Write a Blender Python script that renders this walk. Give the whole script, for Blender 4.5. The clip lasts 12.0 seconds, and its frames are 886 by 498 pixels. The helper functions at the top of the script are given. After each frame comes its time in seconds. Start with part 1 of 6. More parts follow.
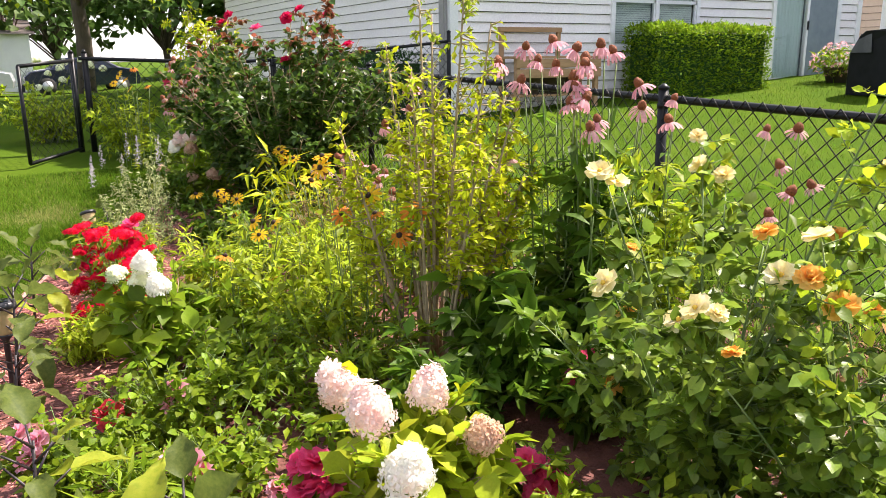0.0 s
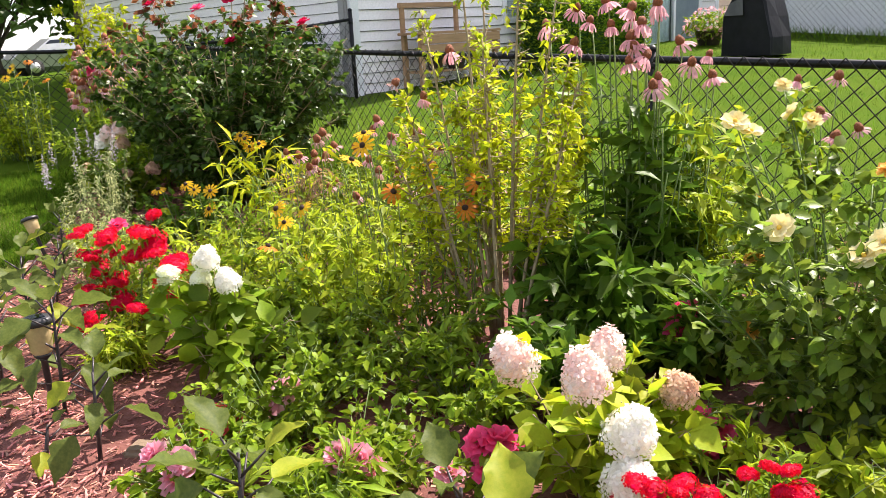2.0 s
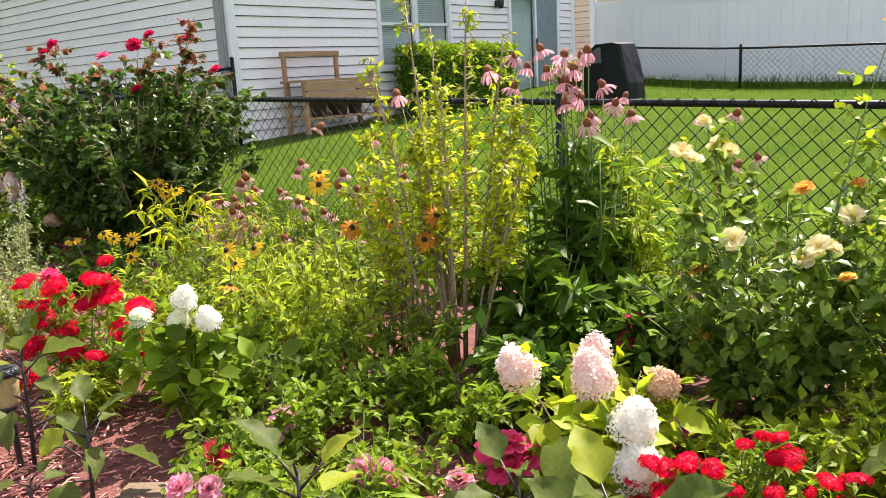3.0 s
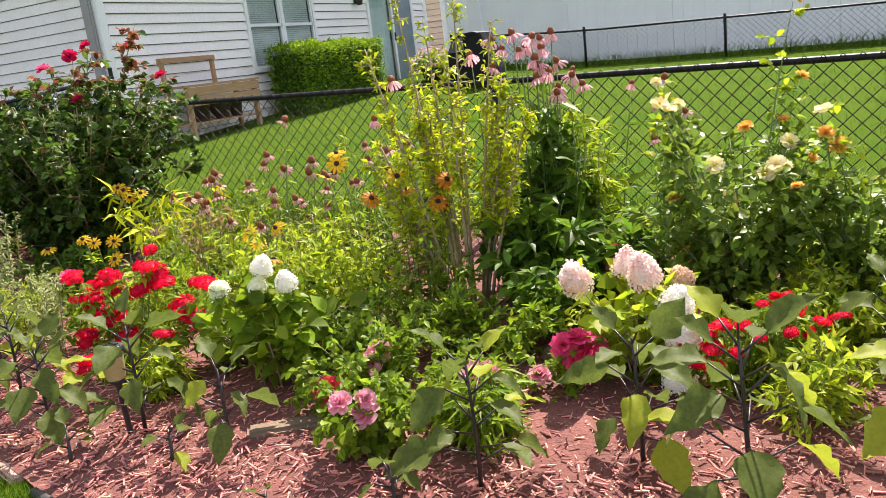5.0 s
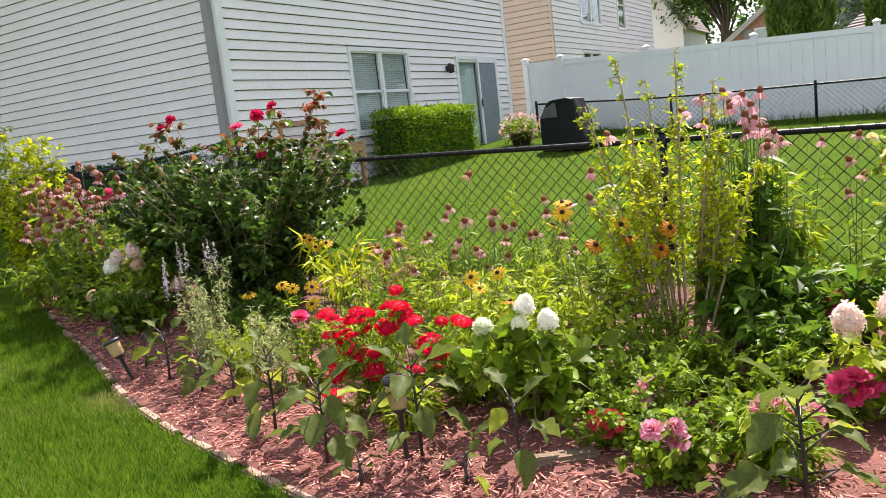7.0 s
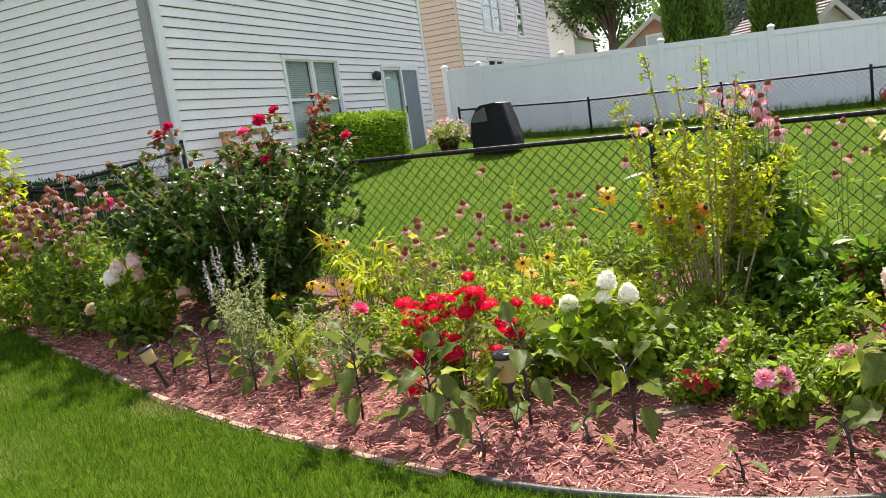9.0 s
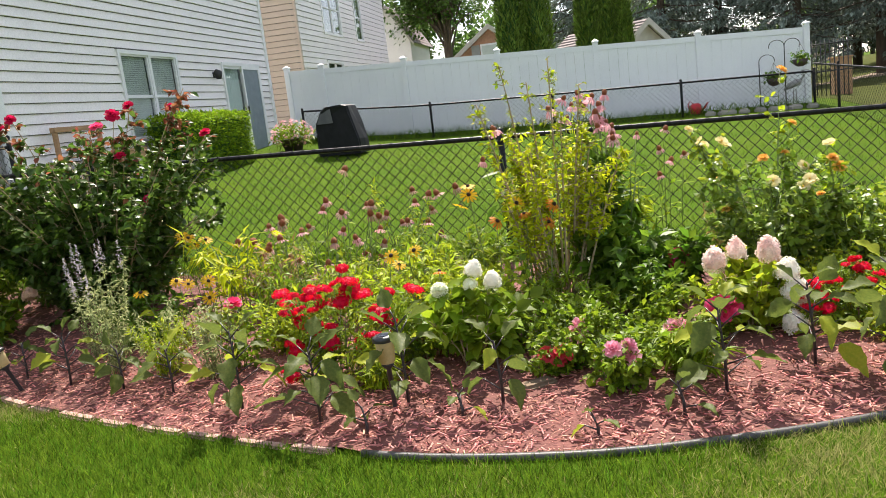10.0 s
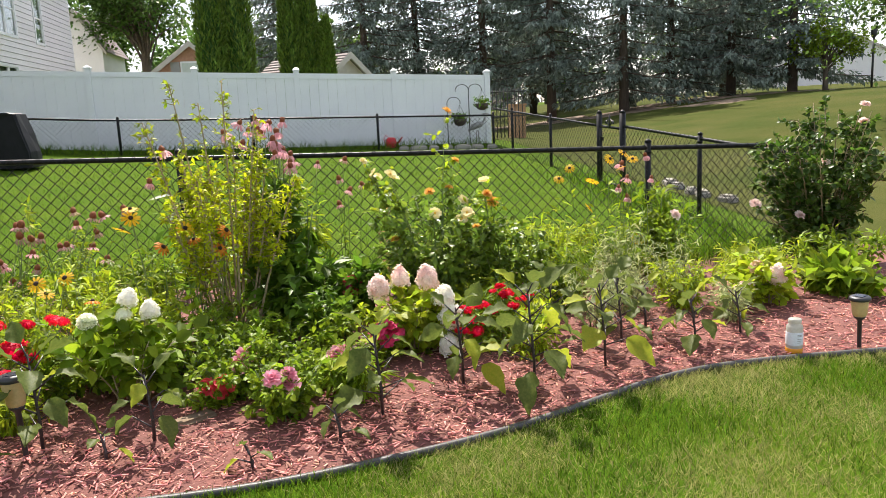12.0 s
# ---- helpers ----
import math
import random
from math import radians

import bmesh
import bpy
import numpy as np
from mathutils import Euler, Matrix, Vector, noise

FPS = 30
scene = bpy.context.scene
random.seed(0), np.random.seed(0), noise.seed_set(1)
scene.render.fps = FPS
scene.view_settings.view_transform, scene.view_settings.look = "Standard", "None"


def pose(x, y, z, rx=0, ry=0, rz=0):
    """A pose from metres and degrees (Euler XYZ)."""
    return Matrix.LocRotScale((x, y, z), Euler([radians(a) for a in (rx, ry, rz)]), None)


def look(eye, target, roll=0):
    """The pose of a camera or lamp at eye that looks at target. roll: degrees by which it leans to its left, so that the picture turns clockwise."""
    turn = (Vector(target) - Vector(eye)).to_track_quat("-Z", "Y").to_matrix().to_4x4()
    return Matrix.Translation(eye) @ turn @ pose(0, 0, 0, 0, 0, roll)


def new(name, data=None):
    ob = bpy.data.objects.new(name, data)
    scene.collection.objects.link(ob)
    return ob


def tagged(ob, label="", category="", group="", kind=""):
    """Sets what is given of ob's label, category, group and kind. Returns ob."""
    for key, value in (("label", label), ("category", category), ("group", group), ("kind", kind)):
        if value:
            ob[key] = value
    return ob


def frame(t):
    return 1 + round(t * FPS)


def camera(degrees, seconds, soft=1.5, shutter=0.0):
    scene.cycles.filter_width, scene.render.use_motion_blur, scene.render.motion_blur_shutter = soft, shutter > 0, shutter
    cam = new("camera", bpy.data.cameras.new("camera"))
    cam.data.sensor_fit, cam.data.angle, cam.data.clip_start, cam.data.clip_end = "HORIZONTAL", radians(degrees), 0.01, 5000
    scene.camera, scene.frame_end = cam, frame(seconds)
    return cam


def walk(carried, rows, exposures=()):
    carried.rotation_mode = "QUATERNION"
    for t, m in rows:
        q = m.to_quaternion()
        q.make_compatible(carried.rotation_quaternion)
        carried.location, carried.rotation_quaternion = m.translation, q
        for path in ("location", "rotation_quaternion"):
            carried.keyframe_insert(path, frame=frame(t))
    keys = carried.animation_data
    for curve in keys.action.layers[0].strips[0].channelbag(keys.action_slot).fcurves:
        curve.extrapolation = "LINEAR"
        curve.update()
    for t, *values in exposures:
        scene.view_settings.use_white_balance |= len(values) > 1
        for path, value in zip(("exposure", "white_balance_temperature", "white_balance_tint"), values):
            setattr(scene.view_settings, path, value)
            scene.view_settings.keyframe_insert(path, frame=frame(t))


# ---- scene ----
cam = camera(59.0, 12.0, soft=0.5)
METRES, EYE, TILT, LEAN, TURN = 4.6, 1.33, 0.0, 0.0, -29.6
ROWS = [
    (0.0, 0.0, 0.0, 0.0, -0.14, -13.69, 0.57),
    (0.5, -0.0556, 0.0013, -0.0048, -2.28, -13.85, 0.76),
    (1.0, -0.0961, 0.0043, -0.0084, -3.52, -14.3, 1.3),
    (1.5, -0.132, 0.0193, -0.0114, -6.99, -14.83, 1.47),
    (2.0, -0.1724, 0.0283, -0.0063, -11.0, -15.34, 2.93),
    (2.5, -0.2184, 0.018, -0.0057, -16.81, -13.59, 3.15),
    (4.5, -0.4135, -0.0093, -0.002, -30.38, -13.71, 5.71),
    (5.0, -0.4669, -0.0261, -0.002, -33.58, -13.85, 6.79),
    (5.5, -0.5115, -0.0228, -0.0041, -33.05, -13.36, 6.29),
    (6.0, -0.5576, -0.0004, -0.0006, -32.67, -12.27, 6.63),
    (6.5, -0.6073, 0.0235, 0.0067, -31.55, -10.61, 6.9),
    (7.0, -0.6571, 0.0402, 0.0073, -30.23, -8.66, 6.66),
    (9.0, -0.8432, 0.1083, 0.0154, -38.44, -9.01, 8.07),
    (9.5, -0.891, 0.1077, 0.0179, -44.62, -9.73, 7.75),
    (10.0, -0.9105, 0.0962, 0.0173, -50.34, -10.29, 6.72),
    (10.5, -0.9046, 0.0878, 0.0176, -55.58, -10.2, 5.73),
    (11.0, -0.8937, 0.079, 0.0153, -62.19, -10.05, 4.34),
    (11.5, -0.8881, 0.0695, 0.0138, -67.48, -9.99, 3.14),
    (12.0, -0.8822, 0.0602, 0.0135, -71.07, -10.03, 2.51),
]
walk(cam, [(t, pose(0, 0, EYE, TILT, LEAN, TURN) @ pose(METRES * x, METRES * y, METRES * z, 90 + pitch, roll, yaw)) for t, x, y, z, yaw, pitch, roll in ROWS],
     [(0.0, 1.40, 6650, 19), (5.0, 1.28, 6650, 17), (7.0, 1.22, 6650, 16), (12.0, 1.14, 6650, 14)])


# ---- world, sun ----
SUN = Vector((0.95, 0.06, 1.22)).normalized()
world = bpy.data.worlds.new("sky")
scene.world = world
world.use_nodes = True
wn = world.node_tree
sky = wn.nodes.new("ShaderNodeTexSky")
sky.sky_type, sky.sun_disc = "NISHITA", False
sky.sun_elevation = math.asin(SUN.z)
sky.sun_rotation = math.atan2(SUN.x, SUN.y)
sky.air_density, sky.dust_density, sky.ozone_density = 1.0, 1.0, 1.0
wn.links.new(sky.outputs[0], wn.nodes["Background"].inputs[0])
wn.nodes["Background"].inputs[1].default_value = 0.06
haze = wn.nodes.new("ShaderNodeBackground")
haze.inputs[0].default_value, haze.inputs[1].default_value = (0.93, 0.96, 1.0, 1), 0.31
both = wn.nodes.new("ShaderNodeAddShader")
wn.links.new(wn.nodes["Background"].outputs[0], both.inputs[0])
wn.links.new(haze.outputs[0], both.inputs[1])
wn.links.new(both.outputs[0], wn.nodes["World Output"].inputs[0])
sun_data = bpy.data.lights.new("sun", "SUN")
sun_data.energy, sun_data.angle, sun_data.color = 5.0, radians(0.6), (1.0, 0.94, 0.84)
sun = new("sun", sun_data)
sun.matrix_world = look(SUN * 50, (0, 0, 0))

# ---- materials ----
def surface(name, c1, c2=None, scale=6.0, rough=0.7, bump=0.15, fine=70.0, metal=0.0, through_light=0.0, vary=0.0, per="island", coat=0.0, stretch=(1, 1, 1), spec=0.5):
    m = bpy.data.materials.new(name)
    m.use_nodes = True
    nt = m.node_tree
    n, l = nt.nodes, nt.links
    b = n["Principled BSDF"]
    out = n["Material Output"]
    tc = n.new("ShaderNodeTexCoord")
    mp = n.new("ShaderNodeMapping")
    mp.inputs["Scale"].default_value = stretch
    l.new(tc.outputs["Object"], mp.inputs[0])
    n1 = n.new("ShaderNodeTexNoise")
    n1.inputs["Scale"].default_value, n1.inputs["Detail"].default_value = scale, 4.0
    n2 = n.new("ShaderNodeTexNoise")
    n2.inputs["Scale"].default_value, n2.inputs["Detail"].default_value = fine, 3.0
    l.new(mp.outputs[0], n1.inputs["Vector"]), l.new(mp.outputs[0], n2.inputs["Vector"])
    ramp = n.new("ShaderNodeMapRange")
    ramp.inputs["From Min"].default_value, ramp.inputs["From Max"].default_value = 0.32, 0.68
    l.new(n1.outputs["Fac"], ramp.inputs["Value"])
    mix = n.new("ShaderNodeMix")
    mix.data_type = "RGBA"
    c2 = c2 or tuple(v * 0.75 for v in c1)
    mix.inputs["A"].default_value, mix.inputs["B"].default_value = (*c1, 1), (*c2, 1)
    l.new(ramp.outputs[0], mix.inputs["Factor"])
    hsv = n.new("ShaderNodeHueSaturation")
    l.new(mix.outputs["Result"], hsv.inputs["Color"])
    val = n.new("ShaderNodeMapRange")
    val.inputs["To Min"].default_value, val.inputs["To Max"].default_value = 0.82, 1.18
    l.new(n2.outputs["Fac"], val.inputs["Value"])
    last = val.outputs[0]
    if vary:
        src = n.new("ShaderNodeNewGeometry").outputs["Random Per Island"] if per == "island" else n.new("ShaderNodeObjectInfo").outputs["Random"]
        v2 = n.new("ShaderNodeMapRange")
        v2.inputs["To Min"].default_value, v2.inputs["To Max"].default_value = 1 - vary, 1 + vary
        l.new(src, v2.inputs["Value"])
        mul = n.new("ShaderNodeMath")
        mul.operation = "MULTIPLY"
        l.new(v2.outputs[0], mul.inputs[0]), l.new(last, mul.inputs[1])
        last = mul.outputs[0]
        hue = n.new("ShaderNodeMapRange")
        hue.inputs["To Min"].default_value, hue.inputs["To Max"].default_value = 0.5 - 0.03 * vary, 0.5 + 0.03 * vary
        wob = n.new("ShaderNodeMath")
        wob.operation = "FRACT"
        ten = n.new("ShaderNodeMath")
        ten.operation, ten.inputs[1].default_value = "MULTIPLY", 7.3
        l.new(src, ten.inputs[0]), l.new(ten.outputs[0], wob.inputs[0]), l.new(wob.outputs[0], hue.inputs["Value"])
        l.new(hue.outputs[0], hsv.inputs["Hue"])
    l.new(last, hsv.inputs["Value"])
    l.new(hsv.outputs[0], b.inputs["Base Color"])
    b.inputs["Roughness"].default_value, b.inputs["Metallic"].default_value = rough, metal
    b.inputs["Coat Weight"].default_value = coat
    b.inputs["Specular IOR Level"].default_value = spec
    if bump:
        bp = n.new("ShaderNodeBump")
        bp.inputs["Strength"].default_value, bp.inputs["Distance"].default_value = bump, 0.01
        l.new(n2.outputs["Fac"], bp.inputs["Height"]), l.new(bp.outputs[0], b.inputs["Normal"])
    if through_light:
        tr = n.new("ShaderNodeBsdfTranslucent")
        ms = n.new("ShaderNodeMixShader")
        ms.inputs[0].default_value = through_light
        l.new(hsv.outputs[0], tr.inputs[0]), l.new(b.outputs[0], ms.inputs[1]), l.new(tr.outputs[0], ms.inputs[2])
        l.new(ms.outputs[0], out.inputs[0])
    return m


def glass(name, tint=(0.9, 0.95, 0.93), rough=0.02):
    m = bpy.data.materials.new(name)
    m.use_nodes = True
    b = m.node_tree.nodes["Principled BSDF"]
    b.inputs["Base Color"].default_value = (*tint, 1)
    b.inputs["Roughness"].default_value, b.inputs["Transmission Weight"].default_value, b.inputs["IOR"].default_value = rough, 1.0, 1.45
    return m


def leaf_mat(name, c1, c2=None, rough=0.5, vary=0.48, t=0.48, spec=0.18):
    return surface(name, c1, c2, scale=14, rough=rough, bump=0.1, fine=160, through_light=t, vary=vary, spec=spec)


M_LAWN = surface("lawn turf", (0.046, 0.092, 0.006), (0.068, 0.111, 0.008), scale=1.3, rough=0.95, bump=0.8, fine=130, spec=0.03)
M_BLADE = leaf_mat("grass blade", (0.070, 0.148, 0.009), (0.108, 0.185, 0.014), vary=0.8, rough=0.75, spec=0.04)
M_BLADE_DRY = leaf_mat("dry grass blade", (0.24, 0.25, 0.07), (0.34, 0.32, 0.13), vary=0.4, rough=0.8, spec=0.04)
M_MULCH = surface("mulch bed", (0.19, 0.065, 0.05), (0.11, 0.036, 0.028), scale=9, rough=0.9, bump=1.0, fine=60)
M_CHIP = surface("mulch chip", (0.64, 0.285, 0.225), (0.38, 0.13, 0.10), scale=20, rough=0.85, bump=0.5, fine=200, vary=0.62, stretch=(1, 1, 1))
M_EDGE = surface("black plastic edging", (0.035, 0.034, 0.036), (0.06, 0.055, 0.05), rough=0.5)
M_PAVER = surface("faded red edging block", (0.36, 0.20, 0.165), (0.42, 0.27, 0.22), rough=0.9, bump=0.5)
M_VINYL_BLACK = surface("black vinyl coated steel", (0.007, 0.007, 0.008), (0.011, 0.011, 0.012), rough=0.42, bump=0.05, spec=0.22)
M_SIDING = surface("off white vinyl siding", (0.82, 0.775, 0.76), (0.78, 0.74, 0.73), scale=2, rough=0.5, bump=0.06, fine=40, vary=0.02, per="object")
# backing colour carries the shade line below each siding board
M_LAP_SHADE = surface("grey shade under siding laps", (0.17, 0.165, 0.16), (0.14, 0.135, 0.13), rough=0.95)
# olive kept darker than the lawn: shade of the spruces in the colour
M_ROUGH_SHADE = surface("rough olive grass with tree shade", (0.042, 0.058, 0.011), (0.070, 0.072, 0.020), scale=0.5, rough=0.95, bump=0.9, fine=60, spec=0.03)
M_TRIM = surface("white vinyl trim", (0.80, 0.80, 0.80), (0.75, 0.75, 0.76), scale=3, rough=0.45, bump=0.03)
M_SPOUT = surface("grey painted aluminium", (0.30, 0.29, 0.285), (0.26, 0.25, 0.25), scale=4, rough=0.5, bump=0.03)
M_TAN = surface("tan vinyl siding", (0.55, 0.44, 0.35), (0.5, 0.40, 0.32), scale=2, rough=0.55, bump=0.05, vary=0.03, per="object")
M_PANE = glass("window glass")
M_DARKROOM = surface("dark room behind glass", (0.09, 0.12, 0.13), (0.05, 0.07, 0.08), rough=0.8, bump=0)
M_BLIND = surface("pale window blind slat", (0.55, 0.60, 0.56), (0.50, 0.55, 0.52), rough=0.7, bump=0.03)
M_CURTAIN = surface("pale green curtain", (0.55, 0.66, 0.64), (0.48, 0.58, 0.57), scale=3, rough=0.8, stretch=(12, 1, 0.4), bump=0.1)
M_SCREEN = surface("grey insect screen", (0.20, 0.245, 0.27), (0.16, 0.20, 0.23), rough=0.6, bump=0.1, fine=300)
M_VFENCE = surface("white vinyl fence", (0.80, 0.81, 0.83), (0.76, 0.77, 0.80), scale=2, rough=0.4, bump=0.03)
M_WOOD = surface("weathered brown wood", (0.44, 0.26, 0.135), (0.32, 0.19, 0.10), scale=4, rough=0.75, bump=0.4, fine=50, stretch=(1, 8, 8))
M_COVER = surface("black vinyl grill cover", (0.008, 0.008, 0.010), (0.013, 0.013, 0.016), scale=5, rough=0.5, bump=0.3, fine=14, spec=0.2)
M_COVER_GREY = surface("dark grey vinyl", (0.10, 0.10, 0.105), (0.07, 0.07, 0.075), scale=6, rough=0.6, bump=0.2, fine=14)
M_ROOF = surface("brown grey shingle", (0.24, 0.20, 0.185), (0.17, 0.145, 0.135), scale=12, rough=0.9, bump=0.6, fine=40, vary=0.25)
M_BRICKWALL = surface("orange brick wall", (0.46, 0.25, 0.17), (0.38, 0.20, 0.14), scale=10, rough=0.9, bump=0.5)
M_SHED = surface("beige shed siding", (0.50, 0.46, 0.41), (0.45, 0.41, 0.37), rough=0.8)
M_BARK = surface("grey brown bark", (0.12, 0.09, 0.065), (0.07, 0.052, 0.04), scale=9, rough=0.95, bump=0.9, fine=40, stretch=(1, 1, 0.25))
M_STEM_G = surface("green stem", (0.10, 0.17, 0.035), (0.14, 0.18, 0.05), rough=0.6)
M_STEM_B = surface("brown woody stem", (0.25, 0.185, 0.10), (0.37, 0.29, 0.17), scale=30, rough=0.8, bump=0.4)
M_STEM_P = surface("purple black stem", (0.020, 0.012, 0.018), (0.04, 0.03, 0.025), rough=0.45)
L_ROSE = leaf_mat("dark rose leaf", (0.055, 0.11, 0.014), (0.09, 0.16, 0.022), rough=0.36, spec=0.35)
L_ROSE_MID = leaf_mat("glossy rose leaf", (0.145, 0.225, 0.024), (0.205, 0.295, 0.034), rough=0.36, spec=0.35)
L_MID = leaf_mat("mid green leaf", (0.15, 0.24, 0.012), (0.225, 0.315, 0.02), rough=0.45)
L_LIGHT = leaf_mat("light green leaf", (0.28, 0.375, 0.016), (0.38, 0.45, 0.026), rough=0.5)
L_YELLOW = leaf_mat("yellow green leaf", (0.52, 0.55, 0.014), (0.38, 0.46, 0.016), rough=0.5)
L_DEEP = leaf_mat("deep green broad leaf", (0.08, 0.165, 0.012), (0.13, 0.225, 0.02), rough=0.42)
L_EGG = leaf_mat("eggplant leaf", (0.08, 0.12, 0.024), (0.13, 0.17, 0.035), rough=0.5, vary=0.3)
L_EGG_Y = leaf_mat("yellowing eggplant leaf", (0.24, 0.32, 0.025), (0.32, 0.36, 0.035), rough=0.5)
L_SAGE = leaf_mat("silver sage leaf", (0.32, 0.36, 0.14), (0.40, 0.43, 0.20), rough=0.7)
L_DRY = leaf_mat("dry straw leaf", (0.38, 0.27, 0.11), (0.30, 0.20, 0.08), rough=0.8)
L_RUST = leaf_mat("rust red young leaf", (0.30, 0.09, 0.05), (0.22, 0.09, 0.04), rough=0.5)
L_HEDGE = leaf_mat("clipped hedge leaf", (0.16, 0.28, 0.012), (0.24, 0.36, 0.018), rough=0.5)
L_YEW_CORE = leaf_mat("dark yew needle and inner shade", (0.03, 0.085, 0.02), (0.05, 0.12, 0.03), rough=0.55)
L_SPRUCE = leaf_mat("blue spruce needle", (0.115, 0.155, 0.125), (0.22, 0.265, 0.215), rough=0.6, t=0.15)
L_ARB = leaf_mat("arborvitae spray", (0.08, 0.14, 0.02), (0.12, 0.19, 0.028), rough=0.6, t=0.2)
L_TREE = leaf_mat("tree leaf", (0.07, 0.13, 0.03), (0.11, 0.19, 0.04), rough=0.5)
P_RED = leaf_mat("red petal", (0.74, 0.008, 0.045), (0.62, 0.005, 0.035), rough=0.5, vary=0.2, t=0.5)
P_CRIMSON = leaf_mat("crimson rose petal", (0.78, 0.02, 0.10), (0.66, 0.015, 0.07), rough=0.5, vary=0.2, t=0.5)
P_CORAL = leaf_mat("coral red petal", (0.90, 0.11, 0.11), (0.86, 0.08, 0.10), rough=0.5, vary=0.2, t=0.5)
P_PINK = leaf_mat("pink rose petal", (0.95, 0.36, 0.48), (0.95, 0.55, 0.62), rough=0.5, vary=0.15, t=0.5)
P_MAGENTA = leaf_mat("magenta rose petal", (0.92, 0.12, 0.28), (0.88, 0.08, 0.22), rough=0.5, vary=0.15, t=0.5)
P_CREAM = leaf_mat("cream yellow petal", (0.94, 0.80, 0.36), (0.95, 0.88, 0.60), rough=0.5, vary=0.1, t=0.5)
P_APRICOT = leaf_mat("apricot petal", (0.94, 0.52, 0.09), (0.92, 0.62, 0.18), rough=0.5, vary=0.15, t=0.5)
P_WHITE = leaf_mat("white hydrangea petal", (0.95, 0.93, 0.86), (0.92, 0.90, 0.80), rough=0.55, vary=0.08, t=0.4)
P_BLUSH = leaf_mat("blush hydrangea petal", (0.92, 0.66, 0.60), (0.94, 0.85, 0.78), rough=0.55, vary=0.15, t=0.4)
P_TAN = leaf_mat("fading tan hydrangea petal", (0.72, 0.50, 0.33), (0.66, 0.44, 0.32), rough=0.6, vary=0.2, t=0.4)
P_GREENW = leaf_mat("greenish white petal", (0.90, 0.92, 0.66), (0.93, 0.93, 0.76), rough=0.55, vary=0.08, t=0.4)
P_CONE = leaf_mat("pink coneflower petal", (0.76, 0.33, 0.40), (0.82, 0.48, 0.50), rough=0.6, vary=0.2, t=0.5)
P_FADED = leaf_mat("faded pink brown petal", (0.50, 0.30, 0.26), (0.44, 0.26, 0.20), rough=0.7, vary=0.25, t=0.3)
P_YELLOW = leaf_mat("golden yellow petal", (0.88, 0.50, 0.015), (0.90, 0.58, 0.03), rough=0.5, vary=0.15, t=0.5)
P_ORANGE = leaf_mat("orange brown petal", (0.72, 0.28, 0.02), (0.66, 0.20, 0.02), rough=0.55, vary=0.2, t=0.3)
P_MAUVE = leaf_mat("mauve sage flower", (0.42, 0.38, 0.42), (0.48, 0.44, 0.44), rough=0.7)
M_CONE = surface("rust brown seed cone", (0.30, 0.085, 0.025), (0.15, 0.04, 0.015), scale=120, rough=0.8, bump=0.6, fine=400)
M_BUTTON = surface("dark brown flower centre", (0.045, 0.02, 0.012), (0.025, 0.012, 0.008), scale=90, rough=0.9, bump=0.5, fine=300)
M_STAMEN = surface("golden stamens", (0.80, 0.52, 0.06), (0.70, 0.42, 0.05), scale=90, rough=0.8)
M_LAMP = surface("black lamp plastic", (0.02, 0.02, 0.022), (0.03, 0.03, 0.032), rough=0.4, bump=0.05)
M_AMBER = surface("amber ribbed lens", (0.62, 0.47, 0.24), (0.70, 0.56, 0.30), scale=10, rough=0.3, through_light=0.4, bump=0.2, fine=90)
M_SOLAR = surface("dark solar cell", (0.012, 0.016, 0.03), (0.02, 0.024, 0.04), rough=0.12, bump=0)
M_STONE = surface("pale grey stone", (0.30, 0.28, 0.25), (0.23, 0.215, 0.195), scale=5, rough=0.9, bump=0.6)
M_TERRA = surface("dark planter", (0.05, 0.035, 0.03), (0.08, 0.05, 0.04), rough=0.7)
M_CARBLUE = surface("dark blue car paint", (0.015, 0.02, 0.05), (0.02, 0.025, 0.06), rough=0.25, coat=0.6, bump=0)
M_CARSILVER = surface("silver car paint", (0.55, 0.56, 0.58), (0.5, 0.5, 0.52), rough=0.3, metal=0.5, coat=0.5, bump=0)
M_RUBBER = surface("black tyre rubber", (0.02, 0.02, 0.02), rough=0.9)
M_ASPHALT = surface("asphalt", (0.055, 0.055, 0.057), (0.045, 0.045, 0.047), scale=3, rough=0.95, bump=0.5)
M_PLASTIC = surface("clear hazy plastic", (0.62, 0.60, 0.55), (0.58, 0.56, 0.50), rough=0.25, through_light=0.5, bump=0.03)
M_LIQUID = surface("orange liquid", (0.70, 0.30, 0.03), (0.62, 0.25, 0.02), rough=0.2, bump=0)
M_LABEL = surface("pale paper label", (0.72, 0.74, 0.78), (0.66, 0.68, 0.74), rough=0.7)
M_REDPLASTIC = surface("red plastic", (0.62, 0.02, 0.03), rough=0.35)
M_DIRT = surface("bare dirt", (0.20, 0.14, 0.09), (0.14, 0.10, 0.065), scale=3, rough=0.95, bump=0.8)
M_IRON = surface("black iron", (0.02, 0.02, 0.02), rough=0.5)
M_PATIO = surface("pale concrete slab", (0.50, 0.48, 0.45), (0.44, 0.42, 0.40), scale=4, rough=0.9, bump=0.3)


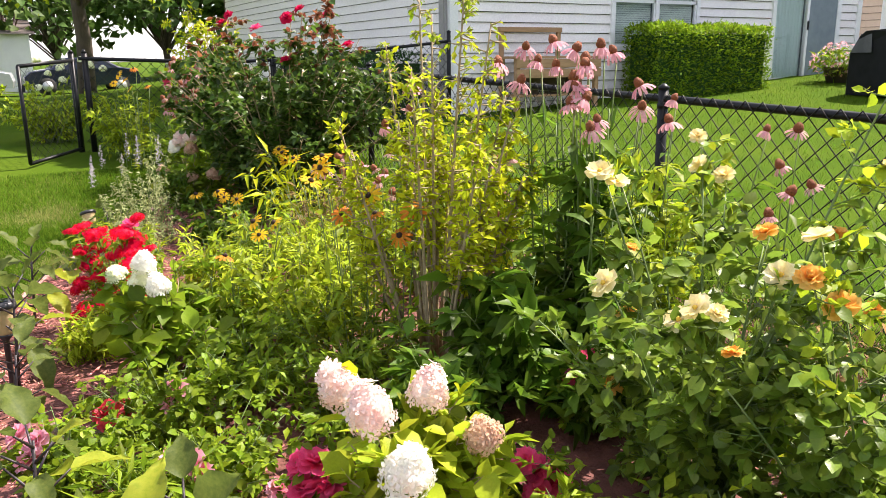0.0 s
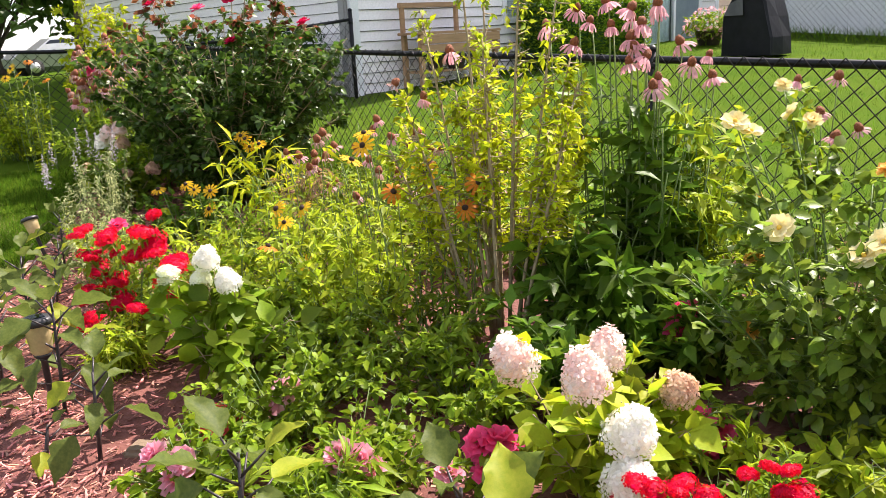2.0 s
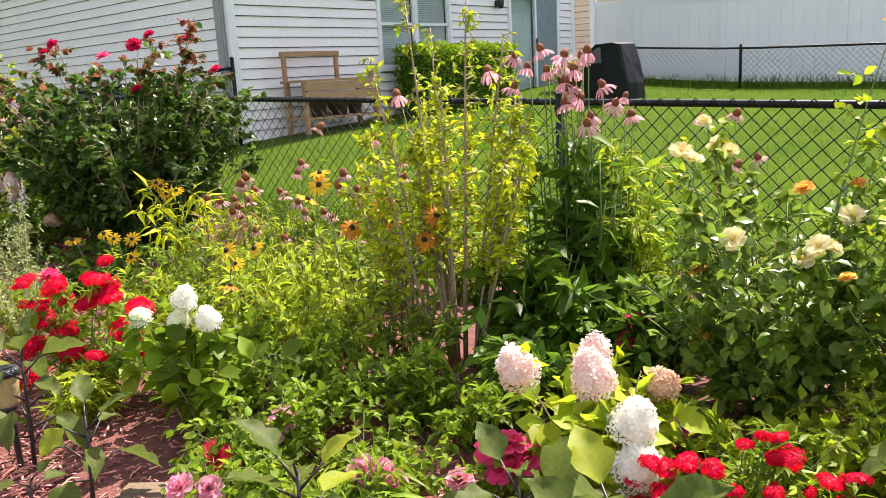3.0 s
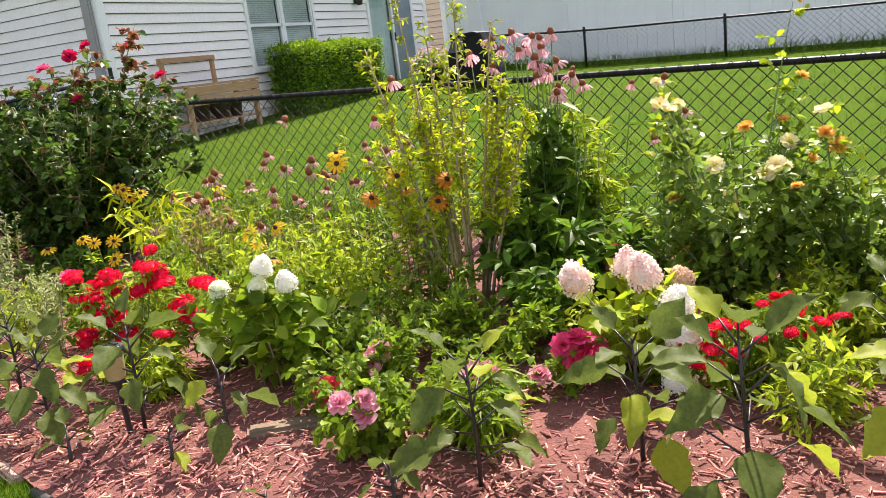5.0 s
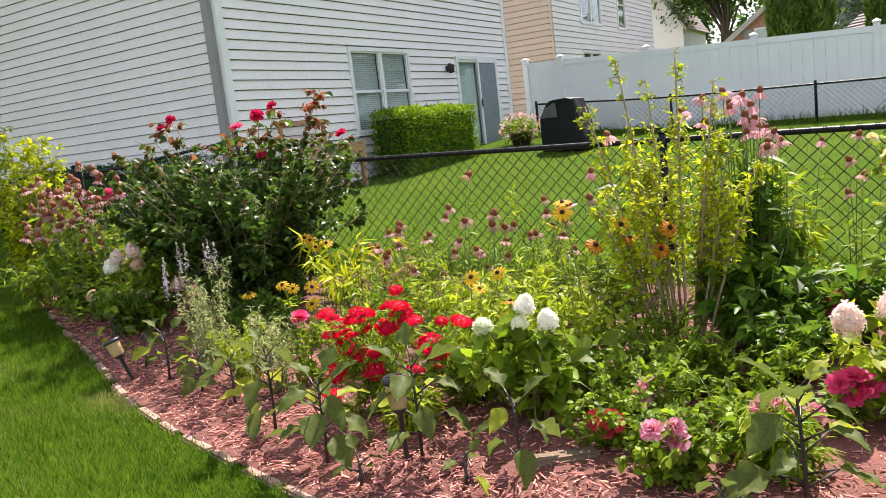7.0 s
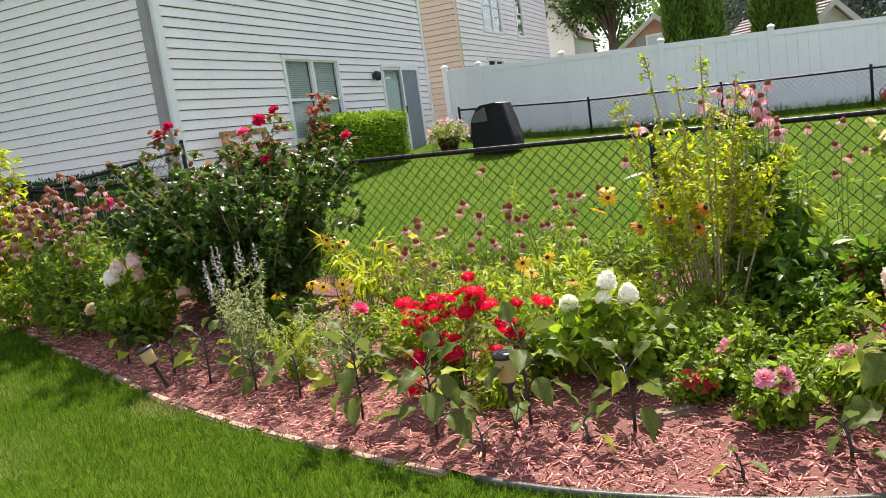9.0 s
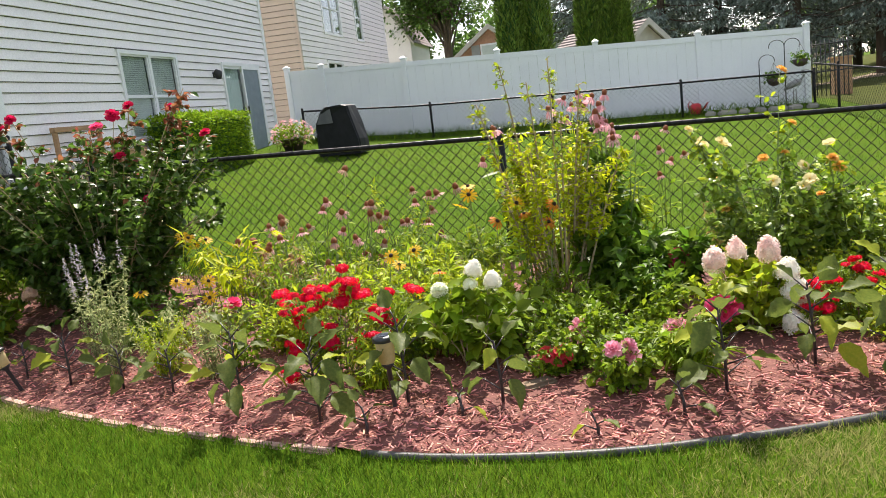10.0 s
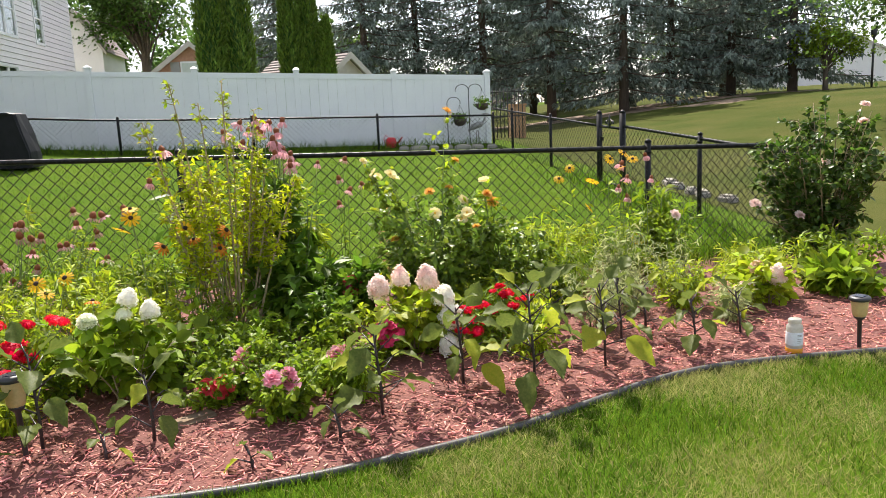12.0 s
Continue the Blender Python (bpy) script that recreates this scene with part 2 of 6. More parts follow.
# ---- mesh helpers ----
def meshed(name, chunks, material, smooth=True):
    """One mesh from (vertices, faces) pieces."""
    vs, fs, k = [], [], 0
    for v, f in chunks:
        v = np.asarray(v, float)
        vs.append(v)
        if isinstance(f, np.ndarray):
            fs.extend((f + k).tolist())
        else:
            fs.extend([[i + k for i in q] for q in f])
        k += len(v)
    me = bpy.data.meshes.new(name)
    me.from_pydata(np.concatenate(vs).tolist(), [], fs)
    if smooth:
        me.polygons.foreach_set("use_smooth", [True] * len(me.polygons))
    me.materials.append(material)
    me.update()
    return me


def part(name, data, parent, at=None, label=""):
    ob = new(name, data)
    ob.parent = parent
    if at is not None:
        ob.matrix_basis = at if isinstance(at, Matrix) else Matrix.Translation(at)
    if label:
        ob["label"] = label
    return ob


def thing(name, at, label, category, group="", kind=""):
    ob = new(name)
    ob.empty_display_size = 0.1
    ob.matrix_basis = at if isinstance(at, Matrix) else Matrix.Translation(at)
    return tagged(ob, label, category, group, kind)


def box(x0, x1, y0, y1, z0, z1):
    v = [(x, y, z) for x in (x0, x1) for y in (y0, y1) for z in (z0, z1)]
    return v, [(0, 1, 3, 2), (4, 6, 7, 5), (0, 4, 5, 1), (2, 3, 7, 6), (0, 2, 6, 4), (1, 5, 7, 3)]


def soft_box(name, x0, x1, y0, y1, z0, z1, material, bevel=0.01, seg=2):
    bm = bmesh.new()
    v, f = box(x0, x1, y0, y1, z0, z1)
    bv = [bm.verts.new(p) for p in v]
    for q in f:
        bm.faces.new([bv[i] for i in q])
    bmesh.ops.bevel(bm, geom=list(bm.edges), offset=bevel, segments=seg, affect="EDGES")
    me = bpy.data.meshes.new(name)
    bm.to_mesh(me)
    bm.free()
    me.materials.append(material)
    return me


def tube(pts, radii, sides=5, cap=True):
    pts = np.asarray(pts, float)
    n = len(pts)
    d = np.gradient(pts, axis=0)
    d /= np.linalg.norm(d, axis=1)[:, None] + 1e-9
    ref = np.where(np.abs(d[:, 2:3]) > 0.9, np.array([[1.0, 0, 0]]), np.array([[0, 0, 1.0]]))
    a = np.cross(d, ref)
    a /= np.linalg.norm(a, axis=1)[:, None]
    b = np.cross(d, a)
    r = np.broadcast_to(np.asarray(radii, float), (n,))
    ang = np.arange(sides) / sides * 2 * np.pi
    v = pts[:, None] + r[:, None, None] * (np.cos(ang)[None, :, None] * a[:, None] + np.sin(ang)[None, :, None] * b[:, None])
    f = [(i * sides + j, i * sides + (j + 1) % sides, (i + 1) * sides + (j + 1) % sides, (i + 1) * sides + j) for i in range(n - 1) for j in range(sides)]
    if cap:
        f += [tuple(range(sides))[::-1], tuple((n - 1) * sides + j for j in range(sides))]
    return v.reshape(-1, 3), f


def turned(profile, sides=16):
    """A turned body from (radius, z) pairs."""
    v, f = [], []
    for r, z in profile:
        v += [(r * math.cos(2 * math.pi * j / sides), r * math.sin(2 * math.pi * j / sides), z) for j in range(sides)]
    for i in range(len(profile) - 1):
        f += [(i * sides + j, i * sides + (j + 1) % sides, (i + 1) * sides + (j + 1) % sides, (i + 1) * sides + j) for j in range(sides)]
    f += [tuple(range(sides))[::-1], tuple((len(profile) - 1) * sides + j for j in range(sides))]
    return v, f


rng = np.random.default_rng(5)


def unit(v):
    return v / (np.linalg.norm(v, axis=-1, keepdims=True) + 1e-9)


def frames_of(d, up=(0, 0, 1), jitter=0.4):
    """Turns that lay y along d and z near up."""
    d = unit(np.asarray(d, float))
    u = unit(np.asarray(up, float) + rng.normal(0, jitter, d.shape))
    x = unit(np.cross(d, u))
    z = np.cross(x, d)
    return np.stack([x, d, z], axis=-1)


def strew(template, turns, places, sizes):
    v, f = template
    v, f = np.asarray(v, float), np.asarray(f)
    big = np.einsum("nij,vj->nvi", turns * np.asarray(sizes)[:, None, None], v) + np.asarray(places)[:, None]
    n = len(big)
    return big.reshape(-1, 3), (f[None] + (np.arange(n) * len(v))[:, None, None]).reshape(-1, f.shape[1])


def leaf_shape(w=0.5, fold=0.12, bend=0.2, widest=0.45):
    """A small folded leaf of length 1 along y."""
    return [(0, 0, 0), (w / 2, widest, fold - bend * widest ** 2), (0, widest, -bend * widest ** 2), (-w / 2, widest, fold - bend * widest ** 2), (0, 1, -bend)], \
        np.array([(0, 1, 2), (0, 2, 3), (2, 1, 4), (2, 4, 3)])


def oval_leaf(w=0.6, fold=0.12, bend=0.25):
    """A rounder leaf of length 1 along y, with two stations."""
    v = [(0, 0, 0)]
    for s, k in ((0.28, 0.86), (0.62, 0.92)):
        z = -bend * s * s
        v += [(w / 2 * k, s, z + fold), (0, s, z), (-w / 2 * k, s - 0.04, z + fold)]
    v.append((0, 1, -bend))
    return v, np.array([(0, 1, 2), (0, 2, 3), (1, 4, 5), (1, 5, 2), (2, 5, 6), (2, 6, 3), (4, 7, 5), (5, 7, 6)])


def broad_leaf(w=0.6, fold=0.1, bend=0.35, wave=0.05, n=7):
    """A large leaf of length 1 along y with a wavy rim; triangles."""
    v, f = [], []
    for i in range(n + 1):
        s = i / n
        half = w / 2 * math.sin(math.pi * min(1, s ** 0.75 * 0.97 + 0.03)) * (1 + 0.12 * math.cos(i * 2.4))
        z = -bend * s * s
        wob = wave * math.sin(i * 1.9)
        v += [(-half, s, z + fold * half * 2 + wob), (-half / 2, s, z + fold * half * 0.6), (0, s, z - 0.01), (half / 2, s, z + fold * half * 0.6), (half, s, z + fold * half * 2 - wob)]
    for i in range(n):
        for j in range(4):
            a = i * 5 + j
            f += [(a, a + 1, a + 6), (a, a + 6, a + 5)]
    return v, np.array(f)


def petal(length, w, tilt, curl, cup=0.0, start=0.0, nu=3, nv=4, tip=0.6, z0=0.0):
    """A petal that starts on the axis and leans out by tilt (degrees from upright), bending by curl towards its tip."""
    v, f = [], []
    r, z = start, z0
    for i in range(nv):
        s = i / (nv - 1)
        a = radians(tilt + curl * s)
        if i:
            r += length / (nv - 1) * math.sin(a)
            z += length / (nv - 1) * math.cos(a)
        half = w / 2 * (0.35 + 0.65 * math.sin(math.pi * min(0.5 + 0.5 * tip * 0.2, s * 0.62 + 0.0))) * (1 - (1 - tip) * max(0, s - 0.7) / 0.3)
        for j in range(nu):
            u = 2 * j / (nu - 1) - 1
            v.append((r - cup * w * u * u * math.cos(a), half * u, z + cup * w * u * u * math.sin(a)))
    for i in range(nv - 1):
        for j in range(nu - 1):
            a = i * nu + j
            f.append((a, a + 1, a + nu + 1, a + nu))
    return np.array(v), np.array(f)


def around(p, n, phase=0.0, wobble=0.0):
    out = []
    v, f = p
    for k in range(n):
        a = 2 * math.pi * k / n + phase + rng.normal(0, wobble)
        c, s = math.cos(a), math.sin(a)
        t = v.copy()
        t[:, 0], t[:, 1] = c * v[:, 0] - s * v[:, 1], s * v[:, 0] + c * v[:, 1]
        t[:, 2] = t[:, 2] * (1 + rng.normal(0, 0.08))
        out.append((t, f))
    return out


def hubbed(chunks, hub=(0, 0, 0), nu=3):
    """Petals joined at one hub point into a single body."""
    vs, fs, k = [np.array([hub], float)], [], 1
    for v, f in chunks:
        vs.append(v)
        fs += [[i + k for i in q] for q in f.tolist()] + [[0, k + j + 1, k + j] for j in range(nu - 1)]
        k += len(v)
    return [(np.concatenate(vs), fs)]


def rose_mesh(name, r, material, full=True):
    c = []
    rings = [(0.75, 0.7, 12, 14, 0.3, 4), (0.95, 0.85, 30, 25, 0.28, 5), (1.05, 0.95, 50, 30, 0.22, 5), (1.1, 1.0, 72, 30, 0.15, 6)] if full else [(1.0, 1.1, 55, 20, 0.2, 5), (1.1, 1.15, 75, 15, 0.12, 5)]
    for k, (ln, w, tilt, curl, cup, n) in enumerate(rings):
        c += around(petal(r * ln, r * w, tilt, curl, cup, start=0.06 * r, tip=0.85), n, phase=k * 0.6, wobble=0.12)
    return meshed(name, hubbed(c), material)


def daisy_mesh(name, r, n, material, tilt, curl, w=0.26):
    return meshed(name, hubbed(around(petal(r, r * w, tilt, curl, 0.05, start=0.22 * r, nv=4, tip=0.7), n, wobble=0.06)), material)


def dome_mesh(name, r, h, material):
    prof = [(r * 0.75, -0.25 * h), (r, 0.05 * h), (r * 0.93, 0.35 * h), (r * 0.72, 0.7 * h), (r * 0.4, 0.93 * h), (0.05 * r, h)]
    v, f = turned(prof, 10)
    v = np.array(v) * (1 + rng.normal(0, 0.04, (len(v), 1)))
    return meshed(name, [(v, f)], material)


def floret(k=4):
    v, f = [(0, 0, 0)], []
    for i in range(k):
        a = 2 * math.pi * i / k
        for da, rr, z in ((-0.5, 0.72, 0.05), (0, 1.0, 0.12), (0.5, 0.72, 0.05)):
            v.append((rr * math.cos(a + da), rr * math.sin(a + da), z))
        f += [(0, 1 + 3 * i, 2 + 3 * i), (0, 2 + 3 * i, 3 + 3 * i)]
    return v, np.array(f)


def cluster_mesh(name, rx, h, n, size, material, k=4, low=-0.35, cone=0.5):
    """A head of many small flowers: domed, or drawn out into a cone."""
    i = np.arange(n)
    z = low + (1 - low) * (i + 0.5) / n
    a = i * 2.39996
    rad = np.sqrt(np.clip(1 - z * z, 0.02, 1)) * (1 - cone * np.clip(z, 0, 1) * 0.5)
    nrm = np.stack([rad * np.cos(a), rad * np.sin(a), z], 1)
    p = nrm * np.array([rx, rx, h]) * (1 + rng.normal(0, 0.06, (n, 1)))
    u = unit(nrm + rng.normal(0, 0.25, nrm.shape))
    x = unit(np.cross(u, rng.normal(0, 1, u.shape)))
    t = np.stack([x, np.cross(u, x), u], -1)
    core, cf = turned([(rx * 0.5, low * h * 0.9), (rx * 0.86, low * h * 0.3), (rx * 0.86, h * 0.25), (rx * 0.5, h * 0.75), (0.02, h * 0.93)], 10)
    return meshed(name, [(core, cf), strew(floret(k), t, p, size * rng.uniform(0.8, 1.2, n))], material, smooth=False)


def smooth01(a, b, x):
    t = np.clip((np.asarray(x, float) - a) / (b - a), 0, 1)
    return t * t * (3 - 2 * t)


# ---- the lie of the land ----
FX, FY0, FY1 = 3.19, -2.49, 9.9


def land(x, y):
    x, y = np.asarray(x, float), np.asarray(y, float)
    side = 0.03 * (y - 2) * smooth01(1.2, 3.0, x) * (1 - smooth01(14, 40, np.abs(y)))
    yard = 0.055 * np.clip(x - FX, 0, 13) * (1 - 0.5 * smooth01(-2.5, -9, y)) + 0.12 * smooth01(5.5, 9.5, y) * smooth01(3.2, 6, x)
    side = side + 0.3 * smooth01(7.0, 10.2, y) * (1 - smooth01(1.0, 3.1, x)) * (1 - smooth01(14, 40, y))
    hill = 1.7 * smooth01(-4, -22, y) * smooth01(2, 16, x)
    return side + yard + hill


EDGE_Y = np.array([-6, -3.0, -0.79, -0.06, 0.46, 0.92, 1.48, 2.04, 2.5, 3.2, 3.5, 4.24, 5.1, 5.76, 7.05, 8.36, 9.4, 10.2])
EDGE_X = np.array([0.3, 0.05, 0.19, 0.25, 0.19, -0.04, -0.29, -0.43, -0.52, -0.51, -0.44, -0.22, 0.07, 0.35, 1.03, 1.59, 2.0, 2.3])


def rim(y):
    return sum(np.interp(np.asarray(y) + d, EDGE_Y, EDGE_X) for d in (-0.25, -0.12, 0, 0.12, 0.25)) / 5


def bed(x, y):
    """Height of the mulch."""
    return land(x, y) + 0.012 + 0.045 * smooth01(0, 0.5, np.asarray(x) - rim(y))


# ---- ground ----
def steps(lo, hi, fine_lo, fine_hi, d):
    mid = np.arange(fine_lo, fine_hi + 1e-6, d)
    out, s, left = [], d, fine_lo
    while left > lo:
        s *= 1.35
        left -= s
        out.append(left)
    right, s, outr = fine_hi, d, []
    while right < hi:
        s *= 1.35
        right += s
        outr.append(right)
    return np.concatenate([out[::-1], mid, outr])


gx, gy = steps(-900, 900, -4, 22, 0.35), steps(-900, 900, -14, 16, 0.35)
GX, GY = np.meshgrid(gx, gy, indexing="ij")
GZ = land(GX, GY)
nx, ny = GX.shape
idx = np.arange(nx * ny).reshape(nx, ny)
quads = np.stack([idx[:-1, :-1], idx[1:, :-1], idx[1:, 1:], idx[:-1, 1:]], -1).reshape(-1, 4)
tagged(new("ground", meshed("ground", [(np.stack([GX, GY, GZ], -1).reshape(-1, 3), quads)], M_LAWN)), "mown green lawn rising gently to the house", "lawn", kind="structure")

by = np.arange(-6, 10.2, 0.12)
bs = np.linspace(0, 1, 30)
BY = np.repeat(by[:, None], 30, 1)
BX = rim(BY) + (3.35 - rim(BY)) * bs[None]
BZ = bed(BX, BY) + rng.normal(0, 0.006, BX.shape)
bi = np.arange(BX.size).reshape(BX.shape)
bq = np.stack([bi[:-1, :-1], bi[:-1, 1:], bi[1:, 1:], bi[1:, :-1]], -1).reshape(-1, 4)
mulch = tagged(new("mulch_bed", meshed("mulch_bed", [(np.stack([BX, BY, BZ], -1).reshape(-1, 3), bq)], M_MULCH)), "curved flower bed of red shredded bark mulch", "flower bed", kind="structure")

# chips of bark
n = 24000
cy = rng.uniform(-2.5, 9.5, n)
cx = rim(cy) + 0.02 + np.abs(rng.normal(0, 0.62, n))
ok = cx < 3.1
cx, cy = cx[ok], cy[ok]
n = len(cx)
d = unit(np.stack([rng.normal(0, 1, n), rng.normal(0, 1, n), rng.normal(0, 0.16, n)], 1))
chip_v, chip_f = box(-0.5, 0.5, -0.5, 0.5, -0.5, 0.5)
chip_f = [f for f in chip_f if f != (0, 2, 6, 4)]
chip_v = np.array(chip_v) * np.array([0.2, 1.0, 0.09])
chip_v[:, 0] *= np.where(chip_v[:, 1] > 0, 0.55, 1.0)
part("bark_chips", meshed("bark_chips", [strew((chip_v, chip_f), frames_of(d, jitter=0.3), np.stack([cx, cy, bed(cx, cy) + rng.uniform(0.0, 0.014, n)], 1), rng.uniform(0.012, 0.052, n) * rng.uniform(0.5, 1, n))], M_CHIP, smooth=False), mulch)["kind"] = "stuff"

chip_me = [meshed("bark_chip", [(chip_v * s * np.array([w, 1, 1]), chip_f)], M_CHIP, False) for s, w in ((0.04, 1.0), (0.05, 0.8), (0.03, 1.5), (0.055, 0.7))]
for k in range(300):
    y = rng.uniform(1.2, 5.0)
    x = float(rim(y)) + rng.uniform(0.04, 0.5)
    part("bark_chip", chip_me[k % 4], mulch, pose(x, y, float(bed(x, y)) + 0.016, rng.normal(0, 8), rng.normal(0, 8), rng.uniform(0, 360)))

# edging
ey = np.arange(-5.5, 3.6, 0.1)
ex = rim(ey)
tagged(new("bed_edging", meshed("bed_edging", [tube(np.stack([ex - 0.012, ey, land(ex, ey) + 0.012], 1), 0.019, 6), tube(np.stack([ex - 0.006, ey, land(ex, ey) - 0.03], 1), 0.024, 4)], M_EDGE)), "black plastic edging strip between lawn and mulch", "garden edging", kind="structure")
stone_me = [soft_box("stone", -0.028, 0.028, -h, h, -0.03, 0.014, M_PAVER, 0.010) for h in (0.11, 0.15)]
yy, k = 3.75, 0
edge_row = thing("stone_edging", (0, 0, 0), "row of faded pink edging stones sunk along the bed", "garden edging", kind="structure")
while yy < 9.3:
    a = math.degrees(math.atan2(float(rim(yy + 0.1) - rim(yy - 0.1)), 0.2))
    part("edging_stone", stone_me[k % 2], edge_row, pose(float(rim(yy)) - 0.01, yy, float(land(rim(yy), yy)) + rng.uniform(-0.004, 0.008), 0, 0, -a))
    yy, k = yy + (0.24, 0.30)[k % 2] + 0.04, k + 1


# ---- grass blades ----
def blade_shape():
    return [(-0.5, 0, 0), (0.5, 0, 0), (0.32, 0.6, 0.1), (-0.32, 0.6, 0.1), (0, 1, 0.36)], np.array([(0, 1, 2), (0, 2, 3), (3, 2, 4)])


def blades(name, xs, ys, zs, lo, hi, width, material, lean=0.45):
    n = len(xs)
    d = unit(np.stack([rng.normal(0, lean, n), rng.normal(0, lean, n), np.ones(n)], 1))
    side = unit(np.cross(d, rng.normal(0, 1, (n, 3))))
    t = np.stack([side * (width / hi), d, np.cross(side, d)], -1)
    return meshed(name, [strew(blade_shape(), t, np.stack([xs, ys, zs], 1), rng.uniform(lo, hi, n))], material)


lawn = tagged(new("lawn_grass", None), "thick blades of mown grass along the bed", "grass", kind="stuff")
n = 200000
ly = rng.uniform(-2.5, 9.0, n)
lx = rim(ly) - 0.015 - np.abs(rng.normal(0, 1.15, n))
keep = lx > -3.2
lx, ly = lx[keep], ly[keep]
patch = np.array([noise.noise(Vector((a * 1.4, b * 1.4, 3.0))) for a, b in zip(lx, ly)]) + 0.6 * smooth01(3.4, 0.8, ly)
dry = patch + rng.normal(0, 0.25, len(lx)) > 0.42
part("blades", blades("blades", lx[~dry], ly[~dry], land(lx[~dry], ly[~dry]) - 0.004, 0.03, 0.062, 0.0036, M_BLADE), lawn)["kind"] = "stuff"
part("dry_blades", blades("dry_blades", lx[dry], ly[dry], land(lx[dry], ly[dry]) - 0.004, 0.03, 0.058, 0.0036, M_BLADE_DRY, 0.75), lawn, label="yellowed dry grass blades")["kind"] = "stuff"
n = 55000
lx, ly = FX + 0.05 + 11.2 * rng.uniform(0, 1, n) ** 1.5, rng.uniform(-2.5, 9.8, n)
yard_grass = tagged(new("yard_grass", blades("yard_grass", lx, ly, land(lx, ly) - 0.004, 0.03, 0.07, 0.006, M_BLADE)), "mown grass of the fenced back yard", "grass", kind="stuff")
n = 19000
ly = rng.uniform(-2.4, 9.8, n)
lx = FX + 0.1 - np.abs(rng.normal(0, 0.3, n))
lx[:5000] = FX + rng.normal(0, 0.07, 5000)
tagged(new("fence_grass", blades("fence_grass", lx, ly, np.where(lx < 3.3, bed(lx, ly), land(lx, ly)) - 0.005, 0.06, 0.24, 0.006, M_BLADE)), "tall uncut grass along the wire fence", "grass", kind="stuff")


# rough grass on the slope past the yard, darkened to stand for tree shade
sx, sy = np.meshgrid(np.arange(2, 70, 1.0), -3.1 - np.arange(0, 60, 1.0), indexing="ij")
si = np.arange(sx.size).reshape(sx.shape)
slope = tagged(new("slope", meshed("slope", [(np.stack([sx, sy, land(sx, sy) + 0.012 + 0.03 * smooth01(-3.1, -8, sy)], -1).reshape(-1, 3), np.stack([si[:-1, :-1], si[:-1, 1:], si[1:, 1:], si[1:, :-1]], -1).reshape(-1, 4))], M_ROUGH_SHADE)), "rough olive grass slope, darkened for the shade of the spruces", "slope", kind="structure")


# ---- chain link fences ----
def wire_fence(name, label, a, b, height, posts, sides=6, pitch=0.1, wire=0.0021, rail=0.021, tops=None):
    """A fence from a to b (x, y); posts at shares of its length."""
    a, b = np.array(a, float), np.array(b, float)
    length = np.linalg.norm(b - a)
    u = (b - a) / length
    nrm = np.array([-u[1], u[0]])

    def at(s, h, off=0.0):
        p = a + u * s + nrm * off
        base = float(land(*(a + u * s)))
        return (p[0], p[1], base + h)
    f = thing(name, (0, 0, 0), label, "fence")
    ss = np.linspace(0, length, max(2, int(length / 0.8)))
    part("top_rail", meshed("top_rail", [tube([at(s, height) for s in ss], rail, 8)], M_VINYL_BLACK), f)
    for s in posts:
        h = height + (0.05 if tops is None else tops)
        post = part("post", meshed("post", [tube([at(s, -0.05), at(s, h)], rail * 1.35, 10), tube([at(s, h), at(s, h + 0.012), at(s, h + 0.03)], [rail * 1.5, rail * 1.5, rail * 0.4], 10)], M_VINYL_BLACK), f)
        part("tie_band", meshed("tie_band", [tube([at(s, height - 0.05), at(s, height - 0.025)], rail * 1.55, 10)], M_VINYL_BLACK), post)
    chunks = []
    top = height + 0.028
    k = -int(top / pitch) - 1
    while k * pitch < length:
        for sgn in (1, -1):
            s0, s1 = k * pitch, k * pitch + top
            if sgn < 0:
                s0, s1 = s1, s0
            h0, h1 = 0.0, top
            lo, hi = (s0, s1) if s0 < s1 else (s1, s0)
            c0, c1 = max(lo, 0), min(hi, length)
            if c1 - c0 > 0.02:
                pts = []
                m = max(2, int((c1 - c0) / 0.5) + 1)
                for s in np.linspace(c0, c1, m):
                    h = (s - s0) * sgn * 1.0
                    pts.append(at(s, h, rail * 1.1 + sgn * wire * 0.8))
                chunks.append(tube(pts, wire, 4, cap=False))
        k += 1
    part("chain_link_mesh", meshed("chain_link_mesh", chunks, M_VINYL_BLACK), f, label="black vinyl coated diamond wire mesh")
    return f


wire_fence("wire_fence", "black chain link fence behind the flower bed", (FX, FY0), (FX, FY1), 1.07, [0, 1.65, 5.66, 9.5, FY1 - FY0], wire=0.0031)
wire_fence("wire_fence", "black chain link fence between bed and house corner", (0.95, 10.1), (5.75, 9.85), 1.07, [2.25, 4.78], pitch=0.12, tops=0.12, wire=0.003)
wire_fence("wire_fence", "far black chain link fence before the white fence", (14.5, -2.3), (14.5, 9.0), 0.74, [0, 2.69, 5.45, 8.23, 10.7, 11.3], pitch=0.11, wire=0.003)
wire_fence("wire_fence", "black chain link side fence with a gate", (FX, FY0), (7.47, -2.46), 0.95, [2.08], pitch=0.11, wire=0.003)
wire_fence("wire_fence", "black chain link side fence beyond the gate", (8.36, -2.45), (14.45, -2.3), 0.9, [2.24, 4.64], pitch=0.11, wire=0.0028)


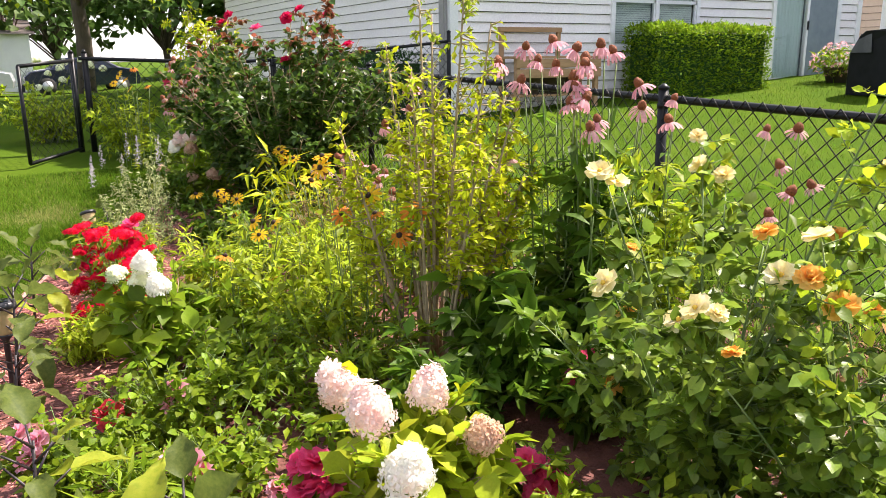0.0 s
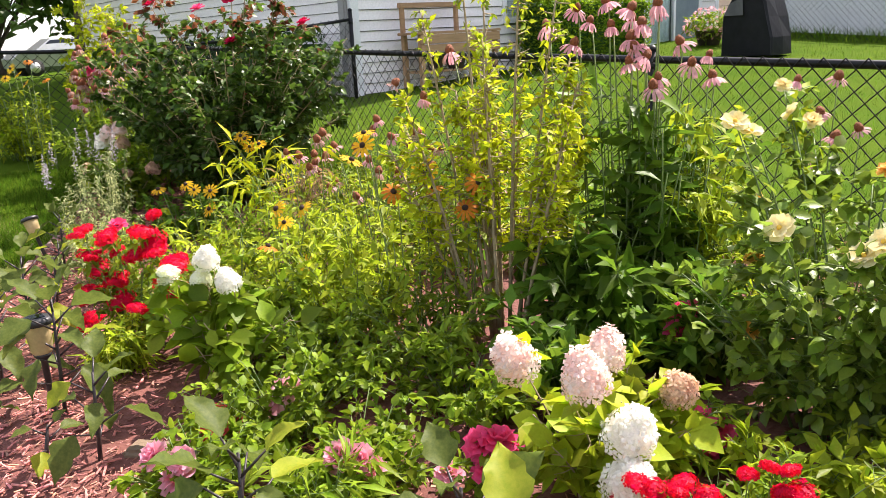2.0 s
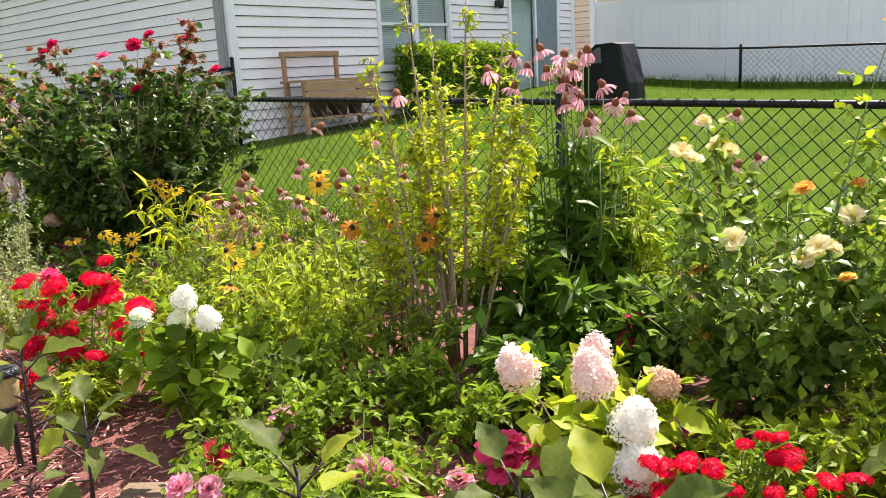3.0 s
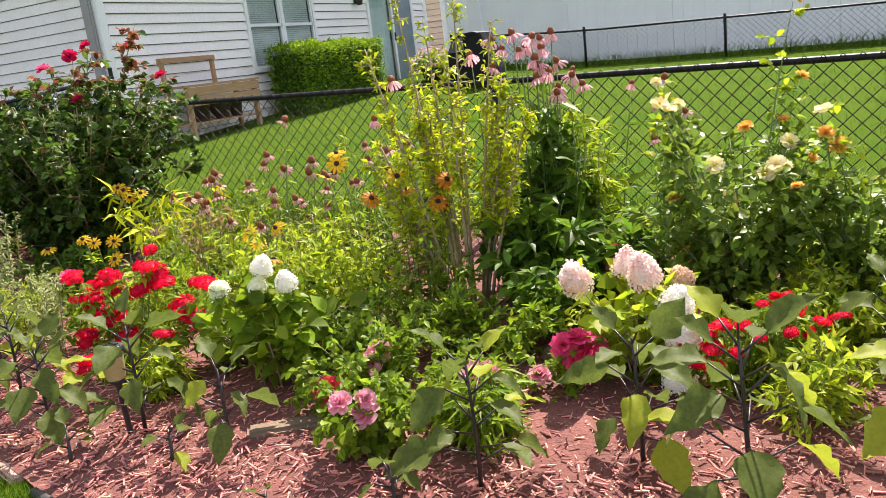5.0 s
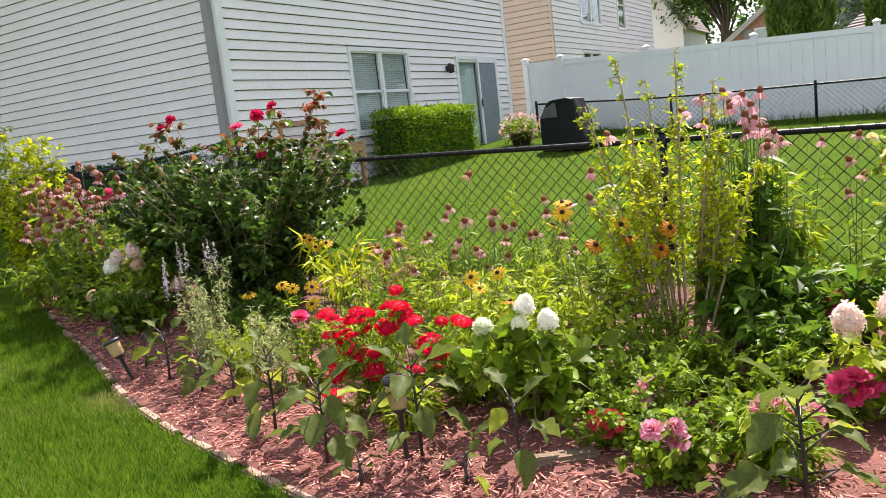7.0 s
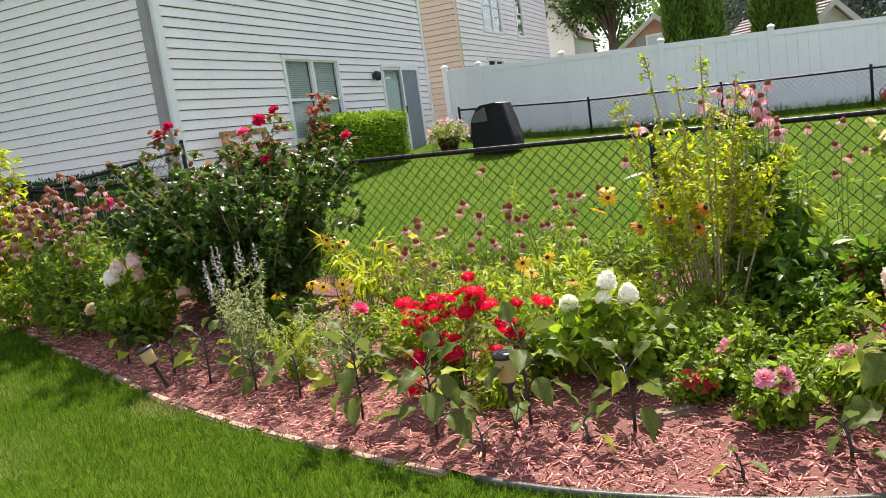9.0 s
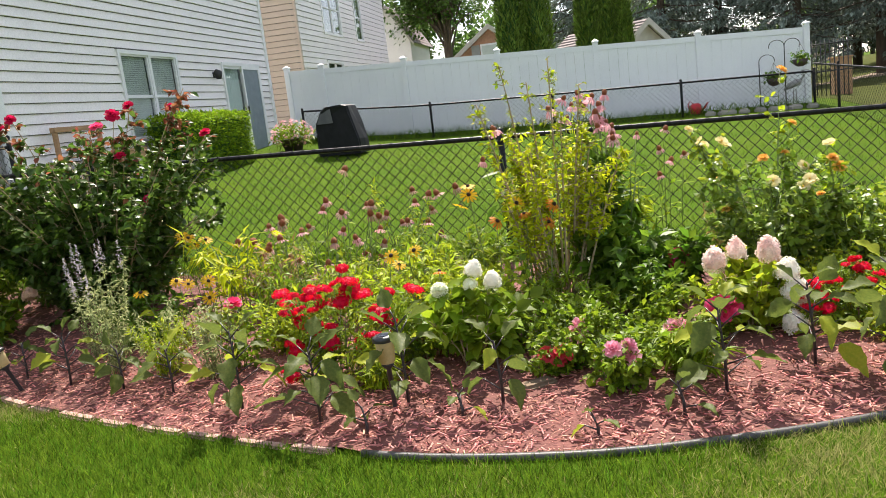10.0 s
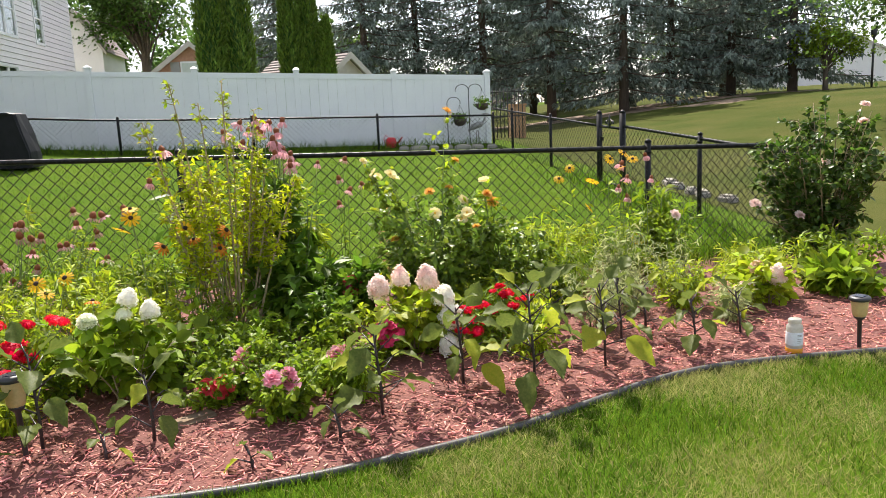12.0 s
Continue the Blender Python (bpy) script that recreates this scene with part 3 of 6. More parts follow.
# ---- buildings ----
def siding_board(length, h=0.146, lap=0.016):
    """A lapped board along x from 0, its face towards -y, its butt edge hanging free over a gap backed in shade grey.
    """
    # deeper laps get a wider gap, for a thicker painted shade line
    g = 0.028 if lap > 0.018 else 0.016
    v = [(0, -lap, g), (length, -lap, g), (length, -0.001, h), (0, -0.001, h), (0, 0.011, g), (length, 0.011, g), (length, 0.011, h + g * 0.6), (0, 0.011, h + g * 0.6)]
    return v, [(0, 1, 2, 3), (4, 5, 1, 0), (3, 2, 6, 7), (0, 3, 7, 4), (1, 5, 6, 2)]


def sided_wall(parent, m, length, z0, z1, material, holes=(), h=0.146, lap=0.022):
    """Courses of boards in a wall's own x-z plane, cut round the holes (x0, x1, z0, z1)."""
    wall = part("wall", None, parent, m)
    solid = [box(0, length, 0.012, 0.15, z0, z1)] if not holes else []
    if holes:
        xs = sorted({0, length, *[q for o in holes for q in o[:2]]})
        for x0, x1 in zip(xs, xs[1:]):
            zs = [z0]
            for o in sorted([o for o in holes if o[0] <= x0 and o[1] >= x1], key=lambda o: o[2]):
                zs += [o[2], o[3]]
            zs.append(z1)
            for a, b in zip(zs[::2], zs[1::2]):
                if b - a > 0.01:
                    solid.append(box(x0, x1, 0.012, 0.15, a, b))
    part("sheathing", meshed("sheathing", solid, M_LAP_SHADE, False), wall, label="grey backing that paints the shade under the laps")
    cache = {}
    z = z0
    while z < z1 - 0.02:
        cuts = [0.0]
        for o in sorted(holes):
            if o[2] < z + h * 0.6 and o[3] > z + h * 0.4:
                cuts += [o[0], o[1]]
        cuts.append(length)
        for a, b in zip(cuts[::2], cuts[1::2]):
            if b - a > 0.02:
                key = round(b - a, 3)
                if key not in cache:
                    cache[key] = meshed("siding_board", [siding_board(b - a, h, lap)], material, False)
                part("siding_board", cache[key], wall, (a, 0, z))
        z += h
    return wall


def boxes_mesh(name, boxes, material):
    return meshed(name, [box(*b) for b in boxes], material, False)


def window(parent, m, w, h, sash=True, twin=True, blind=True, trim=0.07):
    win = part("window", boxes_mesh("window", [(-trim, w + trim, -0.045, 0.02, h, h + trim), (-trim, w + trim, -0.05, 0.02, -trim, 0), (-trim, 0, -0.045, 0.02, 0, h), (w, w + trim, -0.045, 0.02, 0, h)], M_TRIM), parent, m, "white vinyl double window")
    halves = [(0, w / 2 - 0.035), (w / 2 + 0.035, w)] if twin else [(0, w)]
    bars = [(w / 2 - 0.035, w / 2 + 0.035, -0.035, 0.03, 0, h)] if twin else []
    if sash:
        bars += [(a, b, -0.02, 0.03, h / 2 - 0.025, h / 2 + 0.025) for a, b in halves]
    bars += [q for a, b in halves for q in ((a, a + 0.03, -0.02, 0.03, 0, h), (b - 0.03, b, -0.02, 0.03, 0, h), (a + 0.03, b - 0.03, -0.02, 0.03, 0, 0.03), (a + 0.03, b - 0.03, -0.02, 0.03, h - 0.03, h))]
    part("sash", boxes_mesh("sash", bars, M_TRIM), win)
    for a, b in halves:
        for z0, z1 in ((0.03, h / 2 - 0.025), (h / 2 + 0.025, h - 0.03)):
            pane = part("pane", boxes_mesh("pane", [(a + 0.03, b - 0.03, 0.005, 0.011, z0, z1)], M_PANE), win, label="clear glass pane")
            pane.visible_shadow = False
        if blind:
            part("blind", boxes_mesh("blind", [(a + 0.04, b - 0.04, 0.05, 0.056, z, z + 0.03) for z in np.arange(h * 0.02, h - 0.04, 0.035)], M_BLIND), win, label="pale slatted blind half drawn")
    part("room_back", boxes_mesh("room_back", [(-0.02, w + 0.02, 0.12, 0.14, -0.02, h + 0.02)], M_DARKROOM), win)
    return win


# the white house with the patio door
HX, HY, HZ0, HZ1 = 5.85, 10.0, 0.50, 6.4
house = thing("house", (HX, HY, 0), "two storey house in off-white vinyl siding", "house")
HL = 15.27 - HX
holes = [(2.95, 4.92, 1.42, 2.98), (6.80, 8.78, 0.80, 2.86), (3.0, 4.6, 4.4, 5.8)]
sided_wall(house, pose(0.1, 0, 0), HL - 0.2, HZ0, HZ1, M_SIDING, [(a - 0.1, b - 0.1, c, d) for a, b, c, d in holes])
sided_wall(house, pose(0, 12, 0, 0, 0, -90), 11.9, HZ0, HZ1, M_SIDING, lap=0.017)
sided_wall(house, pose(HL, 0.1, 0, 0, 0, 90), 11.8, HZ0, HZ1, M_SIDING)
part("corner_post", boxes_mesh("corner_post", [(-0.012, 0.1, -0.03, 0.02, HZ0 - 0.3, HZ1), (-0.03, -0.012, -0.03, 0.1, HZ0 - 0.3, HZ1)], M_TRIM), house)
part("corner_post", boxes_mesh("corner_post", [(HL - 0.1, HL + 0.03, -0.03, 0.02, HZ0 - 0.3, HZ1), (HL + 0.01, HL + 0.03, 0.02, 0.1, HZ0 - 0.3, HZ1)], M_TRIM), house)
part("downspout", soft_box("downspout", -0.095, -0.032, 0.04, 0.20, HZ0 - 0.2, HZ1, M_SPOUT, 0.012), house, label="grey square downspout at the corner")
part("foundation", boxes_mesh("foundation", [(0.02, HL - 0.02, 0.03, 11.9, -0.5, HZ0)], M_STONE), house)
part("roof", meshed("roof", [([(-0.4, -0.5, HZ1), (HL + 0.4, -0.5, HZ1), (HL + 0.4, 6, HZ1 + 3), (-0.4, 6, HZ1 + 3), (-0.4, 12.5, HZ1), (HL + 0.4, 12.5, HZ1), (-0.4, -0.5, HZ1 - 0.15), (HL + 0.4, -0.5, HZ1 - 0.15), (-0.4, 12.5, HZ1 - 0.15), (HL + 0.4, 12.5, HZ1 - 0.15)], [(0, 1, 2, 3), (3, 2, 5, 4), (6, 7, 1, 0), (4, 5, 9, 8), (6, 8, 9, 7), (0, 3, 4, 8, 6), (1, 7, 9, 5, 2)])], M_ROOF, False), house)
window(house, pose(3.02, 0, 1.49), 1.83, 1.42)
window(house, pose(3.07, 0, 4.47), 1.46, 1.26)
# sliding patio door
DW, DH = 1.86, 2.0
door = part("patio_door", boxes_mesh("patio_door", [(-0.06, DW + 0.06, -0.045, 0.03, DH, DH + 0.07), (-0.06, 0, -0.045, 0.03, -0.02, DH), (DW, DW + 0.06, -0.045, 0.03, -0.02, DH), (-0.06, DW + 0.06, -0.09, 0.03, -0.06, -0.02)], M_TRIM), house, pose(6.86, 0, 0.83), "white framed sliding glass patio door")
for k, (a, b) in enumerate(((0, DW / 2 + 0.03), (DW / 2 - 0.03, DW))):
    yoff = 0.0 if k == 0 else -0.03
    leafp = part("door_panel", boxes_mesh("door_panel", [(a, a + 0.06, yoff - 0.02, yoff + 0.02, 0, DH), (b - 0.06, b, yoff - 0.02, yoff + 0.02, 0, DH), (a + 0.06, b - 0.06, yoff - 0.02, yoff + 0.02, 0, 0.08), (a + 0.06, b - 0.06, yoff - 0.02, yoff + 0.02, DH - 0.06, DH)], M_TRIM), door)
    g = part("pane", boxes_mesh("pane", [(a + 0.06, b - 0.06, yoff - 0.003, yoff + 0.003, 0.08, DH - 0.06)], M_PANE if k == 0 else M_SCREEN), leafp, label="clear glass pane" if k == 0 else "dark insect screen")
    g.visible_shadow = False
v = []
cu = np.linspace(0.03, DW / 2, 60)
cv = np.concatenate([np.stack([cu, 0.07 + 0.012 * np.sin(cu * 70), np.full(60, z)], 1) for z in (0.05, DH - 0.03)])
part("curtain", meshed("curtain", [(cv, [(i, i + 1, 61 + i, 60 + i) for i in range(59)])], M_CURTAIN), door, label="pale green hanging blind behind the glass")
part("room_back", boxes_mesh("room_back", [(0, DW, 0.12, 0.14, 0, DH)], M_DARKROOM), door)
part("door_handle", soft_box("door_handle", DW / 2 - 0.02, DW / 2 + 0.01, -0.085, -0.05, 0.95, 1.12, M_IRON, 0.008), door)

lamp = thing("wall_lamp", (12.25, HY - 0.02, 2.62), "small dark outdoor wall lamp beside the patio door", "lamp")
part("back_plate", soft_box("back_plate", -0.05, 0.05, -0.02, 0.015, -0.06, 0.06, M_IRON, 0.01), lamp)
part("shade", meshed("shade", [turned([(0.03, 0.09), (0.075, 0.06), (0.07, -0.02), (0.055, -0.09), (0.02, -0.1)], 12)], M_IRON), lamp, (0, -0.1, 0))
part("arm", meshed("arm", [tube([(0, 0, 0.04), (0, -0.06, 0.1), (0, -0.1, 0.09)], 0.012)], M_IRON), lamp)

slab = tagged(new("patio_slab", soft_box("patio_slab", 12.2, 15.3, 9.1, HY, 0.55, 0.76, M_PATIO, 0.02)), "pale concrete step below the patio door", "patio", kind="structure")

# the neighbour's house behind
def far_house(name, label, at, turn, w, dpt, z0, z1, material, side, gable=2.4, holes=()):
    h = thing(name, pose(*at, 0, 0, turn), label, "house")
    sided_wall(h, pose(0, 0, 0), w, z0, z1, material, holes, h=0.2, lap=0.022)
    sided_wall(h, pose(0, dpt, 0, 0, 0, -90), dpt, z0, z1, side, h=0.2, lap=0.02)
    part("corner_post", boxes_mesh("corner_post", [(-0.03, 0.1, -0.04, 0.03, z0, z1)], side), h)
    part("core", boxes_mesh("core", [(0.2, w, 0.2, dpt, z0, z1)], material), h)
    part("roof", meshed("roof", [([(-0.4, -0.4, z1), (w + 0.4, -0.4, z1), (w + 0.4, dpt / 2, z1 + gable), (-0.4, dpt / 2, z1 + gable), (-0.4, dpt + 0.4, z1), (w + 0.4, dpt + 0.4, z1)], [(0, 1, 2, 3), (3, 2, 5, 4), (0, 3, 4), (1, 5, 2), (0, 4, 5, 1)])], M_ROOF, False), h)
    return h


NB_WINDOWS = ((3.0, 4.75, 2.2, 1.9), (7.5, 4.75, 0.95, 1.9), (2.9, 2.75, 1.9, 0.85))
nb = far_house("house", "neighbouring two storey house in white and tan siding", (23.4, 12.0, 0), 0, 12.9, 9, 0.7, 8.0, M_SIDING, M_TAN, holes=[(x, x + w, z, z + h) for x, z, w, h in NB_WINDOWS])
for x, z, w, h in NB_WINDOWS:
    window(nb, pose(x, 0, z), w, h, sash=z > 3, twin=w > 1, blind=False, trim=0.09)

# ---- white vinyl fence ----
WX = 15.6
vf = thing("vinyl_fence", (0, 0, 0), "tall white vinyl privacy fence", "fence")
wy = [-2.45 + 2.28 * k for k in range(5)] + [8.75, 9.65]
post_me = soft_box("post", -0.065, 0.065, -0.065, 0.065, -0.1, 1.86, M_VFENCE, 0.01)
cap_me = meshed("post_cap", [([(-0.08, -0.08, 1.86), (0.08, -0.08, 1.86), (0.08, 0.08, 1.86), (-0.08, 0.08, 1.86), (-0.08, -0.08, 1.89), (0.08, -0.08, 1.89), (0.08, 0.08, 1.89), (-0.08, 0.08, 1.89), (0, 0, 1.94)], [(0, 3, 2, 1), (0, 1, 5, 4), (1, 2, 6, 5), (2, 3, 7, 6), (3, 0, 4, 7), (4, 5, 8), (5, 6, 8), (6, 7, 8), (7, 4, 8)])], M_VFENCE, False)


def vfence_base(y):
    return 0.40 + 0.043 * (y + 2.4)


for y in wy:
    p = part("post", post_me, vf, (WX, y, vfence_base(y)))
    part("post_cap", cap_me, p)
for a, b in zip(wy, wy[1:]):
    def sl(z0, z1, t, y0=a + 0.065, y1=b - 0.065):
        v = [(WX + s * t, y, vfence_base(y) + z) for s in (-1, 1) for y in (y0, y1) for z in (z0, z1)]
        return v, box(0, 1, 0, 1, 0, 1)[1]
    part("rail", meshed("rail", [sl(1.68, 1.80, 0.025)], M_VFENCE, False), vf)
    part("rail", meshed("rail", [sl(0.05, 0.18, 0.025)], M_VFENCE, False), vf)
    q = a + 0.065
    nb_ = int((b - a - 0.13) / 0.2)
    wdt = (b - a - 0.13) / nb_
    for k in range(nb_):
        part("plank", meshed("plank", [sl(0.18, 1.68, 0.011, q + k * wdt + 0.002, q + (k + 1) * wdt - 0.002)], M_VFENCE, False), vf)


# ---- plants: makers ----
LEAF = leaf_shape()
LEAF_FAR = leaf_shape(0.72, 0.12, 0.2, 0.5)
LEAF_NARROW = leaf_shape(0.3, 0.06, 0.35, 0.4)
LEAF_ROUND = oval_leaf(0.7, 0.1, 0.2)
LEAF_LANCE = leaf_shape(0.2, 0.05, 0.5, 0.35)
LEAF_BROAD = broad_leaf()


def curve(a, b, sag=0.0, n=6, bow=0.35):
    """A stem from a that first rises and then leans over to b."""
    a, b = np.asarray(a, float), np.asarray(b, float)
    s = np.linspace(0, 1, n)[:, None]
    p = a + (b - a) * np.concatenate([s ** (1 + bow), s ** (1 + bow), s ** (1 - bow * 0.5)], 1)
    p[:, 2] -= sag * (s[:, 0] ** 2)
    return p


def foliage(points, outward, size, shape, droop=0.15, spread=0.7, flat=0.5):
    """Leaves at points, leaning along outward with some disorder."""
    n = len(points)
    d = unit(np.asarray(outward) + rng.normal(0, spread, (n, 3)) + np.array([0, 0, -droop]))
    return strew(shape, frames_of(d, jitter=flat), points, size * rng.uniform(0.6, 1.25, n))


def canes(h, r, n, leafy, per, twig, thick=0.006, start=0.25, ends=(), upright=0.0, low=0.6, bow=0.35):
    """Stems, and the points and ways of leaves on them, about a base at the origin."""
    st, tw, pts, outs = [], [], [], []
    targets = [np.asarray(e, float) for e in ends]
    while len(targets) < n:
        a, q = rng.uniform(0, 2 * math.pi), math.sqrt(rng.uniform(0.02, 1))
        hh = h * rng.uniform(low, 1) * (1 - 0.25 * q * q)
        targets.append(np.array([r * q * math.cos(a), r * q * math.sin(a), hh]))
    for e in targets:
        foot = np.array([e[0] * 0.22 + rng.normal(0, 0.02), e[1] * 0.22 + rng.normal(0, 0.02), -0.02]) if not upright else np.array([e[0] * upright, e[1] * upright, -0.02])
        p = curve(foot, e, n=7, bow=bow)
        st.append(tube(p, np.linspace(thick, thick * 0.35, 7), 5))
        for k in range(leafy):
            s = rng.uniform(start, 1)
            i = min(5, int(s * 6))
            o = p[i] + (p[i + 1] - p[i]) * (s * 6 - i)
            w = unit(np.array([rng.normal(0, 1), rng.normal(0, 1), rng.normal(0.25, 0.45)]) + 0.5 * unit(np.array([o[0], o[1], 0.0])))
            ln = twig * rng.uniform(0.5, 1.3) * (1.15 - 0.5 * s)
            if ln > 0.03:
                tw.append(tube([o, o + w * ln * 0.5, o + w * ln + np.array([0, 0, 0.1 * ln])], [thick * 0.4, thick * 0.3, thick * 0.15], 3, False))
            for m in range(per):
                q = rng.uniform(0.15, 1.05)
                pts.append(o + w * ln * q)
                outs.append(w)
    return st, tw, np.array(pts), np.array(outs)


def bush(name, label, category, at, h, r, n, leafy=14, per=6, twig=0.14, size=0.05, shape=LEAF, leaf=None, stem=None, ends=(), group="", tips=None, **kw):
    """A shrub: woody stems, foliage, and young leaves of another colour at the tips."""
    b = np.array([at[0], at[1], float(bed(at[0], at[1])) if at[0] < 3.3 else float(land(at[0], at[1]))])
    t = thing(name, tuple(b), label, category, group)
    local = [np.asarray(e) - b for e in ends]
    st, tw, pts, outs = canes(h, r, n, leafy, per, twig, ends=local, **kw)
    for s in st:
        part("stem", meshed("stem", [s], stem or M_STEM_B), t)
    if tw:
        part("twig_mass", meshed("twig_mass", tw, stem or M_STEM_B), t)["kind"] = "stuff"
    if tips is not None:
        young = pts[:, 2] + rng.normal(0, 0.1 * h, len(pts)) > 0.88 * h
        part("young_leaves", meshed("young_leaves", [foliage(pts[young], outs[young], size * 0.8, shape)], tips), t, label="young reddish or yellow leaves at the tips")["kind"] = "stuff"
        pts, outs = pts[~young], outs[~young]
    part("foliage", meshed("foliage", [foliage(pts, outs, size, shape)], leaf or L_MID), t)["kind"] = "stuff"
    return t


def bloom(parent, name, data, where, face=(0, 0, 1), size=1.0, centre=None, centre_name="centre", lift=0.0):
    """A flower on a plant, its axis along face."""
    q = Vector(face).to_track_quat("Z", "Y").to_matrix().to_4x4()
    loc = Vector(where) - parent.matrix_basis.translation + Vector((-0.025, -0.008, 0.015))
    m = Matrix.Translation(loc) @ q @ pose(0, 0, 0, 0, 0, rng.uniform(0, 360)) @ Matrix.Scale(size, 4)
    f = part(name, data, parent, m)
    if centre is not None:
        part(centre_name, centre, f, (0, 0, lift))
    return f


def facing(up=0.75, toward=(-0.85, -0.35)):
    return (toward[0] * (1 - up) + rng.normal(0, 0.25), toward[1] * (1 - up) + rng.normal(0, 0.25), up)


def perennial(name, label, category, at, heads, spread, petals, centre, leaf, leaf_size=0.1, leaves=6, shape=LEAF, lift=0.0, size=(0.85, 1.15), extra=0, stem_r=0.0028, up=0.9, flower="flower", basal=0, stem=None):
    """A clump of stems from one crown, each with leaves and a flower on top."""
    b = np.array([at[0], at[1], float(bed(at[0], at[1]))])
    t = thing(name, tuple(b), label, category)
    st, pts, outs = [], [], []
    tops = [np.asarray(h) - b for h in heads]
    for k in range(extra):
        a, q = rng.uniform(0, 6.28), math.sqrt(rng.uniform(0, 1))
        tops.append(np.array([spread * q * math.cos(a) * 1.2, spread * q * math.sin(a) * 1.2, max(0.15, (tops[k % len(heads)][2]) * rng.uniform(0.5, 0.85))]))
    for e in tops:
        foot = np.array([e[0] * 0.75 + rng.normal(0, spread * 0.12), e[1] * 0.75 + rng.normal(0, spread * 0.12), -0.02])
        p = curve(foot, e, n=6, bow=0.2)
        st.append(tube(p, np.linspace(stem_r * 1.3, stem_r * 0.8, 6), 5))
        for k in range(leaves):
            s = rng.uniform(0.05, 0.8)
            i = min(4, int(s * 5))
            pts.append(p[i] + (p[i + 1] - p[i]) * (s * 5 - i))
            outs.append(unit(np.array([rng.normal(0, 1), rng.normal(0, 1), rng.uniform(0.0, 0.7)])))
    for k in range(basal):
        a, q = rng.uniform(0, 6.28), spread * math.sqrt(rng.uniform(0, 1))
        pts.append(np.array([q * math.cos(a), q * math.sin(a), rng.uniform(0.01, 0.12)]))
        outs.append(unit(np.array([math.cos(a), math.sin(a), rng.uniform(0.3, 1.2)])))
    for s in st:
        part("stem", meshed("stem", [s], stem or M_STEM_G), t)
    if pts:
        part("foliage", meshed("foliage", [foliage(np.array(pts), np.array(outs), leaf_size, shape, spread=0.3)], leaf), t)["kind"] = "stuff"
    for h in heads:
        me = petals[rng.integers(len(petals))] if isinstance(petals, list) else petals
        bloom(t, flower, me, h, facing(up), rng.uniform(*size), centre, "cone" if lift else "centre", lift)
    return t


# ---- shared flower meshes ----
F_RED = [rose_mesh("rose", r, P_CRIMSON) for r in (0.040, 0.046)]
F_PINK = [rose_mesh("rose", r, P_PINK) for r in (0.036, 0.043)]
F_MAG = [rose_mesh("rose", r, P_MAGENTA) for r in (0.040, 0.047)]
F_CORAL = [rose_mesh("rose", 0.046, P_CORAL)]
F_CREAM = [rose_mesh("rose", r, P_CREAM, full) for r, full in ((0.045, False), (0.040, True), (0.047, False))]
F_APRI = [rose_mesh("rose", r, P_APRICOT) for r in (0.036, 0.042)]
F_WROSE = [rose_mesh("rose", 0.04, P_BLUSH)]
F_STAMEN = dome_mesh("stamens", 0.009, 0.010, M_STAMEN)
F_CONE = [daisy_mesh("petals", r, 14, P_CONE, a, b) for r, a, b in ((0.050, 95, 50), (0.047, 105, 55), (0.045, 110, 60))]
F_CONEFADE = [daisy_mesh("petals", r, 12, P_FADED, a, b) for r, a, b in ((0.036, 110, 55), (0.032, 100, 40))]
F_CONEPALE = [daisy_mesh("petals", r, 13, P_CONE, a, b) for r, a, b in ((0.036, 90, 40), (0.034, 100, 50))]
C_CONE = dome_mesh("cone", 0.018, 0.027, M_CONE)
F_RUDB = [daisy_mesh("petals", r, 12, P_YELLOW, a, b, 0.34) for r, a, b in ((0.042, 80, 20), (0.038, 85, 30))]
F_RUDBO = [daisy_mesh("petals", 0.042, 12, P_ORANGE, 85, 40, 0.34), F_RUDB[0]]
C_BUTTON = dome_mesh("centre", 0.013, 0.013, M_BUTTON)
F_PHLOX = [cluster_mesh("flower_head", r, 0.020, 46, 0.0135, P_RED, 5, -0.1, 0.0) for r in (0.048, 0.060, 0.038)]
F_HYD_W = [cluster_mesh("flower_head", 0.058, 0.075, 150, 0.015, P_WHITE)]
F_HYD_P = [cluster_mesh("flower_head", 0.052, 0.078, 140, 0.015, P_BLUSH)]
F_HYD_T = [cluster_mesh("flower_head", 0.052, 0.055, 120, 0.015, P_TAN)]
F_HYD_G = [cluster_mesh("flower_head", 0.050, 0.050, 120, 0.014, P_GREENW)]



def more(spots, n, spread):
    """Further flower places scattered about known ones."""
    return spots + [tuple(np.array(spots[int(rng.integers(len(spots)))]) + rng.normal(0, 1, 3) * spread) for _ in range(n)]


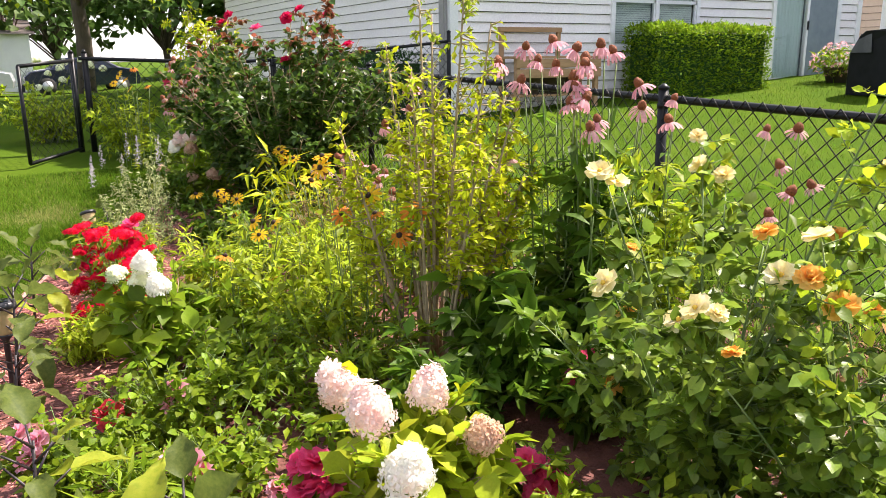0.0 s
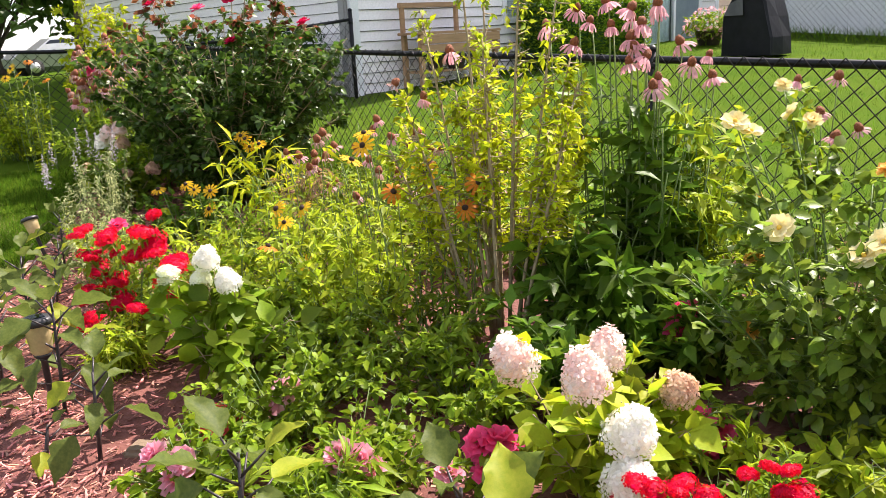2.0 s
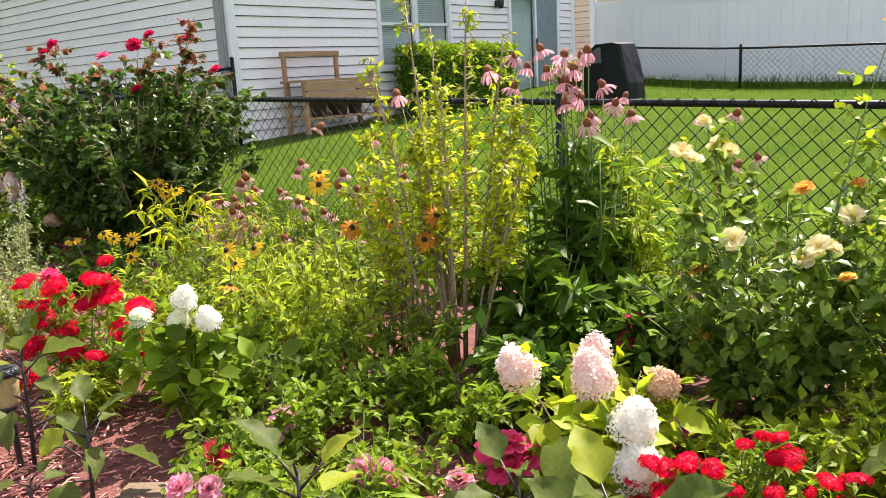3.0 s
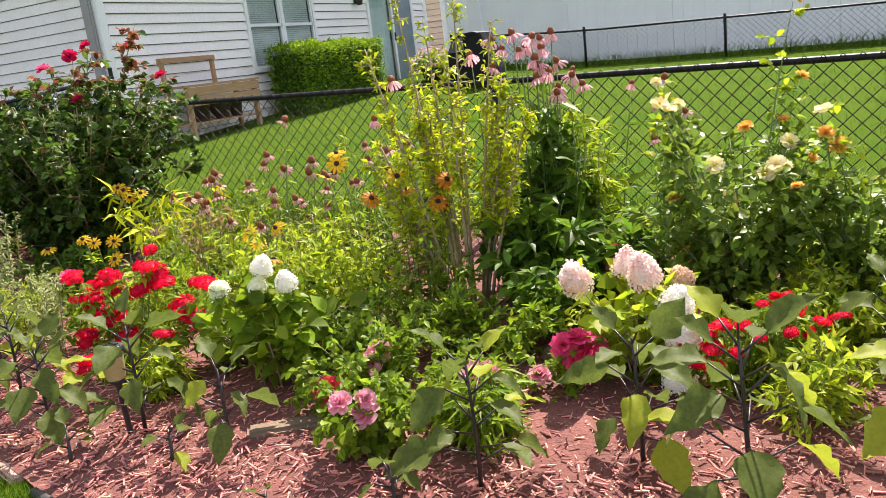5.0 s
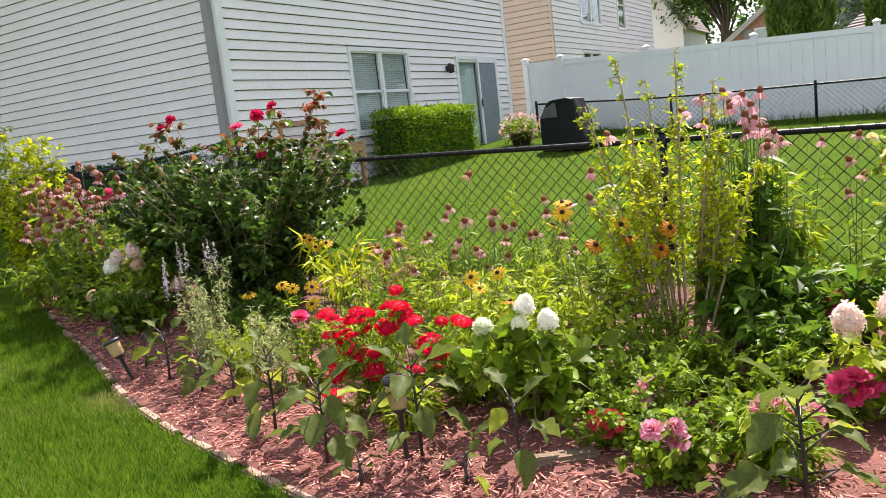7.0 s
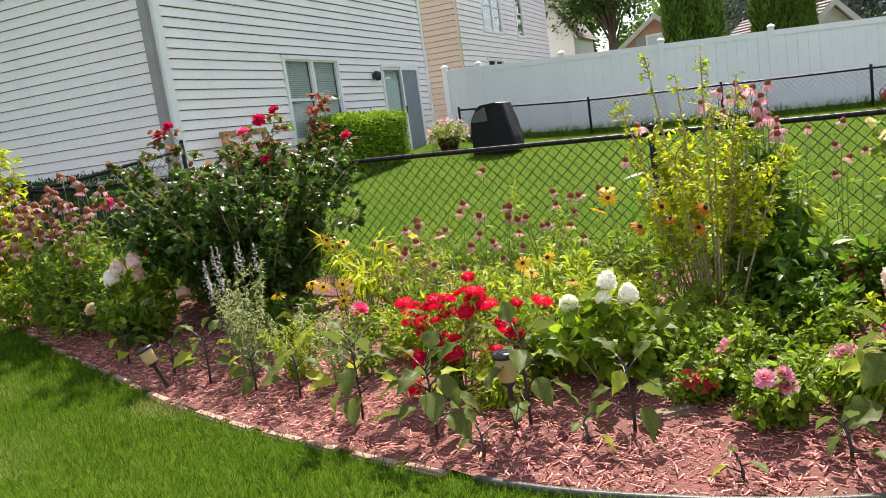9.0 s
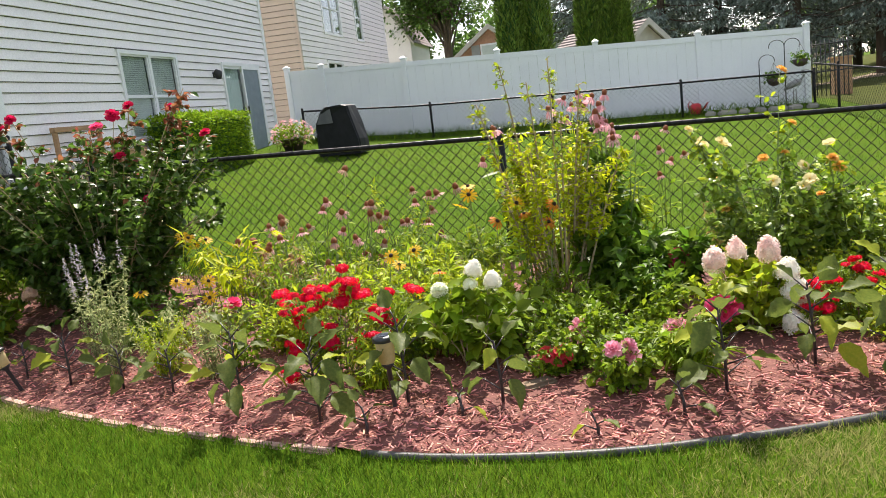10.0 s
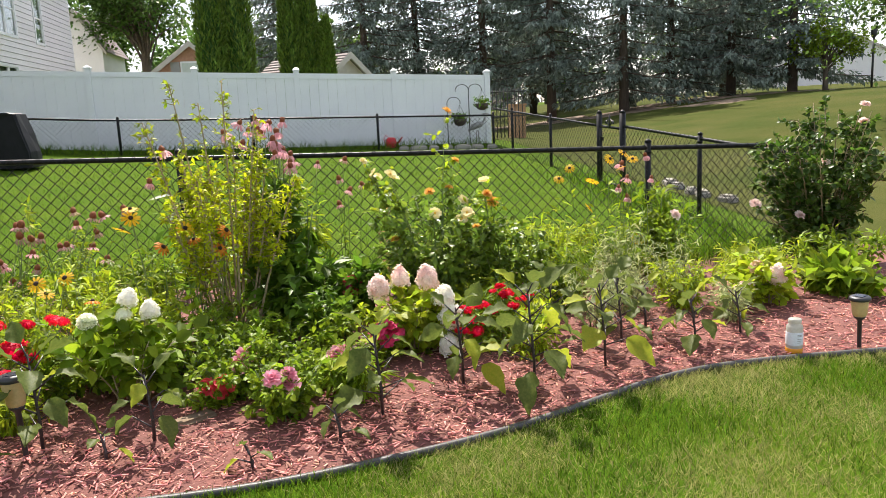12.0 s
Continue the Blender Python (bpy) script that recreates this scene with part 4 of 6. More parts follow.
# ---- where the flowers stand ----
RED_ROSES = [(1.80, 6.61, 1.67), (1.76, 6.68, 1.61), (2.13, 5.85, 1.68), (2.07, 5.96, 1.62), (2.24, 5.57, 1.63), (2.30, 5.35, 1.41), (2.04, 5.77, 0.97), (2.01, 5.82, 0.90), (1.55, 6.83, 0.77), (2.03, 5.93, 1.31), (1.63, 6.52, 0.43)]
PINK_ON_RED = [(1.82, 5.94, 1.54), (1.34, 6.90, 1.16)]
PHLOX_A = [(0.34, 4.09, 0.54), (0.38, 3.98, 0.50), (0.36, 4.02, 0.44), (0.41, 3.90, 0.46), (0.45, 3.81, 0.45), (0.50, 3.70, 0.47), (0.55, 3.57, 0.46), (0.51, 3.63, 0.36), (0.35, 4.00, 0.38), (0.40, 3.87, 0.33), (0.32, 4.05, 0.27), (0.39, 3.88, 0.25), (0.44, 3.73, 0.20), (0.48, 3.77, 0.55), (0.40, 3.95, 0.53), (0.52, 3.59, 0.32), (0.37, 3.94, 0.32), (0.28, 4.07, 0.11), (0.33, 4.07, 0.44)]
PHLOX_B = [(0.79, 1.23, 0.37), (0.81, 1.19, 0.39), (0.83, 1.14, 0.34), (0.86, 1.05, 0.29), (0.89, 1.00, 0.30), (0.83, 1.09, 0.26), (0.74, 1.29, 0.31), (0.71, 1.34, 0.31), (0.67, 1.38, 0.25), (0.71, 1.31, 0.22), (0.65, 1.37, 0.18), (0.67, 1.42, 0.32), (0.75, 1.24, 0.26), (0.87, 1.02, 0.24), (0.83, 1.16, 0.39)]
HYD_A = [(0.76, 1.87, 0.44), (0.95, 1.73, 0.44), (0.73, 1.61, 0.48), (1.01, 1.54, 0.38), (0.78, 1.52, 0.35), (0.74, 1.49, 0.25), (0.70, 1.50, 0.10)]
HYD_B = [(0.38, 3.26, 0.49), (0.46, 3.09, 0.56), (0.44, 3.11, 0.49), (0.49, 3.00, 0.49)]
PINKS = [(0.02, 2.36, 0.26), (0.01, 2.36, 0.21), (-0.02, 2.43, 0.26)]
PINKS2 = [(0.39, 2.09, 0.22), (0.36, 2.13, 0.22), (0.61, 1.99, 0.12), (0.44, 2.60, 0.20), (0.41, 2.06, 0.19), (0.45, 2.57, 0.24)]
MAGENTA = [(0.65, 1.90, 0.23), (0.67, 1.85, 0.25), (0.66, 1.83, 0.19), (0.70, 1.80, 0.21), (0.63, 1.86, 0.18)]
MAGENTA_B = [(1.20, 1.62, 0.22), (1.24, 1.61, 0.18), (1.27, 1.57, 0.15), (1.22, 1.58, 0.13)]
CORAL = [(0.28, 2.74, 0.15), (0.25, 2.69, 0.14), (0.31, 2.68, 0.11)]
CORAL2 = [(0.24, 2.66, 0.17)]
YELLOWS = [(1.92, 1.24, 0.85), (2.02, 1.17, 1.03), (1.94, 1.13, 0.67), (2.10, 1.20, 1.37), (1.62, 1.69, 0.76), (1.59, 1.66, 0.57), (1.83, 1.39, 0.84)]
CREAMS = [(1.39, 1.27, 0.70), (1.43, 1.20, 0.73), (1.40, 1.23, 0.74), (1.31, 1.45, 0.76), (2.00, 1.81, 1.06), (1.49, 1.69, 1.00), (1.53, 1.66, 0.97), (2.03, 1.72, 0.94), (1.95, 1.75, 0.98), (1.65, 1.20, 0.79)]
APRICOT = [(1.51, 1.63, 0.37), (1.45, 1.16, 0.64)]
YELLOWS0 = [(1.56, 1.06, 0.83), (1.61, 1.01, 0.77), (1.59, 1.07, 0.92)]
CONES_TALL = [(1.88, 2.60, 1.35), (1.94, 2.50, 1.37), (1.98, 2.42, 1.34), (2.03, 2.33, 1.35), (1.81, 2.69, 1.29), (1.97, 2.34, 1.16), (1.96, 2.38, 1.20), (1.85, 2.59, 1.22), (1.97, 2.30, 1.05), (1.96, 2.40, 1.23), (1.93, 2.47, 1.28), (1.94, 2.39, 1.14), (1.60, 3.04, 1.21), (1.51, 3.12, 1.03), (1.90, 2.55, 1.30), (1.99, 2.37, 1.28), (2.46, 2.37, 1.14), (2.70, 2.10, 1.02), (2.30, 2.40, 1.20), (2.22, 2.30, 1.12), (2.35, 2.28, 1.06), (2.10, 2.50, 1.30), (2.20, 2.45, 1.33), (2.00, 2.30, 1.08)]
CONES_MID = [(1.93, 4.94, 0.57), (1.89, 5.03, 0.59), (1.97, 4.83, 0.53), (2.00, 4.82, 0.67), (2.11, 4.55, 0.63), (2.01, 4.75, 0.57), (2.17, 4.45, 0.74), (2.22, 4.32, 0.70), (2.45, 3.81, 0.79), (2.44, 3.80, 0.70), (2.49, 3.70, 0.74), (2.37, 3.90, 0.56), (2.22, 4.22, 0.47), (2.26, 4.07, 0.32), (2.02, 4.68, 0.42), (2.15, 4.39, 0.49), (2.19, 4.42, 0.80), (2.22, 4.18, 0.37), (2.48, 3.68, 0.63), (2.34, 4.01, 0.64)]
CONES_LEFT = [(1.65, 8.34, 1.27), (1.70, 8.20, 1.22), (1.77, 8.03, 1.20), (1.84, 7.83, 1.14), (1.61, 8.35, 1.08), (1.69, 8.15, 1.05), (1.76, 7.99, 1.05), (1.83, 7.83, 1.07), (1.91, 7.65, 1.11), (1.61, 8.29, 0.93), (1.69, 8.09, 0.90), (1.80, 7.85, 0.91), (1.63, 8.19, 0.82), (1.74, 7.90, 0.75), (1.91, 7.73, 1.29), (1.94, 7.61, 1.13), (2.00, 7.45, 1.13), (1.56, 8.38, 0.89), (1.73, 8.00, 0.91), (1.80, 7.75, 0.70), (1.73, 8.10, 1.14), (1.77, 7.93, 0.97), (1.66, 8.25, 1.16)]
RUDB_SHRUB = [(1.34, 2.88, 0.70), (1.33, 2.92, 0.77), (1.26, 3.04, 0.68), (1.20, 3.24, 0.80), (1.23, 3.19, 0.86), (1.42, 2.70, 0.73), (1.38, 2.74, 0.63), (1.24, 3.19, 0.91)]
RUDB_LOW = [(1.06, 3.67, 0.56), (1.07, 3.63, 0.50), (1.12, 3.54, 0.57), (1.09, 3.51, 0.32)]
ORANGE_LOW = [(0.83, 3.34, 0.49)]
RUDB_ROSE = [(1.77, 5.35, 0.68), (1.81, 5.24, 0.65), (1.76, 5.39, 0.70), (1.78, 5.32, 0.63)]
RUDB_ROSE2 = [(1.27, 5.21, 0.47), (1.29, 5.14, 0.44), (1.34, 5.02, 0.44), (1.32, 5.02, 0.33), (1.17, 5.42, 0.43)]
RUDB_FENCE = [(2.56, -0.20, 0.94), (2.55, -0.31, 0.98), (2.53, -0.38, 0.93), (2.56, -0.05, 0.77), (2.53, -0.01, 0.56), (2.61, 0.21, 0.80), (2.61, 0.12, 0.88), (2.53, -0.28, 0.87), (2.42, -0.37, 0.30)]
CONES_FENCE = [(2.55, -0.29, 0.89), (2.53, -0.49, 0.95), (2.53, -0.33, 0.78), (2.49, -0.52, 0.77), (2.50, -0.32, 0.63), (2.53, -0.26, 0.71)]
CONES_GAP = [(2.61, 1.95, 0.90), (2.58, 1.88, 0.81), (2.58, 1.96, 0.71), (2.62, 1.90, 1.04), (2.57, 1.78, 0.85)]
HYD_LEFT = [(1.38, 7.07, 0.58), (1.47, 6.90, 0.68), (1.41, 7.02, 0.64), (1.45, 6.83, 0.34), (1.57, 6.57, 0.39), (1.47, 6.87, 0.58), (1.28, 7.22, 0.37)]
WHITE_BUD = [(0.74, 6.09, 0.40)]
HYD_RIGHT = [(1.10, -0.59, 0.29), (1.10, -0.49, 0.17), (1.07, -0.71, 0.23), (1.12, -0.36, 0.17)]
ROSE_WHITE = [(1.91, -0.43, 0.55)]
ROSE_FAR = [(2.52, -2.44, 1.13), (2.57, -1.49, 0.49), (2.49, -1.85, 0.38), (2.54, -2.46, 1.27), (2.52, -2.09, 0.81)]
ORANGE12 = [(1.94, -1.09, 0.17)]
MAGENTA_LOW = [(1.69, 1.98, 0.30), (1.73, 1.94, 0.29), (1.67, 1.97, 0.23)]
MAG9 = [(0.61, 4.50, 0.44)]
GATE_WHITES = [(0.63, 11.76, 1.28), (0.79, 11.66, 1.26), (0.88, 11.59, 1.19), (0.62, 11.67, 0.94), (0.89, 11.54, 1.04), (1.21, 11.42, 1.22), (1.36, 11.32, 1.18), (1.15, 11.47, 1.29), (0.74, 11.65, 1.12), (0.95, 11.57, 1.26)]
GATE_ORANGE = [(1.19, 9.05, 1.09), (1.29, 8.99, 1.12), (1.39, 8.97, 1.24), (1.25, 9.04, 1.18), (1.33, 8.95, 1.03), (1.49, 8.86, 1.06)]

# ---- the bed, from the fence corner to the gate ----
def add_roses(plant, name, meshes, where, up=0.6, size=(0.85, 1.15), stamens=False):
    for k, p in enumerate(where):
        bloom(plant, name, meshes[k % len(meshes)], p, facing(up), rng.uniform(*size), F_STAMEN if stamens else None, "stamen_tuft", 0.008)


red = bush("rose_bush", "tall dark-leaved rose bush with crimson roses at the fence", "rose bush", (2.08, 6.25), 1.55, 1.02, 96, 24, 11, 0.19, 0.06, LEAF_ROUND, L_ROSE, M_STEM_B, ends=RED_ROSES[:9] + [(2.2, 5.42, 1.78), (1.6, 7.0, 1.45)], tips=L_RUST, thick=0.008, start=0.06, low=0.5)
add_roses(red, "rose", F_RED, RED_ROSES[:10])
add_roses(red, "rose", F_MAG, PINK_ON_RED)
yel = bush("rose_bush", "loose rose bush with cream yellow roses", "rose bush", (1.62, 1.4), 0.98, 0.48, 30, 20, 7, 0.15, 0.05, LEAF_ROUND, L_ROSE_MID, M_STEM_G, ends=CREAMS + YELLOWS, tips=L_LIGHT, thick=0.006, start=0.08, low=0.4)
add_roses(yel, "rose", F_CREAM, CREAMS, size=(0.62, 0.86), stamens=True)
add_roses(yel, "rose", F_APRI, YELLOWS + APRICOT, size=(0.62, 0.88))
yel2 = bush("rose_bush", "leafy rose bush with apricot and yellow roses", "rose bush", (1.68, 0.92), 0.74, 0.36, 18, 18, 6, 0.14, 0.050, LEAF_ROUND, L_ROSE_MID, M_STEM_G, ends=YELLOWS0, tips=L_LIGHT, start=0.08, low=0.4)
add_roses(yel2, "rose", F_APRI + F_CREAM[:1], YELLOWS0, size=(0.68, 0.9))

# the upright shrub with yellowing leaves
tops = [(1.58, 2.96, 1.62), (1.62, 2.66, 1.63), (1.50, 3.12, 1.40), (1.62, 2.48, 1.45), (1.35, 2.6, 1.3), (1.55, 2.8, 1.5)]
bush("upright_shrub", "upright many-stemmed shrub with small yellowing leaves", "shrub", (1.48, 2.68), 1.30, 0.45, 24, 58, 4, 0.07, 0.04, LEAF, L_YELLOW, M_STEM_B, ends=tops, upright=0.26, thick=0.0095, start=0.42, low=0.72, bow=0.12, tips=L_LIGHT)
bush("leafy_perennial", "dark leafy clump at the foot of the shrub", "plant", (1.72, 2.35), 0.6, 0.36, 22, 9, 3, 0.08, 0.13, LEAF, L_DEEP, M_STEM_G, start=0.1)

perennial("coneflower_clump", "tall pink coneflowers with drooping petals by the fence", "coneflowers", (2.02, 2.38), CONES_TALL, 0.24, F_CONE, C_CONE, L_DEEP, 0.15, 15, LEAF_NARROW, lift=0.006, extra=34, stem_r=0.0035, flower="coneflower")
perennial("coneflower_clump", "scattered pink coneflowers with brown cones before the wire fence", "coneflowers", (2.05, 4.45), more(CONES_MID, 26, (0.1, 0.3, 0.1)), 0.5, F_CONEPALE + F_CONEFADE, C_CONE, L_MID, 0.075, 9, LEAF_NARROW, lift=0.005, extra=60, size=(1.1, 1.45), flower="coneflower")
perennial("coneflower_clump", "dense mass of fading pink coneflowers", "coneflowers", (1.85, 7.65), more(CONES_LEFT, 46, (0.14, 0.25, 0.09)), 0.5, F_CONEPALE + F_CONEFADE, C_CONE, L_MID, 0.11, 14, LEAF_NARROW, lift=0.005, extra=60, size=(1.3, 1.75), flower="coneflower", basal=160)
perennial("coneflower_clump", "few thin coneflowers beside the yellow roses", "coneflowers", (2.55, 1.95), CONES_GAP, 0.12, F_CONEPALE, C_CONE, L_MID, 0.09, 6, LEAF_NARROW, lift=0.005, flower="coneflower")
perennial("coneflower_clump", "pink coneflowers mixed with tall yellow daisies", "coneflowers", (2.45, -0.62), CONES_FENCE, 0.18, F_CONE, C_CONE, L_MID, 0.12, 12, LEAF_NARROW, lift=0.005, extra=18, flower="coneflower")
for nm, at, hd, me, lab in (("rudbeckia_clump", (1.3, 2.9), RUDB_SHRUB, F_RUDBO, "orange and yellow daisies with dark centres by the shrub"), ("rudbeckia_clump", (0.98, 3.85), RUDB_LOW, F_RUDB, "low golden yellow daisies"), ("rudbeckia_clump", (0.82, 3.38), ORANGE_LOW, F_RUDBO, "single orange brown daisy"),
                           ("rudbeckia_clump", (1.35, 4.98), RUDB_ROSE2, F_RUDB, "low golden daisies with dark centres"), ("rudbeckia_clump", (1.85, 5.15), RUDB_ROSE, F_RUDB, "golden daisies with dark centres beside the red roses"), ("rudbeckia_clump", (2.42, -0.35), RUDB_FENCE, F_RUDBO[1:] + F_RUDB, "tall golden daisies at the fence"), ("zinnia_clump", (1.9, -0.95), ORANGE12, F_RUDBO, "small orange daisy near the hydrangea"),
                           ("daylily_clump", (1.35, 8.95), GATE_ORANGE, F_RUDBO, "orange flowers near the gate")):
    perennial(nm, lab, "daisies", at, hd, 0.14, me, C_BUTTON, L_LIGHT, 0.095, 8, LEAF_NARROW, lift=0.003, up=0.55, extra=9, flower="daisy")

# bending stalks of yellow leaves beside the red roses
bush("yellowing_perennial", "arching stalks with long yellowing leaves", "plant", (1.75, 5.0), 0.85, 0.42, 11, 9, 2, 0.05, 0.13, LEAF_LANCE, L_YELLOW, M_STEM_G, start=0.3, thick=0.004, bow=0.6)
bush("dry_perennial", "dry straw coloured stalks among coneflowers", "plant", (1.72, 4.72), 0.6, 0.28, 26, 5, 2, 0.05, 0.07, LEAF_LANCE, L_DRY, surface("straw stalk", (0.34, 0.24, 0.11)), start=0.2, thick=0.0028)
bush("dry_perennial", "dry brown grass stalks by the fence", "plant", (2.35, 1.55), 0.6, 0.25, 26, 4, 2, 0.04, 0.06, LEAF_LANCE, L_DRY, surface("brown stalk", (0.28, 0.17, 0.08)), start=0.2, thick=0.0025)

# red phlox
for at, hd in (((0.40, 3.86), more(PHLOX_A, 18, (0.13, 0.08, 0.03))), ((0.78, 1.22), more(PHLOX_B, 10, (0.05, 0.08, 0.04)))):
    ph = bush("red_flower_clump", "low clump of bright red clustered flowers", "flowers", at, 0.40, 0.34, 30, 9, 5, 0.07, 0.05, LEAF_NARROW, L_MID, M_STEM_G, ends=hd, thick=0.003, start=0.15, group="red flower clumps")
    for p in hd:
        bloom(ph, "flower_head", F_PHLOX[rng.integers(3)], p, facing(0.85), rng.uniform(0.72, 1.08) * (0.62 if at[1] < 2 else 0.95))

# hydrangeas
def hydrangea(label, at, h, r, heads, leaf, n=12, tip=None, big=1.0):
    t = bush("hydrangea", label, "hydrangea", at, h, r, n, 9, 3, 0.07, 0.085, LEAF_ROUND, leaf, M_STEM_B, ends=[p for p, _ in heads], thick=0.005, start=0.25, tips=tip)
    for p, me in heads:
        bloom(t, "flower_head", me[0], p, facing(0.8), rng.uniform(0.9, 1.1) * big)
    return t


hydrangea("lime-leaved hydrangea with white and blush flower cones", (0.86, 1.64), 0.42, 0.22, list(zip(HYD_A, (F_HYD_P, F_HYD_P, F_HYD_P, F_HYD_T, F_HYD_W, F_HYD_W, F_HYD_W))), L_LIGHT, 22, tip=L_YELLOW)
hydrangea("hydrangea with round greenish white flower heads", (0.5, 3.12), 0.44, 0.3, list(zip(HYD_B, (F_HYD_G, F_HYD_W, F_HYD_G, F_HYD_W))), L_MID, 20, big=0.78)
hydrangea("hydrangea with fading tan and blush flower heads", (1.45, 6.95), 0.5, 0.32, list(zip(HYD_LEFT, (F_HYD_W, F_HYD_P, F_HYD_P, F_HYD_T, F_HYD_T, F_HYD_T, F_HYD_T))), L_MID, 16)
hydrangea("low hydrangea with fading pink flower heads", (1.15, -0.68), 0.34, 0.28, list(zip(HYD_RIGHT, (F_HYD_T, F_HYD_P, F_HYD_P, F_HYD_T))), L_LIGHT, 14)

# small roses
def small_rose(label, at, h, r, blooms, meshes, leaf=L_MID, n=14):
    t = bush("rose_bush", label, "rose bush", at, h, r, n, 10, 6, 0.09, 0.036, LEAF_ROUND, leaf, M_STEM_G, ends=blooms, thick=0.0035, start=0.15, group="small roses")
    add_roses(t, "rose", meshes, blooms)
    return t


small_rose("small pink rose bush on the mulch", (0.06, 2.40), 0.28, 0.22, PINKS, F_PINK, n=20)
small_rose("low rose bush with pale pink clustered roses", (0.45, 2.25), 0.22, 0.34, PINKS2, F_PINK, n=22)
small_rose("small rose bush with magenta roses", (0.68, 1.88), 0.24, 0.16, MAGENTA, F_MAG, n=8)
small_rose("small magenta rose beside the hydrangea", (1.22, 1.62), 0.22, 0.14, MAGENTA_B, F_MAG, n=8)
small_rose("low coral red rose near a stone", (0.3, 2.74), 0.15, 0.14, CORAL + CORAL2, F_CORAL, n=7)
small_rose("single deep pink rose among sage", (0.62, 4.5), 0.38, 0.14, MAG9, F_MAG, n=8)
small_rose("slender rose with one blush rose", (1.95, -0.52), 0.6, 0.16, ROSE_WHITE, F_WROSE, n=5)
small_rose("tiny magenta flowers low on the soil", (1.72, 1.95), 0.24, 0.18, MAGENTA_LOW, F_MAG, n=10)
dark = bush("rose_bush", "tall dark rose bush with few pale roses at the fence corner", "rose bush", (2.62, -2.2), 1.45, 0.56, 44, 22, 8, 0.16, 0.055, LEAF_ROUND, L_ROSE, M_STEM_B, ends=ROSE_FAR, thick=0.008, start=0.12)
add_roses(dark, "rose", F_WROSE, ROSE_FAR)

